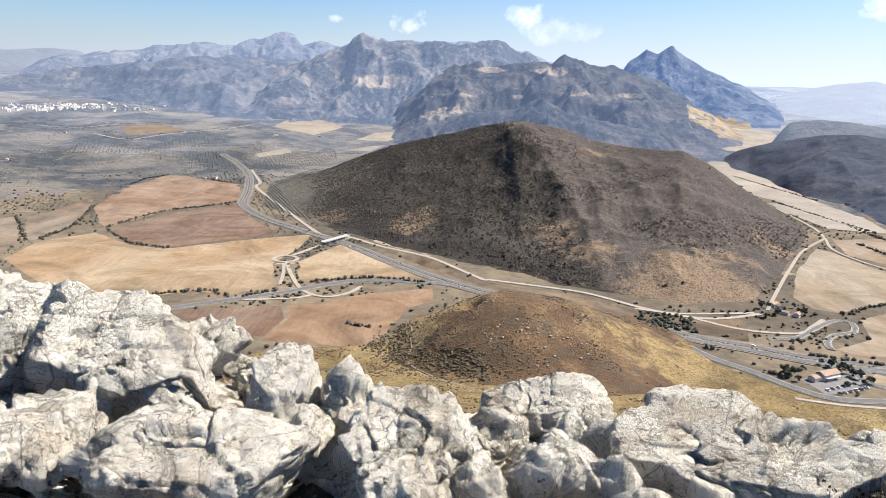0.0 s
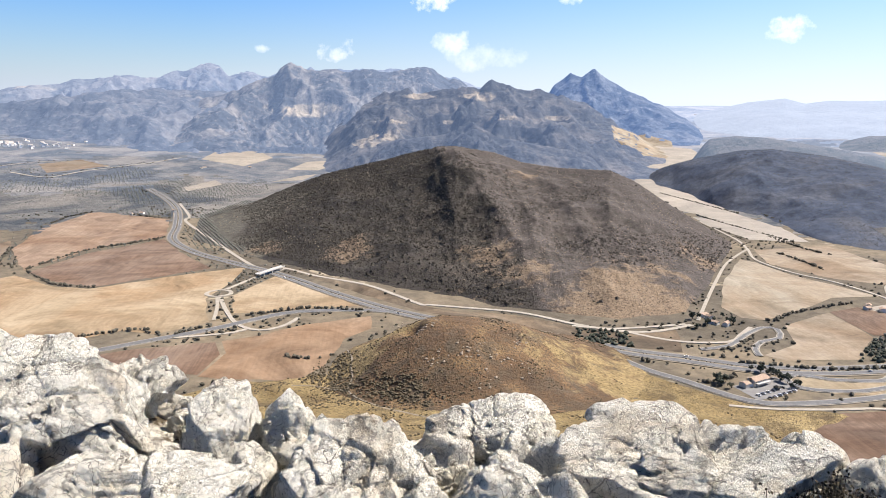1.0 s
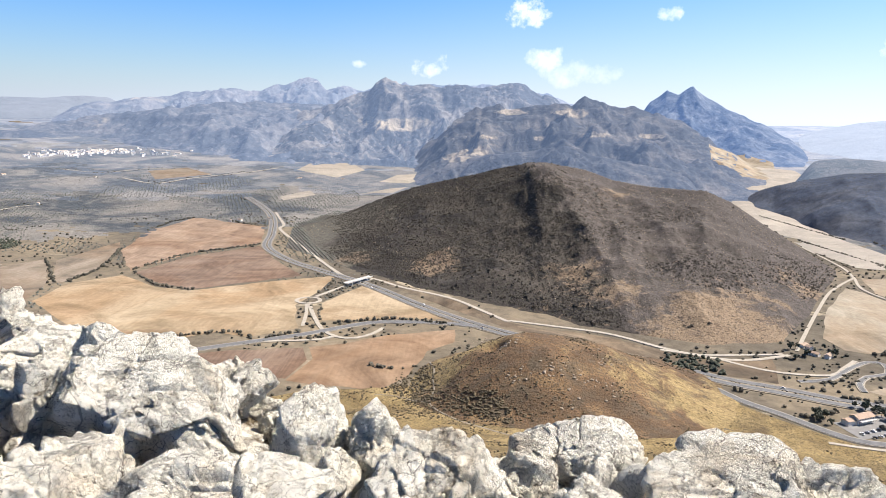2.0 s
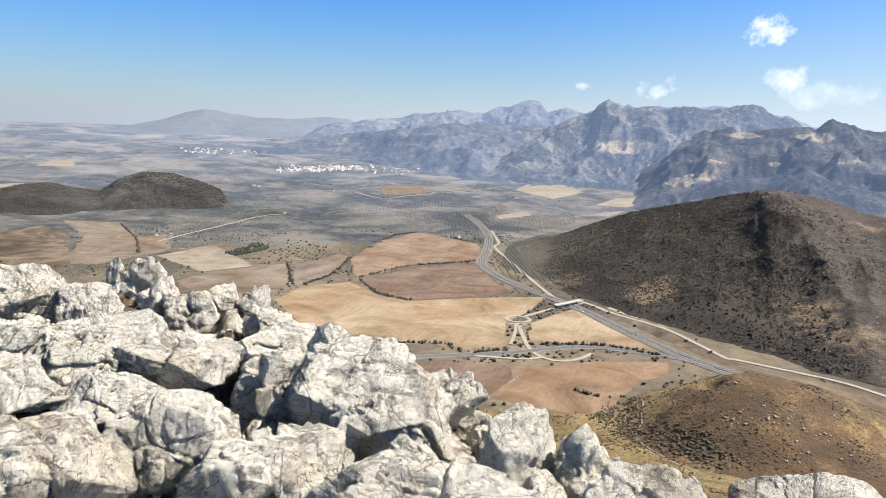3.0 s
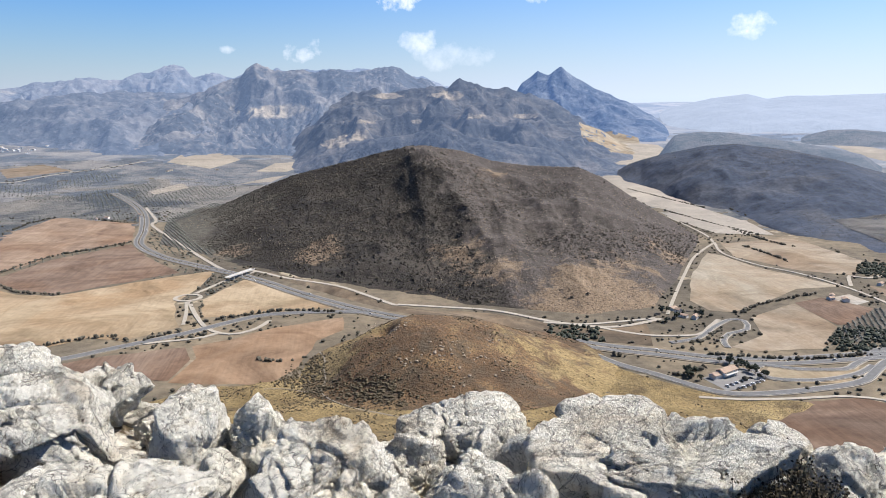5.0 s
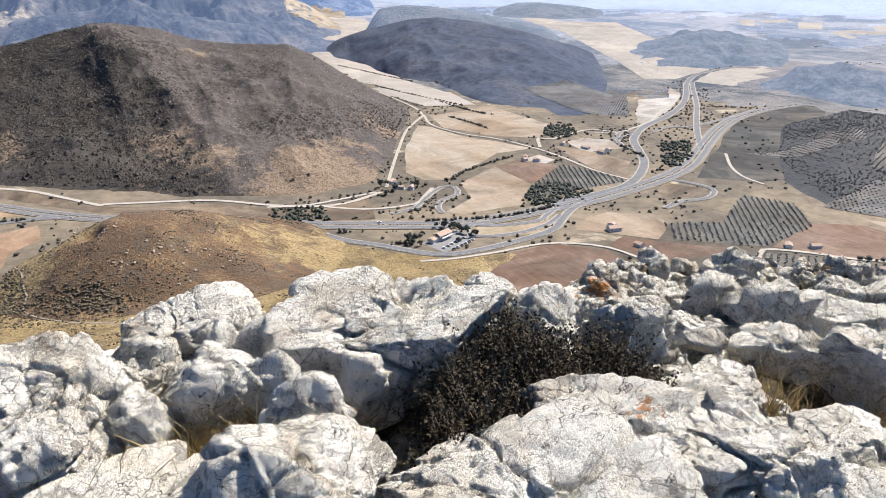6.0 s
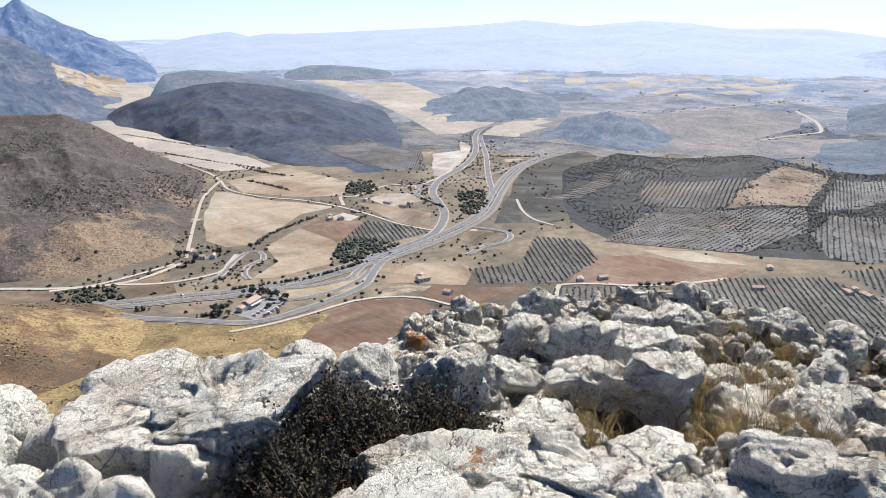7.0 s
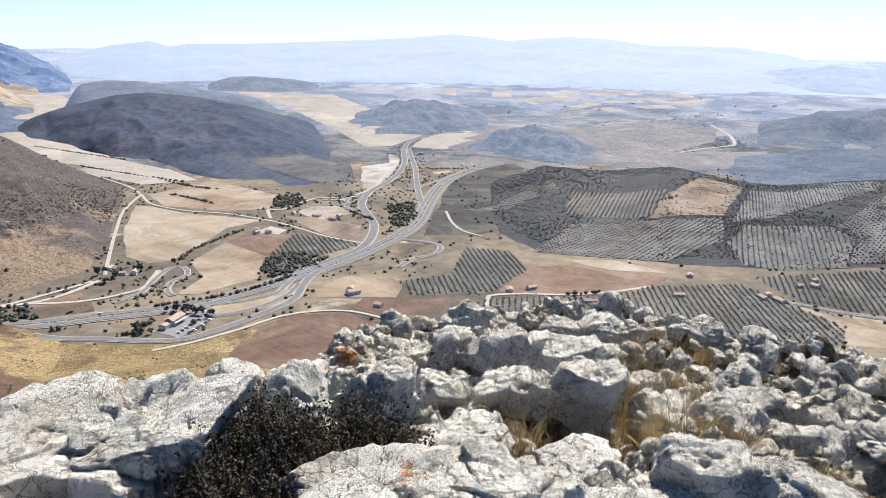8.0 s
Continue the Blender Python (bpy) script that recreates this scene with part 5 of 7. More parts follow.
def road(name, kind, width, points):
    line = spline(points)
    top = new(name)
    if kind == "asphalt":
        edge = width / 2 + (2.5 if width > 20 else 1.1)
        slim = np.interp(line[:, 0], [-150, 320], [0.74, 1.0])[:, None]  # the motorway widens towards its junction
        edge = edge * slim if width > 20 else edge
        strip("verge", line, -edge, edge, VERGE if width > 20 else GRAVEL, 0.62, top)
        if width > 20:
            strip("carriageway", line, -width / 2 * slim, -2 * slim, ASPHALT, 0.85, top)
            strip("carriageway", line, 2 * slim, width / 2 * slim, ASPHALT, 0.85, top)
            for o in (-width / 2 + 1, -2.8, 2.8, width / 2 - 1):
                strip("edge_line", line, o * slim - 0.18, o * slim + 0.18, LINE, 0.95, top)
        else:
            strip("carriageway", line, -width / 2, width / 2, ASPHALT, 0.85, top)
            for o in (-width / 2 + 0.6, width / 2 - 0.6):
                strip("edge_line", line, o - 0.14, o + 0.14, LINE, 0.95, top)
        return tagged(top, "grey asphalt motorway with a planted median" if width > 20 else "grey asphalt road with pale verges", "road", kind="structure")
    strip("roadway", line, -width / 2, width / 2, GRAVEL, 0.75, top)
    return tagged(top, "pale dusty gravel road", "road", kind="structure")


for k, (name, kind, width, points) in enumerate(ROADS):
    road("road_%d" % (k + 1), kind, width, points)


# ---- plants far off, as stands ----
def stand(name, xy, z, size, mat, label, level=1, squash=0.8, seed=0, group_kind="stuff", category="shrubs"):
    """Many lumpy crowns of their own size and turn in one mesh."""
    rng = np.random.RandomState(seed)
    bv, bf = ICO[level]
    n = len(xy)
    turn = rng.uniform(0, 6.283, n)
    lump = 1 + rng.uniform(-0.32, 0.32, (n, len(bv)))
    v = bv[None] * lump[:, :, None]
    c, s = np.cos(turn)[:, None], np.sin(turn)[:, None]
    size = np.asarray(size)[:, None]
    vx, vy = (v[:, :, 0] * c - v[:, :, 1] * s) * size, (v[:, :, 0] * s + v[:, :, 1] * c) * size
    vz = (v[:, :, 2] * squash + squash * 0.7) * size
    V = np.stack([vx + xy[:, :1], vy + xy[:, 1:2], vz + np.asarray(z)[:, None]], -1).reshape(-1, 3)
    F = (bf[None] + (np.arange(n) * len(bv))[:, None, None]).reshape(-1, 3)
    return tagged(mesh_object(name, V, F, mat, None, False), label, category, kind=group_kind)


rng = np.random.RandomState(7)


def scatter_hill(name, spec, count, sizes, mat, label, dense=0.5, cell=120.0, seed=0, r0=None, r1=None, keep=None, blur=0.22):
    rng = np.random.RandomState(seed + 100)
    az = spec["az"]
    b = rng.uniform(az[0] + 0.3, az[-1] - 0.3, count * 3)
    r = np.sqrt(rng.uniform((r0 or min(spec["front"])) ** 2, (r1 or max(spec["top"]) + 60) ** 2, count * 3))
    x, y = r * np.sin(np.radians(b)), r * np.cos(np.radians(b))
    z = ridge_z(x, y, **spec)
    thin = 0 if keep is None else keep(x, y) if callable(keep) else np.interp(b, *keep)
    ok = (z > floor_z(x, y) + 2) & (fbm(x / cell, y / cell, 3, seed) + rng.uniform(-blur, blur, len(x)) > 0.5 - dense + thin)
    x, y, z = x[ok][:count], y[ok][:count], z[ok][:count]
    return stand(name, np.stack([x, y], -1), z - 0.3, rng.uniform(*sizes, len(x)) * rng.uniform(0.6, 1.1, len(x)), mat, label, 0, 0.75, seed)


scatter_hill("scrub_on_dark_hill", DARK_HILL, 38000, (0.55, 1.9), SHRUB, "dark holm oak scrub over the hill", 0.52, 110.0, 3, keep=lambda x, y: np.interp(np.degrees(np.arctan2(x, y)), [-15, -11, -8], [0.6, 0.45, -0.09]) + 0.36 * lit_open_face(x, y), blur=0.22)
scatter_hill("scrub_on_blue_hill", BLUE_HILL, 9000, (0.6, 1.3), HILL_OAK, "dark scrub over the long hill", 0.55, 150.0, 5)
scatter_hill("scrub_on_grove_hill", OLIVE_HILL, 18000, (0.8, 2.0), HILL_OAK, "dark holm oaks among the groves on the hill", 0.47, 120.0, 8)
scatter_hill("trees_on_dark_hill", DARK_HILL, 3500, (1.5, 3.2), SHRUB, "holm oaks in the folds of the dark hill", 0.44, 90.0, 31, keep=lambda x, y: np.interp(np.degrees(np.arctan2(x, y)), [-15, -10, -7], [0.5, 0.4, -0.08]) + 0.34 * lit_open_face(x, y))
scatter_hill("rocks_on_dark_hill", DARK_HILL, 7500, (0.4, 1.5), LIMESTONE_FAR, "pale rocks scattered over the dark hill", 0.49, 70.0, 23, keep=lambda x, y: 0.22 - 0.27 * lit_open_face(x, y))
scatter_hill("trees_on_wooded_hill", LEFT_HILL, 4200, (1.4, 3.2), SHRUB, "dense dark trees on the wooded hills", 0.56, 150.0, 10, 1800)


def grove(name, outline, spacing, turn, size, height, seed, limit=3600, close=1.0):
    """Olive trees on a square grid inside an outline."""
    rng = np.random.RandomState(seed)
    o = np.array(outline, float)
    lo, hi = o.min(0) - 50, o.max(0) + 50
    mid, half = (lo + hi) / 2, np.linalg.norm(hi - lo) / 2
    g = np.arange(-half, half, spacing)
    u, v = np.meshgrid(np.arange(-half, half, spacing * close), g)
    u, v = u.ravel() + rng.uniform(-0.7, 0.7, u.size), v.ravel() + rng.uniform(-0.7, 0.7, u.size)
    x, y = mid[0] + u * math.cos(turn) - v * math.sin(turn), mid[1] + u * math.sin(turn) + v * math.cos(turn)
    inside = np.zeros(len(x), bool)
    for (x0, y0), (x1, y1) in zip(outline, outline[1:] + outline[:1]):
        cross = ((y0 > y) != (y1 > y)) & (x < (x1 - x0) * (y - y0) / ((y1 - y0) or 1e-9) + x0)
        inside ^= cross
    inside &= rng.uniform(0, 1, len(x)) > 0.06
    x, y = x[inside][:limit], y[inside][:limit]
    if len(x):
        stand(name, np.stack([x, y], -1), height(x, y) + 0.8, rng.uniform(0.75, 1.1, len(x)) * size, OLIVE_LEAF, "rows of grey-green olive trees", 1, 0.8, seed, category="olive trees")


for k, (tone, outline) in enumerate(FIELDS):
    if tone == "olive":
        mx, my = np.mean(outline, 0)
        grove("olive_grove", outline, 6.0, math.atan2(my, mx) + 0.2, 1.3, floor_z, 60 + k, 6500, 0.62)


def hedge(points, every, size, mat, label, seed, spread=2.0, height=floor_z, drop=0.15):
    rng = np.random.RandomState(seed)
    line = spline(points, every)
    line = line[rng.uniform(0, 1, len(line)) > drop]
    xy = line + rng.uniform(-spread, spread, line.shape)
    stand("hedge", xy, height(xy[:, 0], xy[:, 1]) + 0.5, rng.uniform(*size, len(xy)), mat, label, 1, 0.85, seed)


# ---- rocks of the summit ----
def rock_shape(level, w, d, h, style, seed):
    """A broken limestone block: a faceted body, cracked along joints into smaller planes, with hollows and chips."""
    rng = np.random.RandomState(seed)
    p, f = ICO[level]
    planes, low, high, hard, rift, pitted = {"round": (14, 0.60, 0.93, 90, 0.6, 1.25), "block": (11, 0.47, 0.86, 260, 1.15, 0.8), "slab": (12, 0.55, 0.92, 200, 0.8, 1.1), "spike": (11, 0.44, 0.86, 230, 1.2, 1.0),
                                             "big": (15, 0.58, 0.95, 150, 0.65, 1.2), "dome": (18, 0.66, 0.98, 80, 0.55, 1.3), "crag": (13, 0.44, 0.94, 170, 1.35, 1.25)}[style]
    nrm = rng.normal(size=(planes, 3))
    if style == "crag":
        nrm[:, 2] *= 0.7
    nrm /= np.linalg.norm(nrm, axis=1)[:, None]
    off = rng.uniform(low, high, planes)
    if style in ("slab", "big"):
        nrm = np.vstack([nrm, [rng.uniform(-0.2, 0.2), rng.uniform(-0.3, 0.1), 0.95]])
        off = np.append(off, 0.45 if style == "slab" else 0.6)
    if style == "block":
        nrm = np.vstack([nrm, [rng.uniform(-0.5, 0.5), rng.uniform(-0.6, 0.2), 0.85]])
        off = np.append(off, 0.6)
    wobble = p + 0.03 * np.stack([fbm3(p * 2.6 + s, 3, seed + s) for s in (4, 5, 6)], -1)
    reach = np.minimum(off / np.maximum(wobble @ nrm.T, 0.05), 1.5)
    r = -np.log(np.exp(-hard * reach).sum(1) + math.exp(-hard)) / hard
    q = p * r[:, None]
    if style == "spike":
        taper = 1 - 0.36 * (q[:, 2:3] + 0.6)
        q = q * np.hstack([taper, taper, np.ones_like(taper)])
    q = (q - (q.max(0) + q.min(0)) / 2) / ((q.max(0) - q.min(0)) / 2) * np.array([w, d, h]) / 2
    size = (w * d * h) ** (1 / 3)
    out = q / (np.linalg.norm(q, axis=1)[:, None] + 1e-6)
    push = 0.03 * size * fbm3(q * 2.2 / size, 3, seed + 9)
    bend = np.stack([fbm3(q * 3.5 / size, 4, seed + s) for s in (1, 2, 3)], -1)
    # three sizes of plane, each one sunk and tilted in its own way, with open joints between
    for n, warp, tilt, step, deep, thin in ((6, 0.07, 0.10, 0.045, 0.11, 0.011), (26, 0.07, 0.16, 0.018, 0.045, 0.008), (120, 0.06, 0.20, 0.006, 0.014, 0.007)):
        seeds = rng.uniform(-0.52, 0.52, size=(n, 3)) * np.array([w, d, h])
        at_q = q + warp * size * bend
        dist = np.sqrt(np.maximum((at_q**2).sum(1)[:, None] - 2 * at_q @ seeds.T + (seeds**2).sum(1)[None], 0))
        near = np.argmin(dist, 1)
        two = np.partition(dist, 1, axis=1)
        lean = (rng.normal(size=(n, 3)) * tilt * 0.6).clip(-0.25, 0.25)
        push += rift * ((lean[near] * (q - seeds[near])).sum(1) + rng.uniform(-step, step * 0.4, n)[near] * size)
        push -= rift * deep * size * np.exp(-(two[:, 1] - two[:, 0]) / (thin * size))
    # scooped hollows
    for _ in range(4):
        c = q[rng.randint(len(q))]
        a = np.linalg.norm((q - c + 0.05 * size * bend) * np.array([1, 1, 1.5]), axis=1) / (size * rng.uniform(0.06, 0.15))
        push -= size * rng.uniform(0.02, 0.06) * np.clip(1 - a * a, 0, 1)
    # runnels and pits
    rid = 1 - np.abs(2 * noise3(q * np.array([17, 17, 7]) + 3, seed + 22) - 1)
    push -= pitted * 0.012 * rid**5
    push += pitted * 0.018 * fbm3(q * 13, 5, seed + 31) * min(1, size / 0.3)
    return q + out * push[:, None], f


boulder_count = [0]


def boulder(x, y, z, w, d, h, turn, style, lichened=False, tip=0.0, lean=0.0):
    boulder_count[0] += 1
    k = boulder_count[0]
    v, f = rock_shape(6 if w > 0.5 else 5 if w > 0.3 else 4, w * 1.05, d * 1.05, h * 1.05, style, 1000 + k * 7)
    name = "boulder" if w > 0.3 else "rock"
    ob = mesh_object(name, v, f, LIMESTONE_GREY if lichened else LIMESTONE)
    ob.matrix_world = pose(x, y, z, lean, tip, turn)
    what = {"round": "rounded", "block": "angular", "slab": "flat-topped", "spike": "pointed", "big": "broad", "dome": "broad smooth", "crag": "jagged"}[style]
    return tagged(ob, what + (" grey lichened limestone " if lichened else " weathered white limestone ") + name + " on the summit", name, "summit boulders")


boulder(-1.92, 3.19, 0.18, 0.51, 0.43, 0.57, 31, "block")
boulder(-1.20, 3.68, 0.09, 0.43, 0.39, 0.38, 18, "block")
boulder(-0.66, 2.96, 0.09, 0.36, 0.36, 0.67, 13, "big")
boulder(-0.39, 2.97, 0.08, 0.31, 0.31, 0.58, 8, "big")
boulder(-0.71, 2.48, 0.08, 0.32, 0.28, 0.28, 16, "dome")
boulder(-0.34, 2.84, 0.08, 0.20, 0.17, 0.27, 7, "block")
boulder(-1.30, 2.94, 0.12, 0.26, 0.22, 0.51, 34, "spike")
boulder(-1.45, 3.20, 0.20, 1.20, 0.78, 0.52, -24, "slab", False, 17, 8)
boulder(-2.24, 3.59, 0.23, 0.71, 0.71, 0.35, 32, "slab")
boulder(-3.66, 3.92, 0.42, 0.18, 0.15, 0.52, 43, "block")
boulder(-3.51, 4.01, 0.40, 0.34, 0.29, 0.57, 41, "block")
boulder(-3.31, 3.96, 0.37, 0.33, 0.28, 0.43, 40, "block")
boulder(-3.06, 3.92, 0.34, 0.36, 0.30, 0.34, 38, "block")
boulder(-3.01, 4.19, 0.34, 0.27, 0.23, 0.31, 36, "block")
boulder(-2.83, 4.29, 0.32, 0.27, 0.23, 0.32, 33, "block")
boulder(-2.53, 3.99, 0.27, 0.34, 0.29, 0.26, 32, "slab")
boulder(-4.01, 3.46, 0.43, 0.62, 0.53, 0.46, 49, "round")
boulder(-3.57, 3.58, 0.40, 0.40, 0.34, 0.34, 45, "round")
boulder(-3.45, 2.91, 0.34, 0.51, 0.43, 0.36, 50, "slab")
boulder(-2.97, 3.07, 0.30, 0.69, 0.59, 0.43, 44, "slab")
boulder(-2.66, 3.21, 0.27, 0.78, 0.66, 0.33, 40, "slab")
boulder(-2.54, 2.65, 0.23, 0.53, 0.45, 0.31, 44, "round")
boulder(-2.09, 2.49, 0.21, 0.57, 0.49, 0.41, 40, "round")
boulder(-2.30, 2.01, 0.22, 0.64, 0.54, 0.45, 49, "round")
boulder(-3.08, 2.54, 0.27, 0.55, 0.47, 0.34, 51, "slab")
boulder(-1.70, 2.33, 0.18, 0.37, 0.32, 0.29, 36, "slab")
boulder(-1.44, 2.78, 0.13, 0.21, 0.18, 0.36, 27, "spike")
boulder(-1.60, 2.69, 0.14, 0.19, 0.16, 0.22, 31, "block")
boulder(-2.05, 3.00, 0.19, 0.15, 0.13, 0.32, 34, "block")
boulder(-1.59, 3.06, 0.15, 0.12, 0.10, 0.18, 27, "block")
boulder(-0.86, 2.42, 0.09, 0.86, 0.62, 0.44, 18, "slab")
boulder(-1.50, 2.52, 0.12, 0.50, 0.42, 0.44, 30, "block")
boulder(-0.45, 2.67, 0.08, 0.29, 0.24, 0.36, 10, "block")
boulder(-0.26, 2.82, 0.08, 0.16, 0.14, 0.25, 5, "round")
boulder(0.00, 2.76, 0.07, 0.43, 0.36, 0.28, 0, "block")
boulder(0.27, 2.77, 0.06, 0.28, 0.24, 0.34, -6, "block")
boulder(0.52, 3.14, 0.05, 0.60, 0.51, 0.32, -9, "round")
boulder(0.57, 2.86, 0.06, 0.20, 0.17, 0.30, -11, "round")
boulder(0.74, 2.80, 0.05, 0.28, 0.24, 0.27, -15, "round")
boulder(0.48, 2.52, 0.11, 0.46, 0.39, 0.36, -11, "round")
boulder(0.63, 2.38, 0.11, 0.24, 0.21, 0.33, -15, "round")
boulder(1.26, 2.58, 0.04, 1.03, 0.86, 0.60, -26, "slab", False, -6, -5)
boulder(0.96, 2.27, 0.12, 0.22, 0.19, 0.24, -23, "block")
boulder(1.92, 2.82, -0.05, 0.34, 0.29, 0.41, -34, "round")
boulder(2.05, 2.54, -0.02, 0.32, 0.28, 0.41, -39, "round")
boulder(2.20, 2.17, -0.02, 0.43, 0.39, 0.58, -45, "crag")
boulder(0.19, 2.82, 0.07, 0.39, 0.33, 0.24, -4, "block")
boulder(-0.08, 2.52, 0.07, 0.64, 0.64, 0.58, 2, "slab")
boulder(0.67, 2.07, 0.12, 0.36, 0.31, 0.40, -18, "round")
boulder(0.51, 1.78, 0.13, 0.68, 0.58, 0.41, -16, "dome")
boulder(0.18, 2.40, 0.10, 0.21, 0.18, 0.23, -4, "round")
boulder(1.14, 1.36, 0.06, 1.00, 0.76, 0.42, -39, "slab")
boulder(1.55, 1.48, 0.07, 0.72, 0.58, 0.44, -46, "slab")
boulder(2.03, 1.58, 0.03, 0.48, 0.41, 0.31, -52, "dome")
boulder(1.87, 1.24, 0.03, 0.62, 0.50, 0.40, -57, "slab")
boulder(0.10, 1.95, -0.06, 0.95, 0.70, 0.34, 4, "slab")
boulder(2.30, 0.86, -0.08, 0.60, 0.52, 0.30, -70, "slab")
boulder(3.69, 2.11, -0.26, 0.70, 0.42, 0.37, -40, "dome")
boulder(3.03, 1.95, -0.14, 0.45, 0.31, 0.25, -57, "dome")
boulder(2.66, 2.13, -0.08, 0.29, 0.25, 0.23, -51, "slab")
boulder(2.32, 1.72, -0.02, 0.41, 0.34, 0.14, -53, "slab")
boulder(3.16, 1.57, -0.14, 0.39, 0.34, 0.41, -64, "crag")
boulder(4.96, 2.40, -0.48, 0.39, 0.33, 0.21, -64, "dome")
boulder(4.64, 2.59, -0.44, 0.31, 0.26, 0.19, -61, "dome")
boulder(3.36, 0.95, -0.13, 0.39, 0.33, 0.33, -74, "dome", True)
boulder(2.65, 0.51, 0.00, 0.56, 0.47, 0.35, -89, "dome", True)
boulder(2.54, 0.79, 0.01, 0.36, 0.30, 0.39, -73, "round", True)
boulder(2.42, 1.23, -0.00, 0.40, 0.33, 0.14, -63, "dome")
boulder(3.45, 0.67, -0.14, 0.30, 0.26, 0.18, -79, "crag", True)
boulder(3.83, 0.35, -0.19, 0.36, 0.31, 0.16, -85, "crag", True)
# smaller broken rocks between the boulders, from a few shapes
ROCKS = []
for k, style in enumerate(("block", "round", "block", "spike", "slab", "block", "round", "block")):
    v, f = rock_shape(4, 1.0, 0.85, 0.75, style, 5000 + k * 13)
    ROCKS.append(mesh_object("rock", v, f, LIMESTONE_GREY if k % 2 else LIMESTONE))
    tagged(ROCKS[-1], ("squat", "rounded", "broken", "pointed", "flat", "chipped", "smooth", "jagged")[k] + " pale limestone rock wedged among the boulders", "rock", "loose rocks")
CRAGS = []
for k in range(10):
    v, f = rock_shape(5 if k < 5 else 4, 1.0, 0.8, 0.8, "block" if k % 4 == 1 else "crag", 6000 + k * 17)
    CRAGS.append(mesh_object("rock", v, f, LIMESTONE_GREY))
    tagged(CRAGS[-1], ("jagged", "humped", "fluted", "ridged", "cracked")[k % 5] + " grey limestone rock of the weathered ridge", "rock", "ridge rocks")
rng = np.random.RandomState(12)
taken, count, far_rocks = [], [0, 0], []
for k in range(2600):
    if k < 60:
        b, r, s = rng.uniform(-60, -14), rng.uniform(2.3, 4.5), rng.uniform(0.10, 0.28)
    elif k < 95:
        b, r, s = rng.uniform(-12, 34), rng.uniform(2.1, 3.0), rng.uniform(0.06, 0.16)
    else:
        b, r = rng.uniform(43, 102), math.sqrt(rng.uniform(2.3**2, 6.7**2))
        s = (0.12 + 0.36 * rng.uniform() ** 2.2) * (1.0 if r < 4.6 else 0.7)
    x, y = r * math.sin(radians(b)), r * math.cos(radians(b))
    ridge = k >= 95
    if ridge and (any((x - u) ** 2 + (y - w) ** 2 < (0.34 * (s + q)) ** 2 for u, w, q in taken) or math.hypot(x - 1.4, y - 2.0) < 0.7 or len(taken) > 560):
        continue
    z = float(outcrop_z(np.array([x]), np.array([y]))[0])
    tilt = 16 if ridge else 25
    m = pose(x, y, z + (0.04 if ridge else 0.10) * s, rng.uniform(-tilt, tilt), rng.uniform(-tilt, tilt), rng.normal(-60, 45) if ridge else rng.uniform(0, 360))
    if ridge and r > 3.55 and count[1] >= len(CRAGS):
        taken.append((x, y, s))
        far_rocks.append((m @ Matrix.Diagonal((s * rng.uniform(0.95, 1.4), s, s * rng.uniform(1.05, 1.6), 1)), len(far_rocks) % 5 + 5))
        continue
    kinds, kind = (CRAGS, 1) if ridge else (ROCKS, 0)
    c = count[kind]
    pick = c if c < len(kinds) else c % len(kinds) if not ridge else c % 5 + (5 if s < 0.26 else 0)
    rock = kinds[c] if c < len(kinds) else copy_thing(kinds[pick], m)
    count[kind] += 1
    if ridge:
        taken.append((x, y, s))
        rock.matrix_basis = m @ Matrix.Diagonal((s * rng.uniform(0.95, 1.4), s, s * rng.uniform(1.05, 1.6), 1))
    else:
        rock.matrix_basis = m @ Matrix.Diagonal((s, s, s * rng.uniform(0.7, 1.1), 1))


V, F, top = [], [], 0
for m, k in far_rocks:
    me = CRAGS[k].data
    co, tri = np.empty(len(me.vertices) * 3, np.float32), np.empty(len(me.loops), np.int32)
    me.vertices.foreach_get("co", co)
    me.loops.foreach_get("vertex_index", tri)
    m = np.array(m)
    V.append(co.reshape(-1, 3) @ m[:3, :3].T + m[:3, 3])
    F.append(tri.reshape(-1, 3) + top)
    top += len(V[-1])
tagged(mesh_object("ridge_rocks", np.vstack(V), np.vstack(F), LIMESTONE_GREY), "grey weathered limestone rocks farther along the ridge", "rocks", kind="stuff")

# broken stones that fill the ridge between them
rng = np.random.RandomState(29)
n = 1700
b, r = np.radians(rng.uniform(42, 102, n)), np.sqrt(rng.uniform(2.2**2, 6.8**2, n))
x, y = r * np.sin(b), r * np.cos(b)
clear = np.hypot(x - 1.4, y - 2.0) > 0.7
x, y = x[clear], y[clear]
pieces = [rock_shape(3, 1.0, 0.8, 0.8, "crag", 6500 + k * 11) for k in range(6)]
V, F, top = [], [], 0
for k in range(len(x)):
    v, f = pieces[k % 6]
    s, a = rng.uniform(0.06, 0.17), rng.uniform(0, 6.28)
    v = v * np.array([s * rng.uniform(1, 1.6), s, s * rng.uniform(0.8, 1.3)])
    v = np.stack([v[:, 0] * math.cos(a) - v[:, 1] * math.sin(a), v[:, 0] * math.sin(a) + v[:, 1] * math.cos(a), v[:, 2]], -1)
    V.append(v + np.array([x[k], y[k], float(outcrop_z(x[k:k + 1], y[k:k + 1])[0])]))
    F.append(f + top)
    top += len(v)
tagged(mesh_object("ridge_stones", np.vstack(V), np.vstack(F), LIMESTONE_GREY), "broken pale limestone stones between the ridge rocks", "stones", kind="stuff")


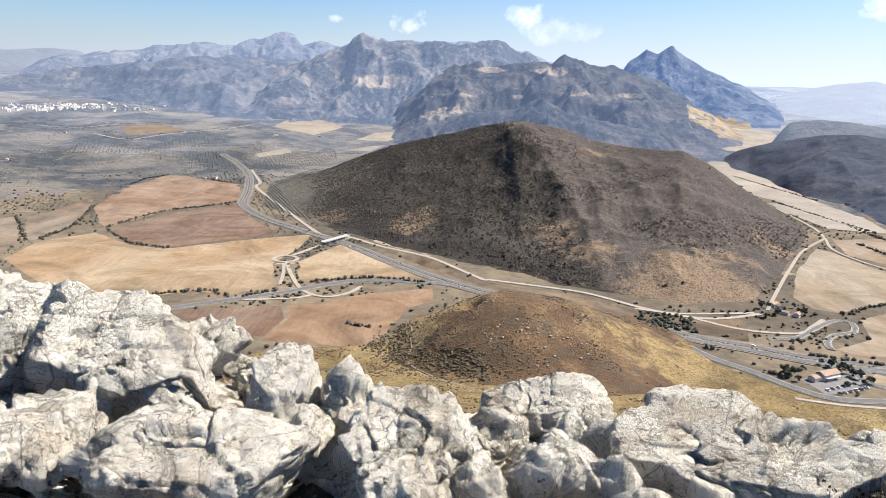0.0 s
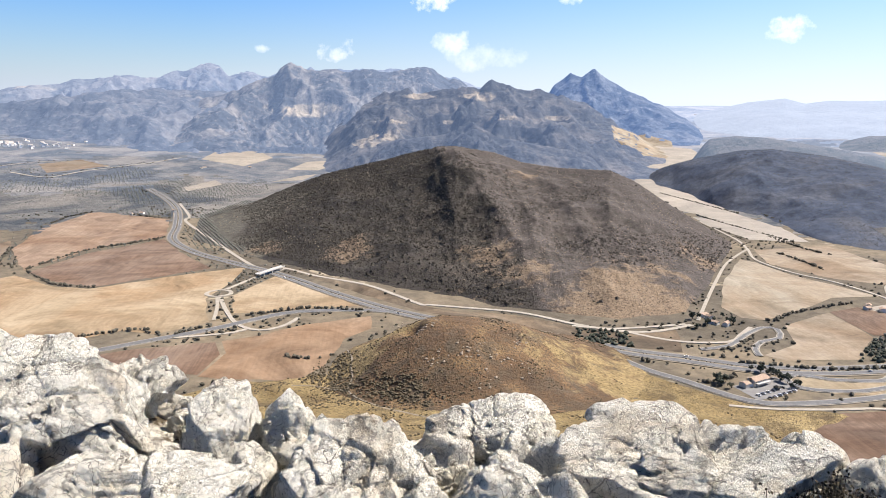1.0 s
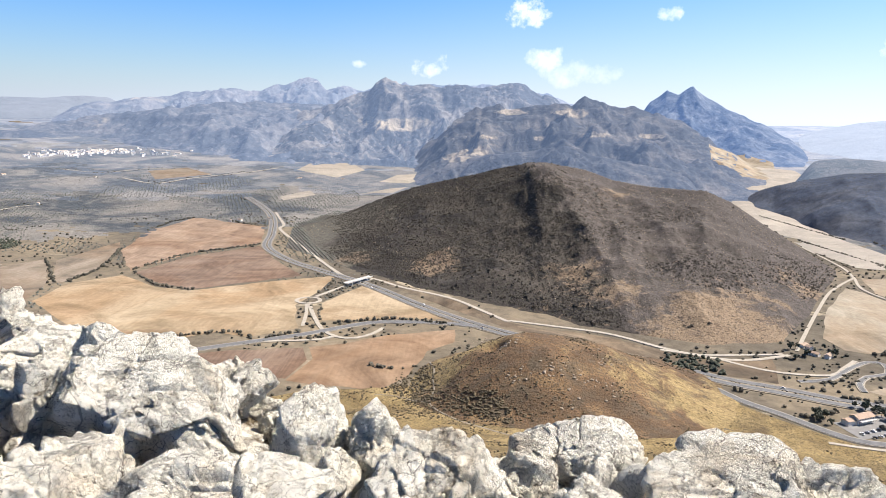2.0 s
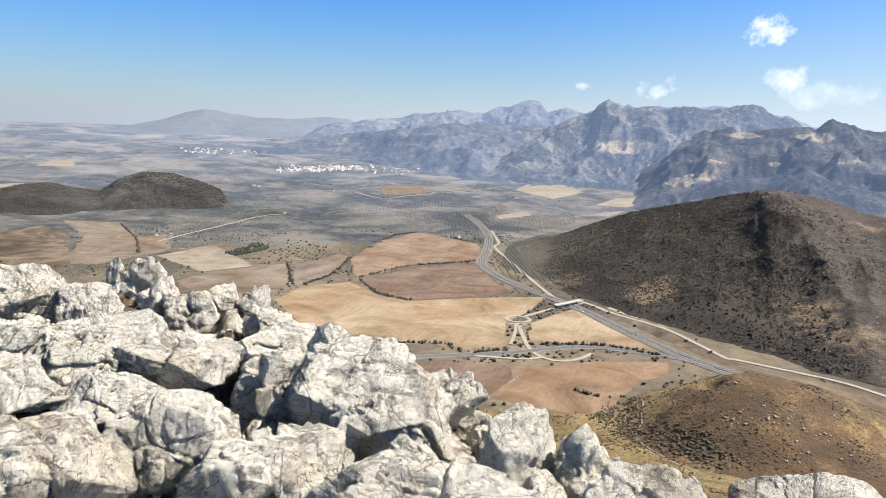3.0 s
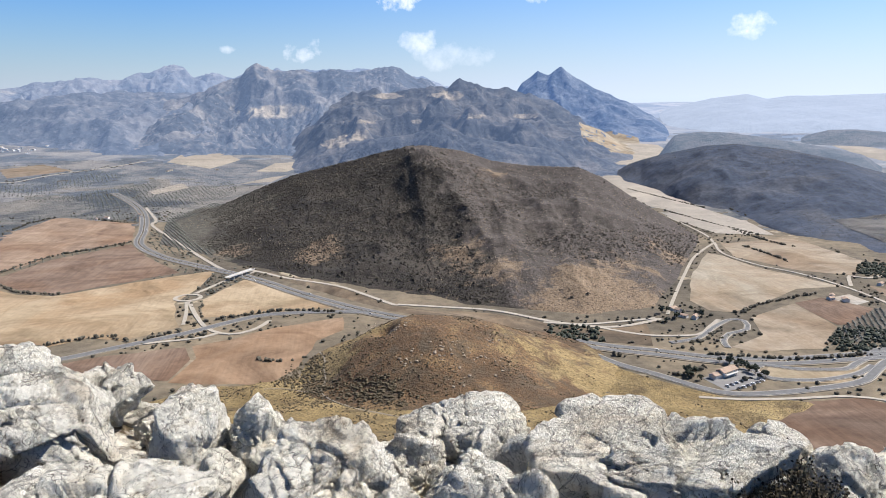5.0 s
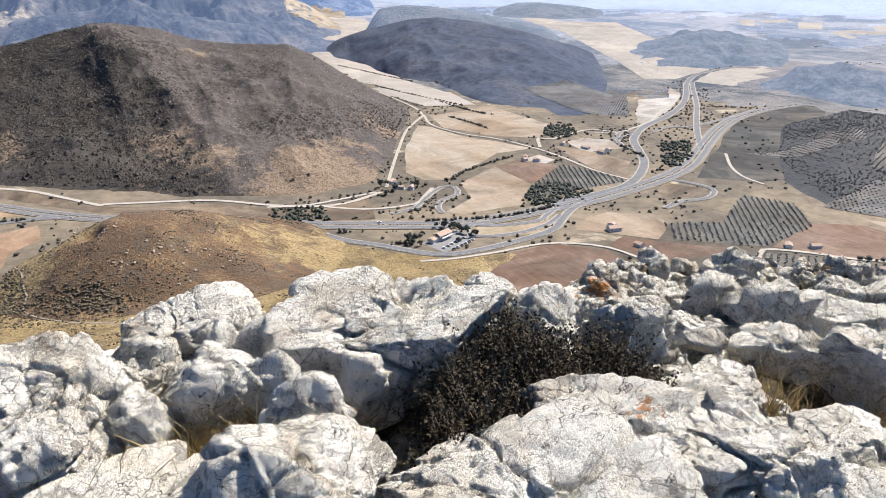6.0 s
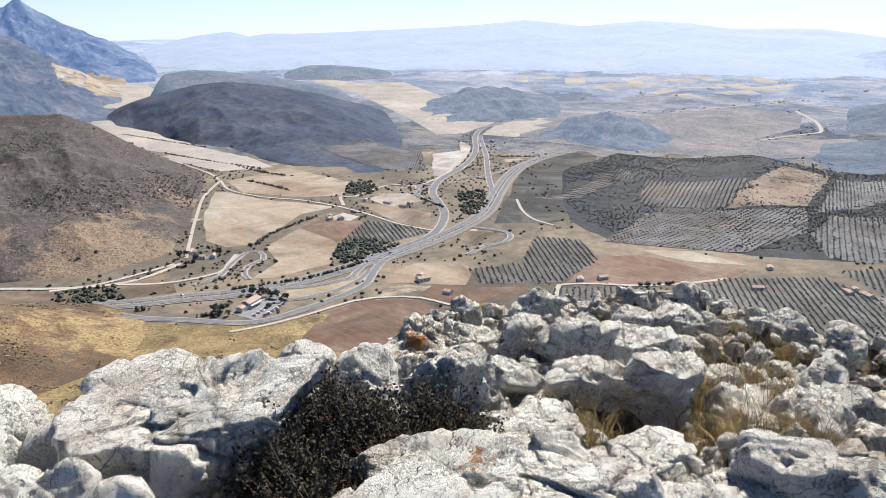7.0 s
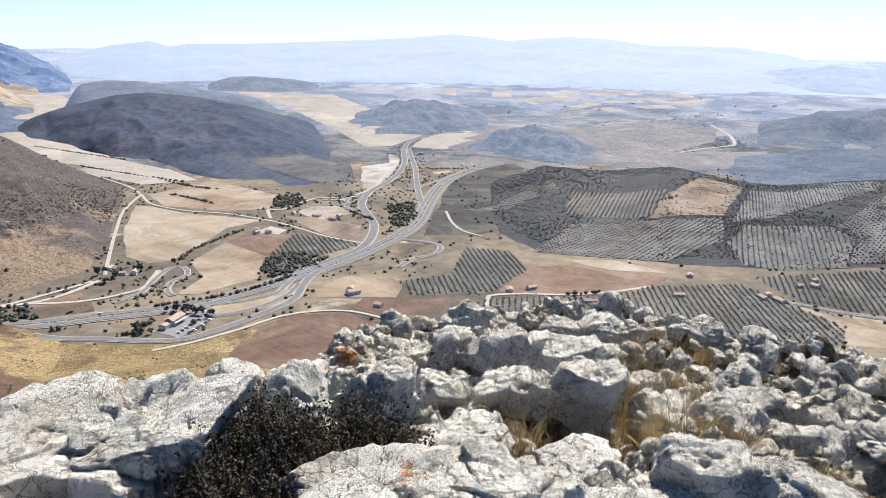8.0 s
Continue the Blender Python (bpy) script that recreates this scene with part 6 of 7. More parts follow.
# ---- plants of the summit ----
def leaves(points, size, rng, long=1.6):
    """Small folded leaves at points, any way up."""
    n = len(points)
    a = rng.normal(size=(n, 3))
    a /= np.linalg.norm(a, axis=1)[:, None]
    c = np.cross(a, rng.normal(size=(n, 3)))
    c /= np.linalg.norm(c, axis=1)[:, None]
    s = (size * rng.uniform(0.6, 1.3, n))[:, None]
    v = np.stack([points - a * s * long, points + c * s, points + a * s * long, points - c * s], 1).reshape(-1, 3)
    i = np.arange(n)[:, None] * 4
    return v, np.hstack([i, i + 1, i + 2, i + 3])


def sticks(starts, ends, thick):
    """Three-sided tapered sticks."""
    n = len(starts)
    d = ends - starts
    d = d / (np.linalg.norm(d, axis=1)[:, None] + 1e-9)
    u = np.cross(d, np.array([0.3, 0.5, 0.8]))
    u /= np.linalg.norm(u, axis=1)[:, None] + 1e-9
    w = np.cross(d, u)
    v = []
    for base, t in ((starts, thick), (ends, thick * 0.35)):
        for k in range(3):
            a = 2.094 * k
            v.append(base + (u * math.cos(a) + w * math.sin(a)) * t)
    v = np.stack(v, 1).reshape(-1, 3)
    i = np.arange(n)[:, None] * 6
    f = np.concatenate([np.hstack([i + k, i + (k + 1) % 3, i + 3 + (k + 1) % 3, i + 3 + k]) for k in range(3)])
    return v, f


def bush(x, y, z, lobes, count, seed, label):
    rng = np.random.RandomState(seed)
    top = new("bush")
    top.matrix_world = pose(x, y, z)
    pts, a, b = [], [], []
    for lx, ly, lz, lr, lh in lobes:
        n = int(count * lr * lr / sum(q[3] ** 2 for q in lobes))
        tips = rng.normal(size=(max(40, n // 45), 3))
        tips /= np.linalg.norm(tips, axis=1)[:, None]
        tips[:, 2] = np.abs(tips[:, 2])
        tips *= (rng.uniform(0.6, 1.0, len(tips)) * (1 + 0.15 * rng.normal(size=len(tips)).clip(-1, 1)))[:, None]
        tips = tips * np.array([lr, lr, lh]) + np.array([lx, ly, lz])
        root = np.array([lx, ly, lz - 0.05]) + rng.uniform(-0.25, 0.25, (len(tips), 3)) * np.array([lr, lr, 0.1])
        a.append(root)
        b.append(tips)
        for p0, p1 in zip(root, tips):
            t = rng.uniform(0.30, 1.03, 60)[:, None]
            pts.append(p0 + (p1 - p0) * t + rng.normal(size=(60, 3)) * 0.013)
    v, f = leaves(np.vstack(pts), 0.0044, rng)
    mesh_object("foliage", v, f, SPINY, top, False)
    v, f = sticks(np.vstack(a), np.vstack(b), 0.0035)
    mesh_object("stem", v, f, TWIG, top, False)
    return tagged(top, label, "bush")


bush(1.46, 1.96, -0.08, [(-0.14, 0.06, 0.0, 0.28, 0.38), (0.12, 0.0, 0.0, 0.28, 0.40), (0.36, -0.10, 0.0, 0.27, 0.40), (-0.22, -0.18, 0.0, 0.26, 0.36),
     (-0.36, -0.20, 0.0, 0.20, 0.28), (0.12, 0.20, 0.02, 0.26, 0.40), (0.14, -0.22, 0.0, 0.24, 0.34), (0.34, -0.26, 0.0, 0.24, 0.34), (0.0, -0.32, 0.0, 0.22, 0.30)], 200000, 3,
     "dense dark spiny bush growing in a hollow of the rocks")


def tuft_mesh(seed, n, tall):
    rng = np.random.RandomState(seed)
    root = np.column_stack([rng.normal(0, 0.035, n), rng.normal(0, 0.035, n), np.zeros(n)])
    lean = np.column_stack([rng.normal(0, 0.45, n), rng.normal(0, 0.45, n), rng.uniform(0.5, 1.0, n)]) * (tall * rng.uniform(0.4, 1, n))[:, None]
    midp = root + lean * 0.55 + np.column_stack([np.zeros(n), np.zeros(n), 0.1 * tall * np.ones(n)])
    v1, f1 = sticks(root, midp, 0.0022)
    v2, f2 = sticks(midp, root + lean, 0.0013)
    return np.vstack([v1, v2]), np.vstack([f1, f2 + len(v1)])


TUFTS = []
for k, (n, tall) in enumerate(((70, 0.20), (50, 0.28), (110, 0.14), (26, 0.36))):
    v, f = tuft_mesh(300 + k, n, tall)
    TUFTS.append(tagged(mesh_object("grass_tuft", v, f, STRAW, None, False), "dry straw-coloured grass tuft between the rocks", "grass", "grass tufts"))
rng = np.random.RandomState(33)
spots = [(0.42, 2.30, 0.30, 0.16, 34), (0.25, 2.15, 0.25, 0.12, 16), (3.0, 1.15, 0.14, 0.55, 26), (2.75, 1.65, 0.14, 0.3, 12), (3.9, 1.2, 0.45, 0.25, 16), (3.6, 2.1, 0.25, 0.25, 14), (4.4, 2.2, 0.5, 0.2, 12), (3.4, 1.5, 0.2, 0.3, 14),
         (-1.20, 2.55, 0.1, 0.12, 4), (4.6, 1.6, 0.5, 0.35, 12), (-1.9, 3.3, 0.3, 0.2, 6), (0.0, 2.2, 0.3, 0.2, 8), (3.2, 0.6, 0.4, 0.3, 12)]
count = 0
for cx, cy, sx, sy, n in spots:
    for _ in range(n):
        x, y = cx + rng.normal() * sx * 0.6, cy + rng.normal() * sy * 0.6
        z = float(outcrop_z(np.array([x]), np.array([y]))[0])
        m = pose(x, y, z - 0.01, rng.uniform(-12, 12), rng.uniform(-12, 12), rng.uniform(0, 360))
        s = rng.uniform(0.7, 1.2) * (0.9 if cx > 1.5 else 1.0)
        k = count % 4
        tuft = TUFTS[k] if count < 4 else copy_thing(TUFTS[k], m)
        tuft.matrix_basis = m @ Matrix.Diagonal((s, s, s, 1))
        count += 1

# pebbles and chips
rng = np.random.RandomState(51)
n = 2600
b, r = np.radians(rng.uniform(-55, 100, n)), rng.uniform(1.7, 5.5, n)
x, y = r * np.sin(b), r * np.cos(b)
bv, bf = ICO[1]
shape = bv[None] * (1 + rng.uniform(-0.35, 0.35, (n, len(bv))))[:, :, None] * (rng.uniform(0.006, 0.028, n)[:, None, None] * np.array([1, 0.85, 0.6]))
V = shape + np.stack([x, y, outcrop_z(x, y)], -1)[:, None]
F = (bf[None] + (np.arange(n) * len(bv))[:, None, None]).reshape(-1, 3)
tagged(mesh_object("stone_chips", V.reshape(-1, 3), F, LIMESTONE, None, False), "loose pale limestone chips", "stones", kind="stuff")


# ---- cover of the valley: hedges, woods, scrub ----
def inside_any(x, y, outlines):
    hit = np.zeros(len(x), bool)
    for o in outlines:
        one = np.zeros(len(x), bool)
        for (x0, y0), (x1, y1) in zip(o, o[1:] + o[:1]):
            one ^= ((y0 > y) != (y1 > y)) & (x < (x1 - x0) * (y - y0) / ((y1 - y0) or 1e-9) + x0)
        hit |= one
    return hit


ROAD_LINES = [(spline(p, 14.0), w) for _, _, w, p in ROADS]


def off_road(x, y, gap=3.0):
    ok = np.ones(len(x), bool)
    for line, w in ROAD_LINES:
        for k in range(0, len(line), 200):
            seg = line[k:k + 200]
            d = np.hypot(x[:, None] - seg[None, :, 0], y[:, None] - seg[None, :, 1]).min(1)
            ok &= d > w / 2 + gap
    return ok


def valley_land(x, y):
    return np.maximum(np.maximum(floor_z(x, y), slope_z(x, y)), knoll_z(x, y))


def all_land(x, y):
    z = floor_z(x, y)
    for spec in (DARK_HILL, BLUE_HILL, OLIVE_HILL, FOOTHILLS, MASSIF, MID_RANGE, PEAK, LEFT_HILL):
        z = np.maximum(z, ridge_z(x, y, **spec))
    return z


for k, (tone, outline) in enumerate(HILL_FIELDS):
    drape("field", outline, FIELD_MATS[tone], 1.2, FIELD_LABELS[tone] + " on the hill", 25.0, all_land)
    if tone in ("grovepale", "grovedim"):
        grove("olive_grove", outline, 6.4, 0.3 + 0.4 * k, 1.35 if tone == "grovepale" else 1.1, all_land, 160 + k)
for k, line in enumerate(HEDGES):
    hedge(line, 4.0, (1.2, 2.8), HEDGE_LEAF, "dark hedgerow along a field edge", 200 + k)
for k, outline in enumerate(WOODS):
    rng = np.random.RandomState(230 + k)
    o = np.array(outline, float)
    n = int(np.prod(o.max(0) - o.min(0)) / 26)
    x, y = rng.uniform(o[:, 0].min(), o[:, 0].max(), n), rng.uniform(o[:, 1].min(), o[:, 1].max(), n)
    ok = inside_any(x, y, [outline])
    x, y = x[ok][:2500], y[ok][:2500]
    stand("wood", np.stack([x, y], -1), floor_z(x, y), rng.uniform(1.3, 2.9, len(x)), PINE, "small dense dark wood", 1, 0.9, 240 + k, category="trees")
# median of the motorway and scrub along the roads
for k, (name, kind, width, points) in enumerate(ROADS):
    if width > 20:
        hedge(points, 3.6, (0.45, 0.9), SHRUB, "oleander bushes along the motorway median", 300, 0.4, drop=0.4)
rng = np.random.RandomState(310)
xs, ys = [], []
for line, w in ROAD_LINES:
    for _ in range(5):
        q = line + rng.normal(size=line.shape) * (w / 2 + 10)
        xs.append(q[:, 0])
        ys.append(q[:, 1])
x, y = np.concatenate(xs), np.concatenate(ys)
ok = off_road(x, y, 4.0) & ~inside_any(x, y, [o for t, o in FIELDS]) & (fbm(x / 60, y / 60, 2, 4) > -0.08)
x, y = x[ok], y[ok]
stand("roadside_scrub", np.stack([x, y], -1), floor_z(x, y), rng.uniform(0.8, 2.4, len(x)), HEDGE_LEAF, "low scrub along the roads", 1, 0.75, 311)
n = 9000
b, r = np.radians(rng.uniform(-52, 88, n)), np.sqrt(rng.uniform(560**2, 1700**2, n))
x, y = r * np.sin(b), r * np.cos(b)
ok = off_road(x, y, 4.0) & ~inside_any(x, y, [o for t, o in FIELDS if t not in ("scrub", "dusk", "straw")]) & (fbm(x / 140, y / 140, 3, 44) + rng.uniform(-0.10, 0.10, n) > 0.05) & (floor_z(x, y) > slope_z(x, y) - 1)
x, y = x[ok], y[ok]
stand("valley_scrub", np.stack([x, y], -1), floor_z(x, y), rng.uniform(0.9, 2.6, len(x)), HEDGE_LEAF, "scattered scrub and trees of the valley", 1, 0.8, 312)
# olive groves of the plain
gx, gy = np.meshgrid(np.arange(-1900, -150, 9.5), np.arange(850, 2500, 9.5))
x, y = gx.ravel() * 0.94 - gy.ravel() * 0.34 + 500 + rng.uniform(-2.6, 2.6, gx.size), gx.ravel() * 0.34 + gy.ravel() * 0.94 + 250 + rng.uniform(-2.6, 2.6, gx.size)
r, b = np.hypot(x, y), np.degrees(np.arctan2(x, y))
ok = (r > 900) & (r < 2350) & (b > -52) & (b < -8) & (fbm(x / 170, y / 170, 4, 81) + rng.uniform(-0.04, 0.04, len(x)) > 0.01) & ~inside_any(x, y, [o for t, o in FIELDS]) & ((ridge_z(x, y, **DARK_HILL) < floor_z(x, y) + 3) | (b < -8.8))
x, y = x[ok], y[ok]
pick = rng.permutation(len(x))[:13000]
x, y = x[pick], y[pick]
x, y = x[off_road(x, y, 4.0)], y[off_road(x, y, 4.0)]
stand("plain_olives", np.stack([x, y], -1), np.maximum(np.maximum(floor_z(x, y), ridge_z(x, y, **DARK_HILL)), ridge_z(x, y, **LEFT_HILL)), rng.uniform(1.2, 2.1, len(x)), OLIVE_LEAF, "olive trees in wide groves on the plain", 0, 0.8, 315, category="olive trees")
# scrub and outcrops on the knoll and the slope
n = 30000
b, r = np.radians(rng.uniform(-30, 34, n)), np.sqrt(rng.uniform(330**2, 760**2, n))
x, y = r * np.sin(b), r * np.cos(b)
z = valley_land(x, y)
ok = (z > floor_z(x, y) + 1.0) & (fbm(x / 26, y / 26, 3, 46) + rng.uniform(-0.12, 0.12, n) > 0.13 - 0.13 * np.exp(-(((x - 40) / 80) ** 2 + ((y - 570) / 60) ** 2)))
thick = np.exp(-(((x + 12) / 45) ** 2 + ((y - 560) / 45) ** 2)) + np.exp(-(((x - 55) / 45) ** 2 + ((y - 520) / 22) ** 2))
ok |= (thick * rng.uniform(0, 1, n) > 0.28) & (z > floor_z(x, y) + 0.5)
x, y, z = x[ok], y[ok], z[ok]
stand("slope_scrub", np.stack([x, y], -1), z - 0.1, rng.uniform(0.3, 1.0, len(x)), DRY_SHRUB, "low dark scrub on the brown knoll and slope", 1, 0.7, 313)
n = 170
spot = np.array([OUTCROPS[k % len(OUTCROPS)] for k in range(n)], float)
x, y = spot[:, 0] + rng.normal(0, 6, n), spot[:, 1] + rng.normal(0, 6, n)
stand("knoll_outcrop", np.stack([x, y], -1), valley_land(x, y) - 0.5, rng.uniform(0.4, 1.45, n) ** 1.5, LIMESTONE_FAR, "grey rocks breaking through the knoll", 1, 0.6, 314, category="rocks")
o = np.array(SCRUB_PATCH, float)
x, y = rng.uniform(o[:, 0].min(), o[:, 0].max(), 5000), rng.uniform(o[:, 1].min(), o[:, 1].max(), 5000)
ok = inside_any(x, y, [SCRUB_PATCH]) & (fbm(x / 12, y / 12, 3, 47) + rng.uniform(-0.25, 0.25, len(x)) > -0.14)
x, y = x[ok][:2400] + rng.normal(0, 5, ok.sum())[:2400], y[ok][:2400] + rng.normal(0, 5, ok.sum())[:2400]
stand("scrub_patch", np.stack([x, y], -1), valley_land(x, y) - 0.1, rng.uniform(0.5, 1.5, len(x)), DRY_SHRUB, "dense dark scrub beside the footpath", 1, 0.7, 316)
line = spline(TRAIL, 8.0)
branch = new("road_trail_branch")
strip("roadway", spline(TRAIL_BRANCH, 8.0), -0.7, 0.7, VERGE, 0.35, branch, valley_land, 0.8)
tagged(branch, "faint pale footpath joining the trail", "path", kind="structure")
trail = new("road_trail")
strip("roadway", line, -1.0, 1.0, VERGE, 0.15, trail, valley_land, 0.8)
tagged(trail, "narrow pale footpath over the slope", "path", kind="structure")


# ---- buildings ----
def box(bm, x0, y0, z0, x1, y1, z1, bevel=0.0):
    r = bmesh.ops.create_cube(bm, size=1.0)
    for v in r["verts"]:
        v.co = Vector((x0 + (v.co.x + 0.5) * (x1 - x0), y0 + (v.co.y + 0.5) * (y1 - y0), z0 + (v.co.z + 0.5) * (z1 - z0)))
    if bevel:
        bmesh.ops.bevel(bm, geom=[e for e in bm.edges if e.verts[0] in r["verts"]], offset=bevel, segments=1, affect="EDGES")
    return bm


def gable(bm, x0, y0, x1, y1, z0, rise, over=0.5):
    """A pitched roof with eaves and thickness."""
    xs = (x0 - over, x1 + over)
    ym = (y0 + y1) / 2
    prof = [(y0 - over, z0 - 0.15), (ym, z0 + rise), (y1 + over, z0 - 0.15), (y1 + over, z0 - 0.45), (ym, z0 + rise - 0.3), (y0 - over, z0 - 0.45)]
    a, b = [bm.verts.new((xs[0], y, z)) for y, z in prof], [bm.verts.new((xs[1], y, z)) for y, z in prof]
    for k in range(6):
        bm.faces.new((a[k], b[k], b[(k + 1) % 6], a[(k + 1) % 6]))
    for s in (a, b):
        bm.faces.new((s[0], s[1], s[4], s[5]))
        bm.faces.new((s[1], s[2], s[3], s[4]))
    bmesh.ops.recalc_face_normals(bm, faces=bm.faces[:])
    return bm


def house(w, d, h, label, rise=1.8, storeys=1, group="farmhouses", wall=WHITEWASH, tiles=ROOF_TILE):
    top = new("house")
    bm = box(bmesh.new(), -w / 2, -d / 2, -1.5, w / 2, d / 2, h)
    for s in (-1, 1):
        v = [bm.verts.new((s * w / 2, -d / 2, h)), bm.verts.new((s * w / 2, d / 2, h)), bm.verts.new((s * w / 2, 0, h + rise - 0.3))]
        bm.faces.new(v)
    part("wall", bm, wall, top)
    part("roof", gable(bmesh.new(), -w / 2, -d / 2, w / 2, d / 2, h, rise), tiles, top, "low clay-tiled roof")
    for side in (-1, 1):
        for s in range(storeys):
            for k in range(max(2, int(w / 4))):
                cx = -w / 2 + w * (k + 0.5) / max(2, int(w / 4))
                z = 1.0 + s * 2.9
                if side < 0 and s == 0 and k == 1:
                    part("door", box(bmesh.new(), cx - 0.6, -d / 2 - 0.06, -0.2, cx + 0.6, -d / 2 + 0.1, 2.1), DARK_GLASS, top, "dark door")
                    continue
                part("window", box(bmesh.new(), cx - 0.55, side * d / 2 - 0.06, z, cx + 0.55, side * d / 2 + 0.06, z + 1.3), DARK_GLASS, top)
    return tagged(top, label, "house", group)


def at(x, y, lift=0.6):
    return float(floor_z(np.array([x]), np.array([y]))[0]) + lift


base_house = house(13, 8, 3.4, "small whitewashed farmhouse with a clay roof", 1.7, 1)
tall_house = house(11, 8, 6.0, "two-storey whitewashed village house", 1.6, 2, "village houses", plain_mat("limewash", (0.84, 0.83, 0.81), 0.85, 0.3, 0.1), plain_mat("pale_tiles", (0.62, 0.55, 0.48), 0.9, 0.6, 0.3))
rng = np.random.RandomState(77)
first = True
for k, (x, y) in enumerate(HOUSES_EAST + HOUSES_NORTH + FARM + DEPOT[:3] + FAR_HOUSES):
    for j in range(2 if k % 3 == 0 else 1):
        px, py = x + (rng.uniform(-26, 26) if j else 0), y + (rng.uniform(-22, 22) if j else 0)
        m = pose(px, py, at(px, py), 0, 0, rng.uniform(0, 180))
        if first:
            base_house.matrix_basis, first = m, False
        else:
            s = rng.uniform(0.5, 0.95)
            copy_thing(base_house, m).matrix_basis = m @ Matrix.Diagonal((s, rng.uniform(0.6, 0.9), rng.uniform(0.7, 0.95), 1))
first = True
for k in range(190):
    if k < 160:
        u = rng.uniform(0, 1)
        (x0, y0), (x1, y1) = VILLAGE[0], VILLAGE[2]
        x, y = x0 + (x1 - x0) * u + rng.normal() * 26, y0 + (y1 - y0) * u + rng.normal() * 60
        if k > 140:
            x, y = VILLAGE[4][0] + rng.normal() * 60, VILLAGE[4][1] + rng.normal() * 60
    else:
        x, y = MORE_VILLAGE[k % 3][0] + rng.normal() * 50, MORE_VILLAGE[k % 3][1] + rng.normal() * 60
    m = pose(x, y, at(x, y, 1.5), 0, 0, rng.uniform(0, 180))
    if first:
        tall_house.matrix_basis, first = m, False
    else:
        copy_thing(tall_house, m).matrix_basis = m @ Matrix.Diagonal((rng.uniform(0.6, 1.3), rng.uniform(0.6, 1.1), rng.uniform(0.55, 0.9), 1))


def car(paint, label):
    top = new("car")
    bm = box(bmesh.new(), -2.1, -0.87, 0.32, 2.1, 0.87, 0.88, 0.12)
    part("body", bm, paint, top)
    bm = box(bmesh.new(), -1.3, -0.78, 0.88, 0.9, 0.78, 1.42)
    for v in bm.verts:
        if v.co.z > 1.2:
            v.co.x *= 0.72
            v.co.y *= 0.86
    part("cabin", bm, DARK_GLASS, top, "dark glazed cabin")
    part("roof", box(bmesh.new(), -0.95, -0.66, 1.42, 0.62, 0.66, 1.47, 0.02), paint, top)
    for x in (-1.3, 1.3):
        for y in (-0.8, 0.8):
            bm = bmesh.new()
            bmesh.ops.create_cone(bm, cap_ends=True, segments=14, radius1=0.32, radius2=0.32, depth=0.2, matrix=pose(x, y, 0.32, 90))
            part("wheel", bm, RUBBER, top)
    return tagged(top, label, "car", "cars")


CARS = [car(plain_mat("car_white", (0.75, 0.75, 0.74), 0.35, 1, 0.05), "white car"), car(plain_mat("car_dark", (0.06, 0.065, 0.07), 0.3, 1, 0.05), "dark grey car"), car(plain_mat("car_silver", (0.45, 0.46, 0.48), 0.3, 1, 0.05, 0.3), "silver car")]
for c, what in zip(CARS, ("white", "dark grey", "silver")):
    tagged(c, what + " saloon car standing on the asphalt")
rx, ry = RESTAURANT[0]
turn = 25.0
spots = [pose(rx, ry, at(rx, ry, 0.75), 0, 0, turn) @ pose(-22 + 3.2 * k, -17 - (k % 2) * 9, 0, 0, 0, 90) for k in range(12)]
high = spline(ROADS[0][3], 12.0)
d = np.gradient(high, axis=0)
for k, i in enumerate((40, 62, 71, 80, 88, 97, 104, 112, 121, 133, 140)):
    if i < len(high):
        side = 6.0 if k % 2 else -6.0
        dx, dy = d[i] / np.linalg.norm(d[i])
        x, y = high[i][0] + dy * side, high[i][1] - dx * side
        spots.append(pose(x, y, at(high[i][0], high[i][1], 0.95), 0, 0, math.degrees(math.atan2(dy, dx))))
for k, m in enumerate(spots):
    if k < 3:
        CARS[k].matrix_basis = m
    else:
        copy_thing(CARS[(k * 5 + k // 4) % 3], m)

# roadside restaurant with its paved yard
drape("yard", [(rx + u * math.cos(radians(turn)) - v * math.sin(radians(turn)), ry + u * math.sin(radians(turn)) + v * math.cos(radians(turn))) for u, v in ((-30, -24), (26, -24), (28, 4), (-24, 7))],
      plain_mat("pale_paving", (0.21, 0.205, 0.20), 0.9, 0.2, 0.2), 0.7, "pale paved car park of the restaurant", 20.0)
inn = new("restaurant")
part("wall", box(bmesh.new(), -12, -5, -1.5, 12, 6, 5.6), WHITEWASH, inn)
part("roof", gable(bmesh.new(), -12, -5, 12, 6, 5.6, 2.4, 0.8), ROOF_TILE, inn, "clay-tiled pitched roof")
part("wing", box(bmesh.new(), -24, -3, -1.5, -12.05, 6, 3.6), WHITEWASH, inn)
part("wing_roof", gable(bmesh.new(), -24, -3, -12.4, 6, 3.6, 1.6, 0.5), ROOF_TILE, inn)
part("porch", box(bmesh.new(), -11, -8.5, 2.9, 11, -5.05, 3.15), CONCRETE, inn)
for k in range(6):
    x = -10.5 + 4.2 * k
    part("post", box(bmesh.new(), x - 0.15, -8.3, -1, x + 0.15, -8.0, 2.9), CONCRETE, inn)
for s in (0, 1):
    for k in range(6):
        x = -10 + 4 * k
        part("window", box(bmesh.new(), x - 0.6, -5.06, 0.9 + 2.7 * s, x + 0.6, -4.9, 2.3 + 2.6 * s), DARK_GLASS, inn)
inn.matrix_world = pose(rx, ry, at(rx, ry, 1.2), 0, 0, turn) @ Matrix.Diagonal((0.78, 0.78, 0.82, 1))
tagged(inn, "white roadside restaurant with a clay roof and porch", "restaurant")


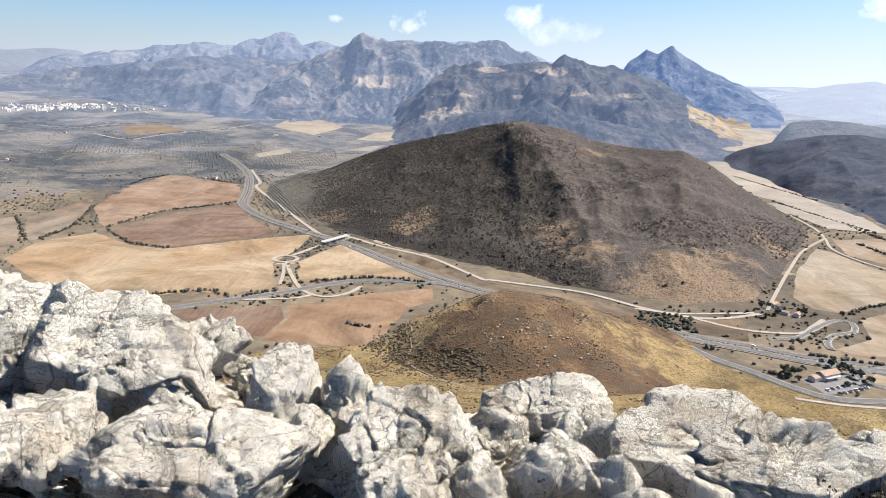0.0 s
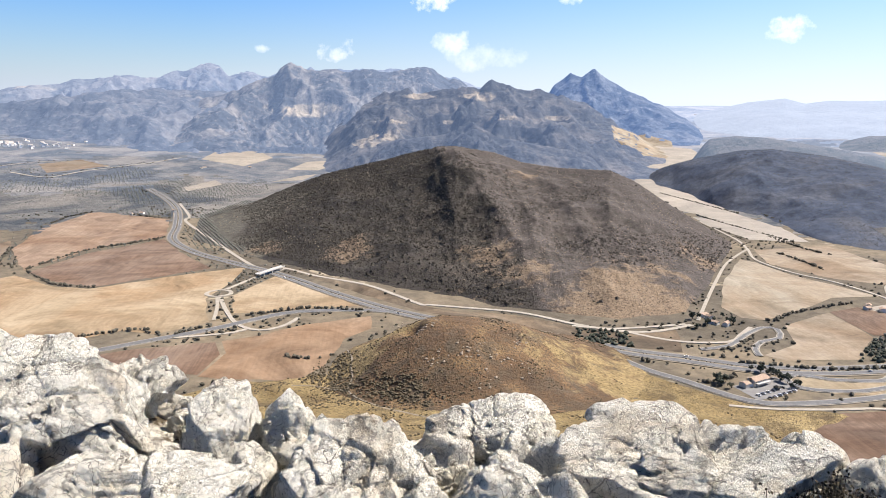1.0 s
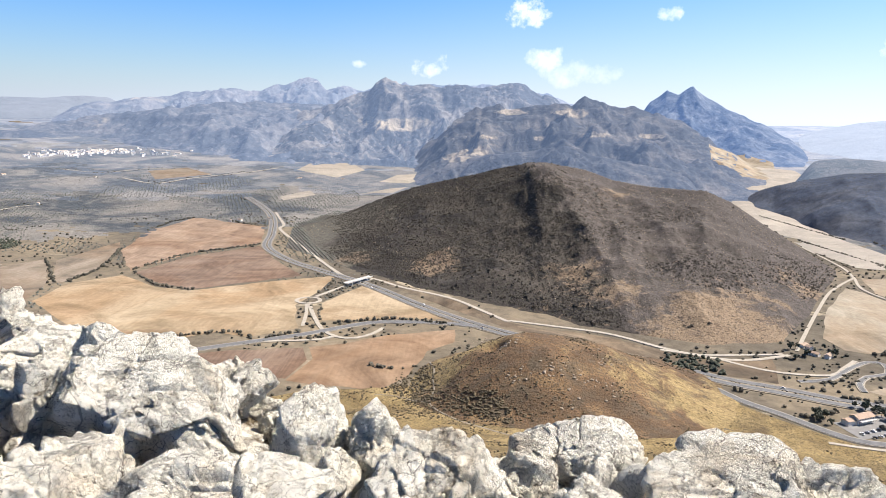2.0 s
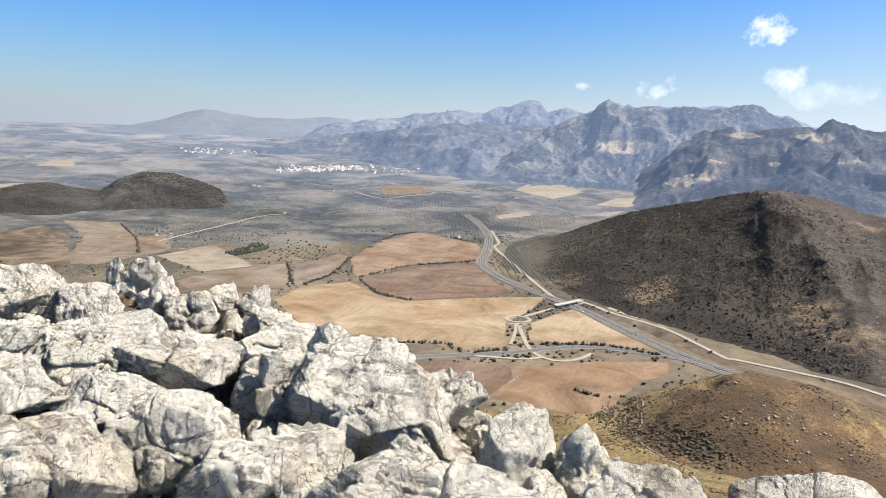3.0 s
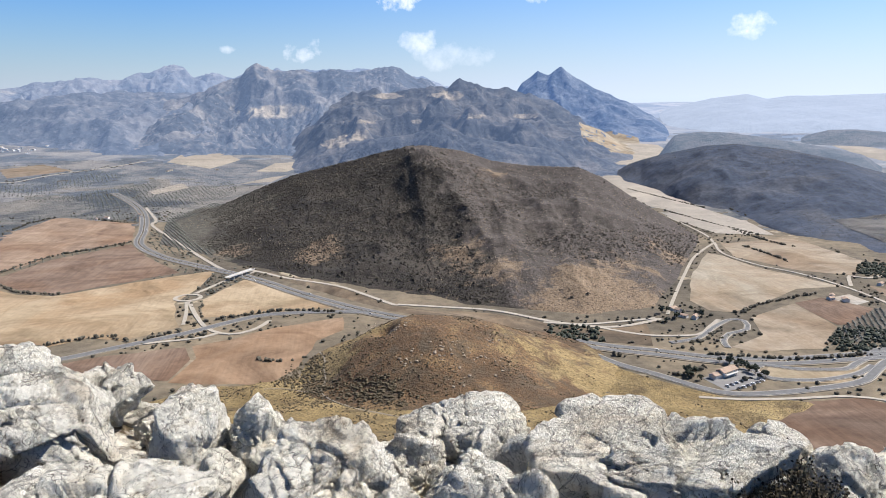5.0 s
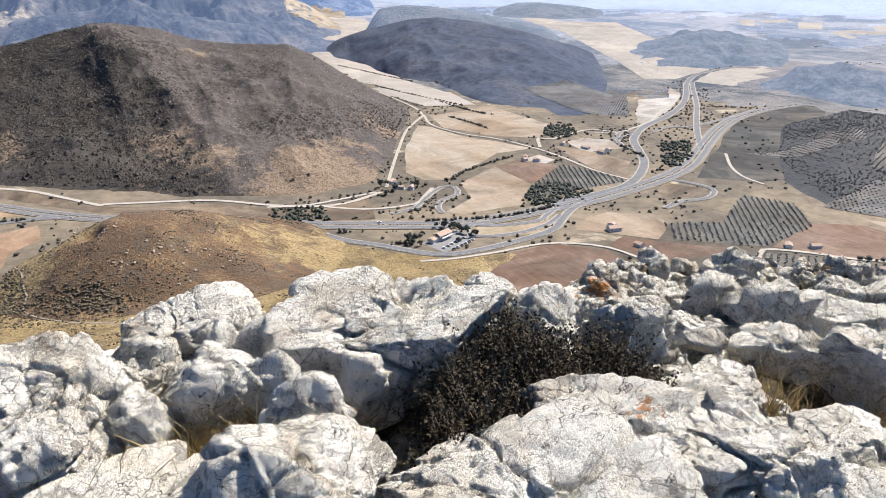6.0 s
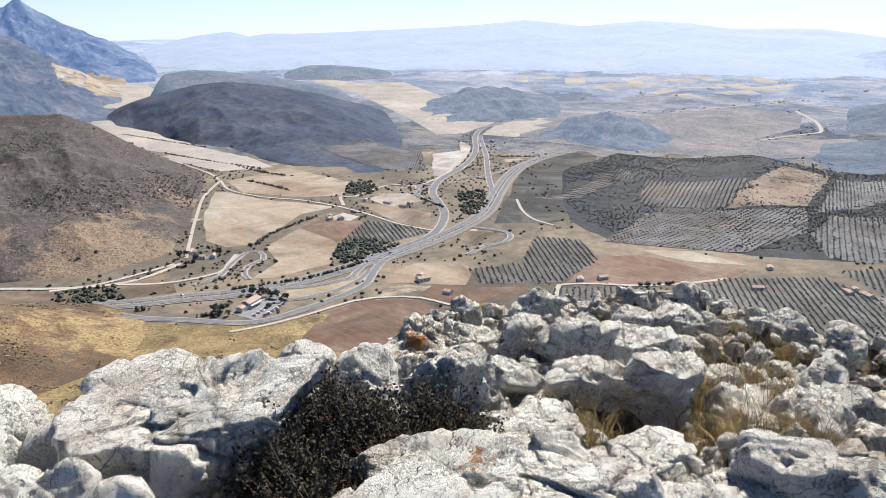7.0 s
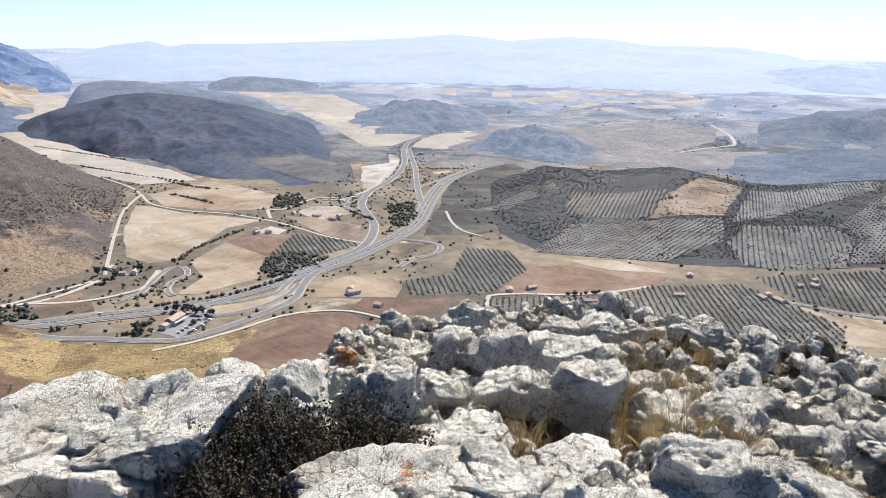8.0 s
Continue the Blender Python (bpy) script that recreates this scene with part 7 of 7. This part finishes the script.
def tree(x, y, z, tall, seed, label, mat=None):
    """Trunk, limbs and a crown of many leafy clumps."""
    rng = np.random.RandomState(seed)
    top = new("tree")
    top.matrix_world = pose(x, y, z)
    a, b, t = [[0, 0, -0.5]], [[0.1, 0, tall * 0.45]], [tall * 0.035]
    for _ in range(7):
        a.append([0.05, 0, tall * rng.uniform(0.25, 0.45)])
        b.append([rng.normal() * tall * 0.2, rng.normal() * tall * 0.2, tall * rng.uniform(0.55, 0.85)])
        t.append(tall * 0.015)
    v, f = sticks(np.array(a), np.array(b), np.array(t)[:, None])
    mesh_object("trunk", v, f, TWIG, top, False)
    n = 46
    c = rng.normal(size=(n, 3)) * np.array([0.17, 0.17, 0.14]) * tall + np.array([0, 0, tall * 0.68])
    bv, bf = ICO[2]
    V = bv[None] * (1 + rng.uniform(-0.4, 0.4, (n, len(bv))))[:, :, None] * (rng.uniform(0.06, 0.12, n) * tall)[:, None, None] + c[:, None]
    F = (bf[None] + (np.arange(n) * len(bv))[:, None, None]).reshape(-1, 3)
    mesh_object("crown", V.reshape(-1, 3), F, mat or PINE, top, False)
    return tagged(top, label, "tree", "roadside trees")


rng = np.random.RandomState(91)
for k in range(26):
    a = rng.uniform(0, 360)
    if k < 12:
        x, y = rx + (26 + rng.uniform(-4, 10)) * math.cos(radians(turn + (k - 6) * 9)), ry + (26 + rng.uniform(-4, 10)) * math.sin(radians(turn + (k - 6) * 9))
    elif k < 18:
        x, y = rx - 28 + rng.uniform(-10, 4), ry - 6 + rng.uniform(-6, 14)
    else:
        x, y = FARM[0][0] + rng.uniform(-30, 30), FARM[0][1] + rng.uniform(-22, 22)
    tree(x, y, at(x, y, 0.5), rng.uniform(5, 9), 900 + k, "dark leafy tree beside the buildings")

# bridge over the motorway and the roundabout beside it
(ax, ay), (bx, by) = BRIDGE_ENDS
length = math.hypot(bx - ax, by - ay)
bridge = new("bridge")
part("deck", box(bmesh.new(), -length / 2, -3.3, -0.7, length / 2, 3.3, 0), CONCRETE, bridge)
for s in (-1, 1):
    part("parapet", box(bmesh.new(), -length / 2, s * 3.3 - 0.15, 0.02, length / 2, s * 3.3 + 0.15, 1.0), CONCRETE, bridge)
for k in (-0.3, 0.0, 0.3):
    part("pier", box(bmesh.new(), length * k - 0.5, -3, -8, length * k + 0.5, 3, -0.7), CONCRETE, bridge)
bridge.matrix_world = pose((ax + bx) / 2, (ay + by) / 2, at((ax + bx) / 2, (ay + by) / 2, 5.0), 0, 0, math.degrees(math.atan2(by - ay, bx - ax)))
tagged(bridge, "pale concrete bridge over the motorway", "bridge")
cx, cy = ROUNDABOUT[0]
loop = [(cx + 15 * math.cos(a), cy + 15 * math.sin(a)) for a in np.linspace(0, 2 * math.pi, 25)]
ring_road = new("road_roundabout")
strip("roadway", np.array(loop), -2.5, 2.5, GRAVEL, 0.8, ring_road)
tagged(ring_road, "pale gravel roundabout", "road", kind="structure")
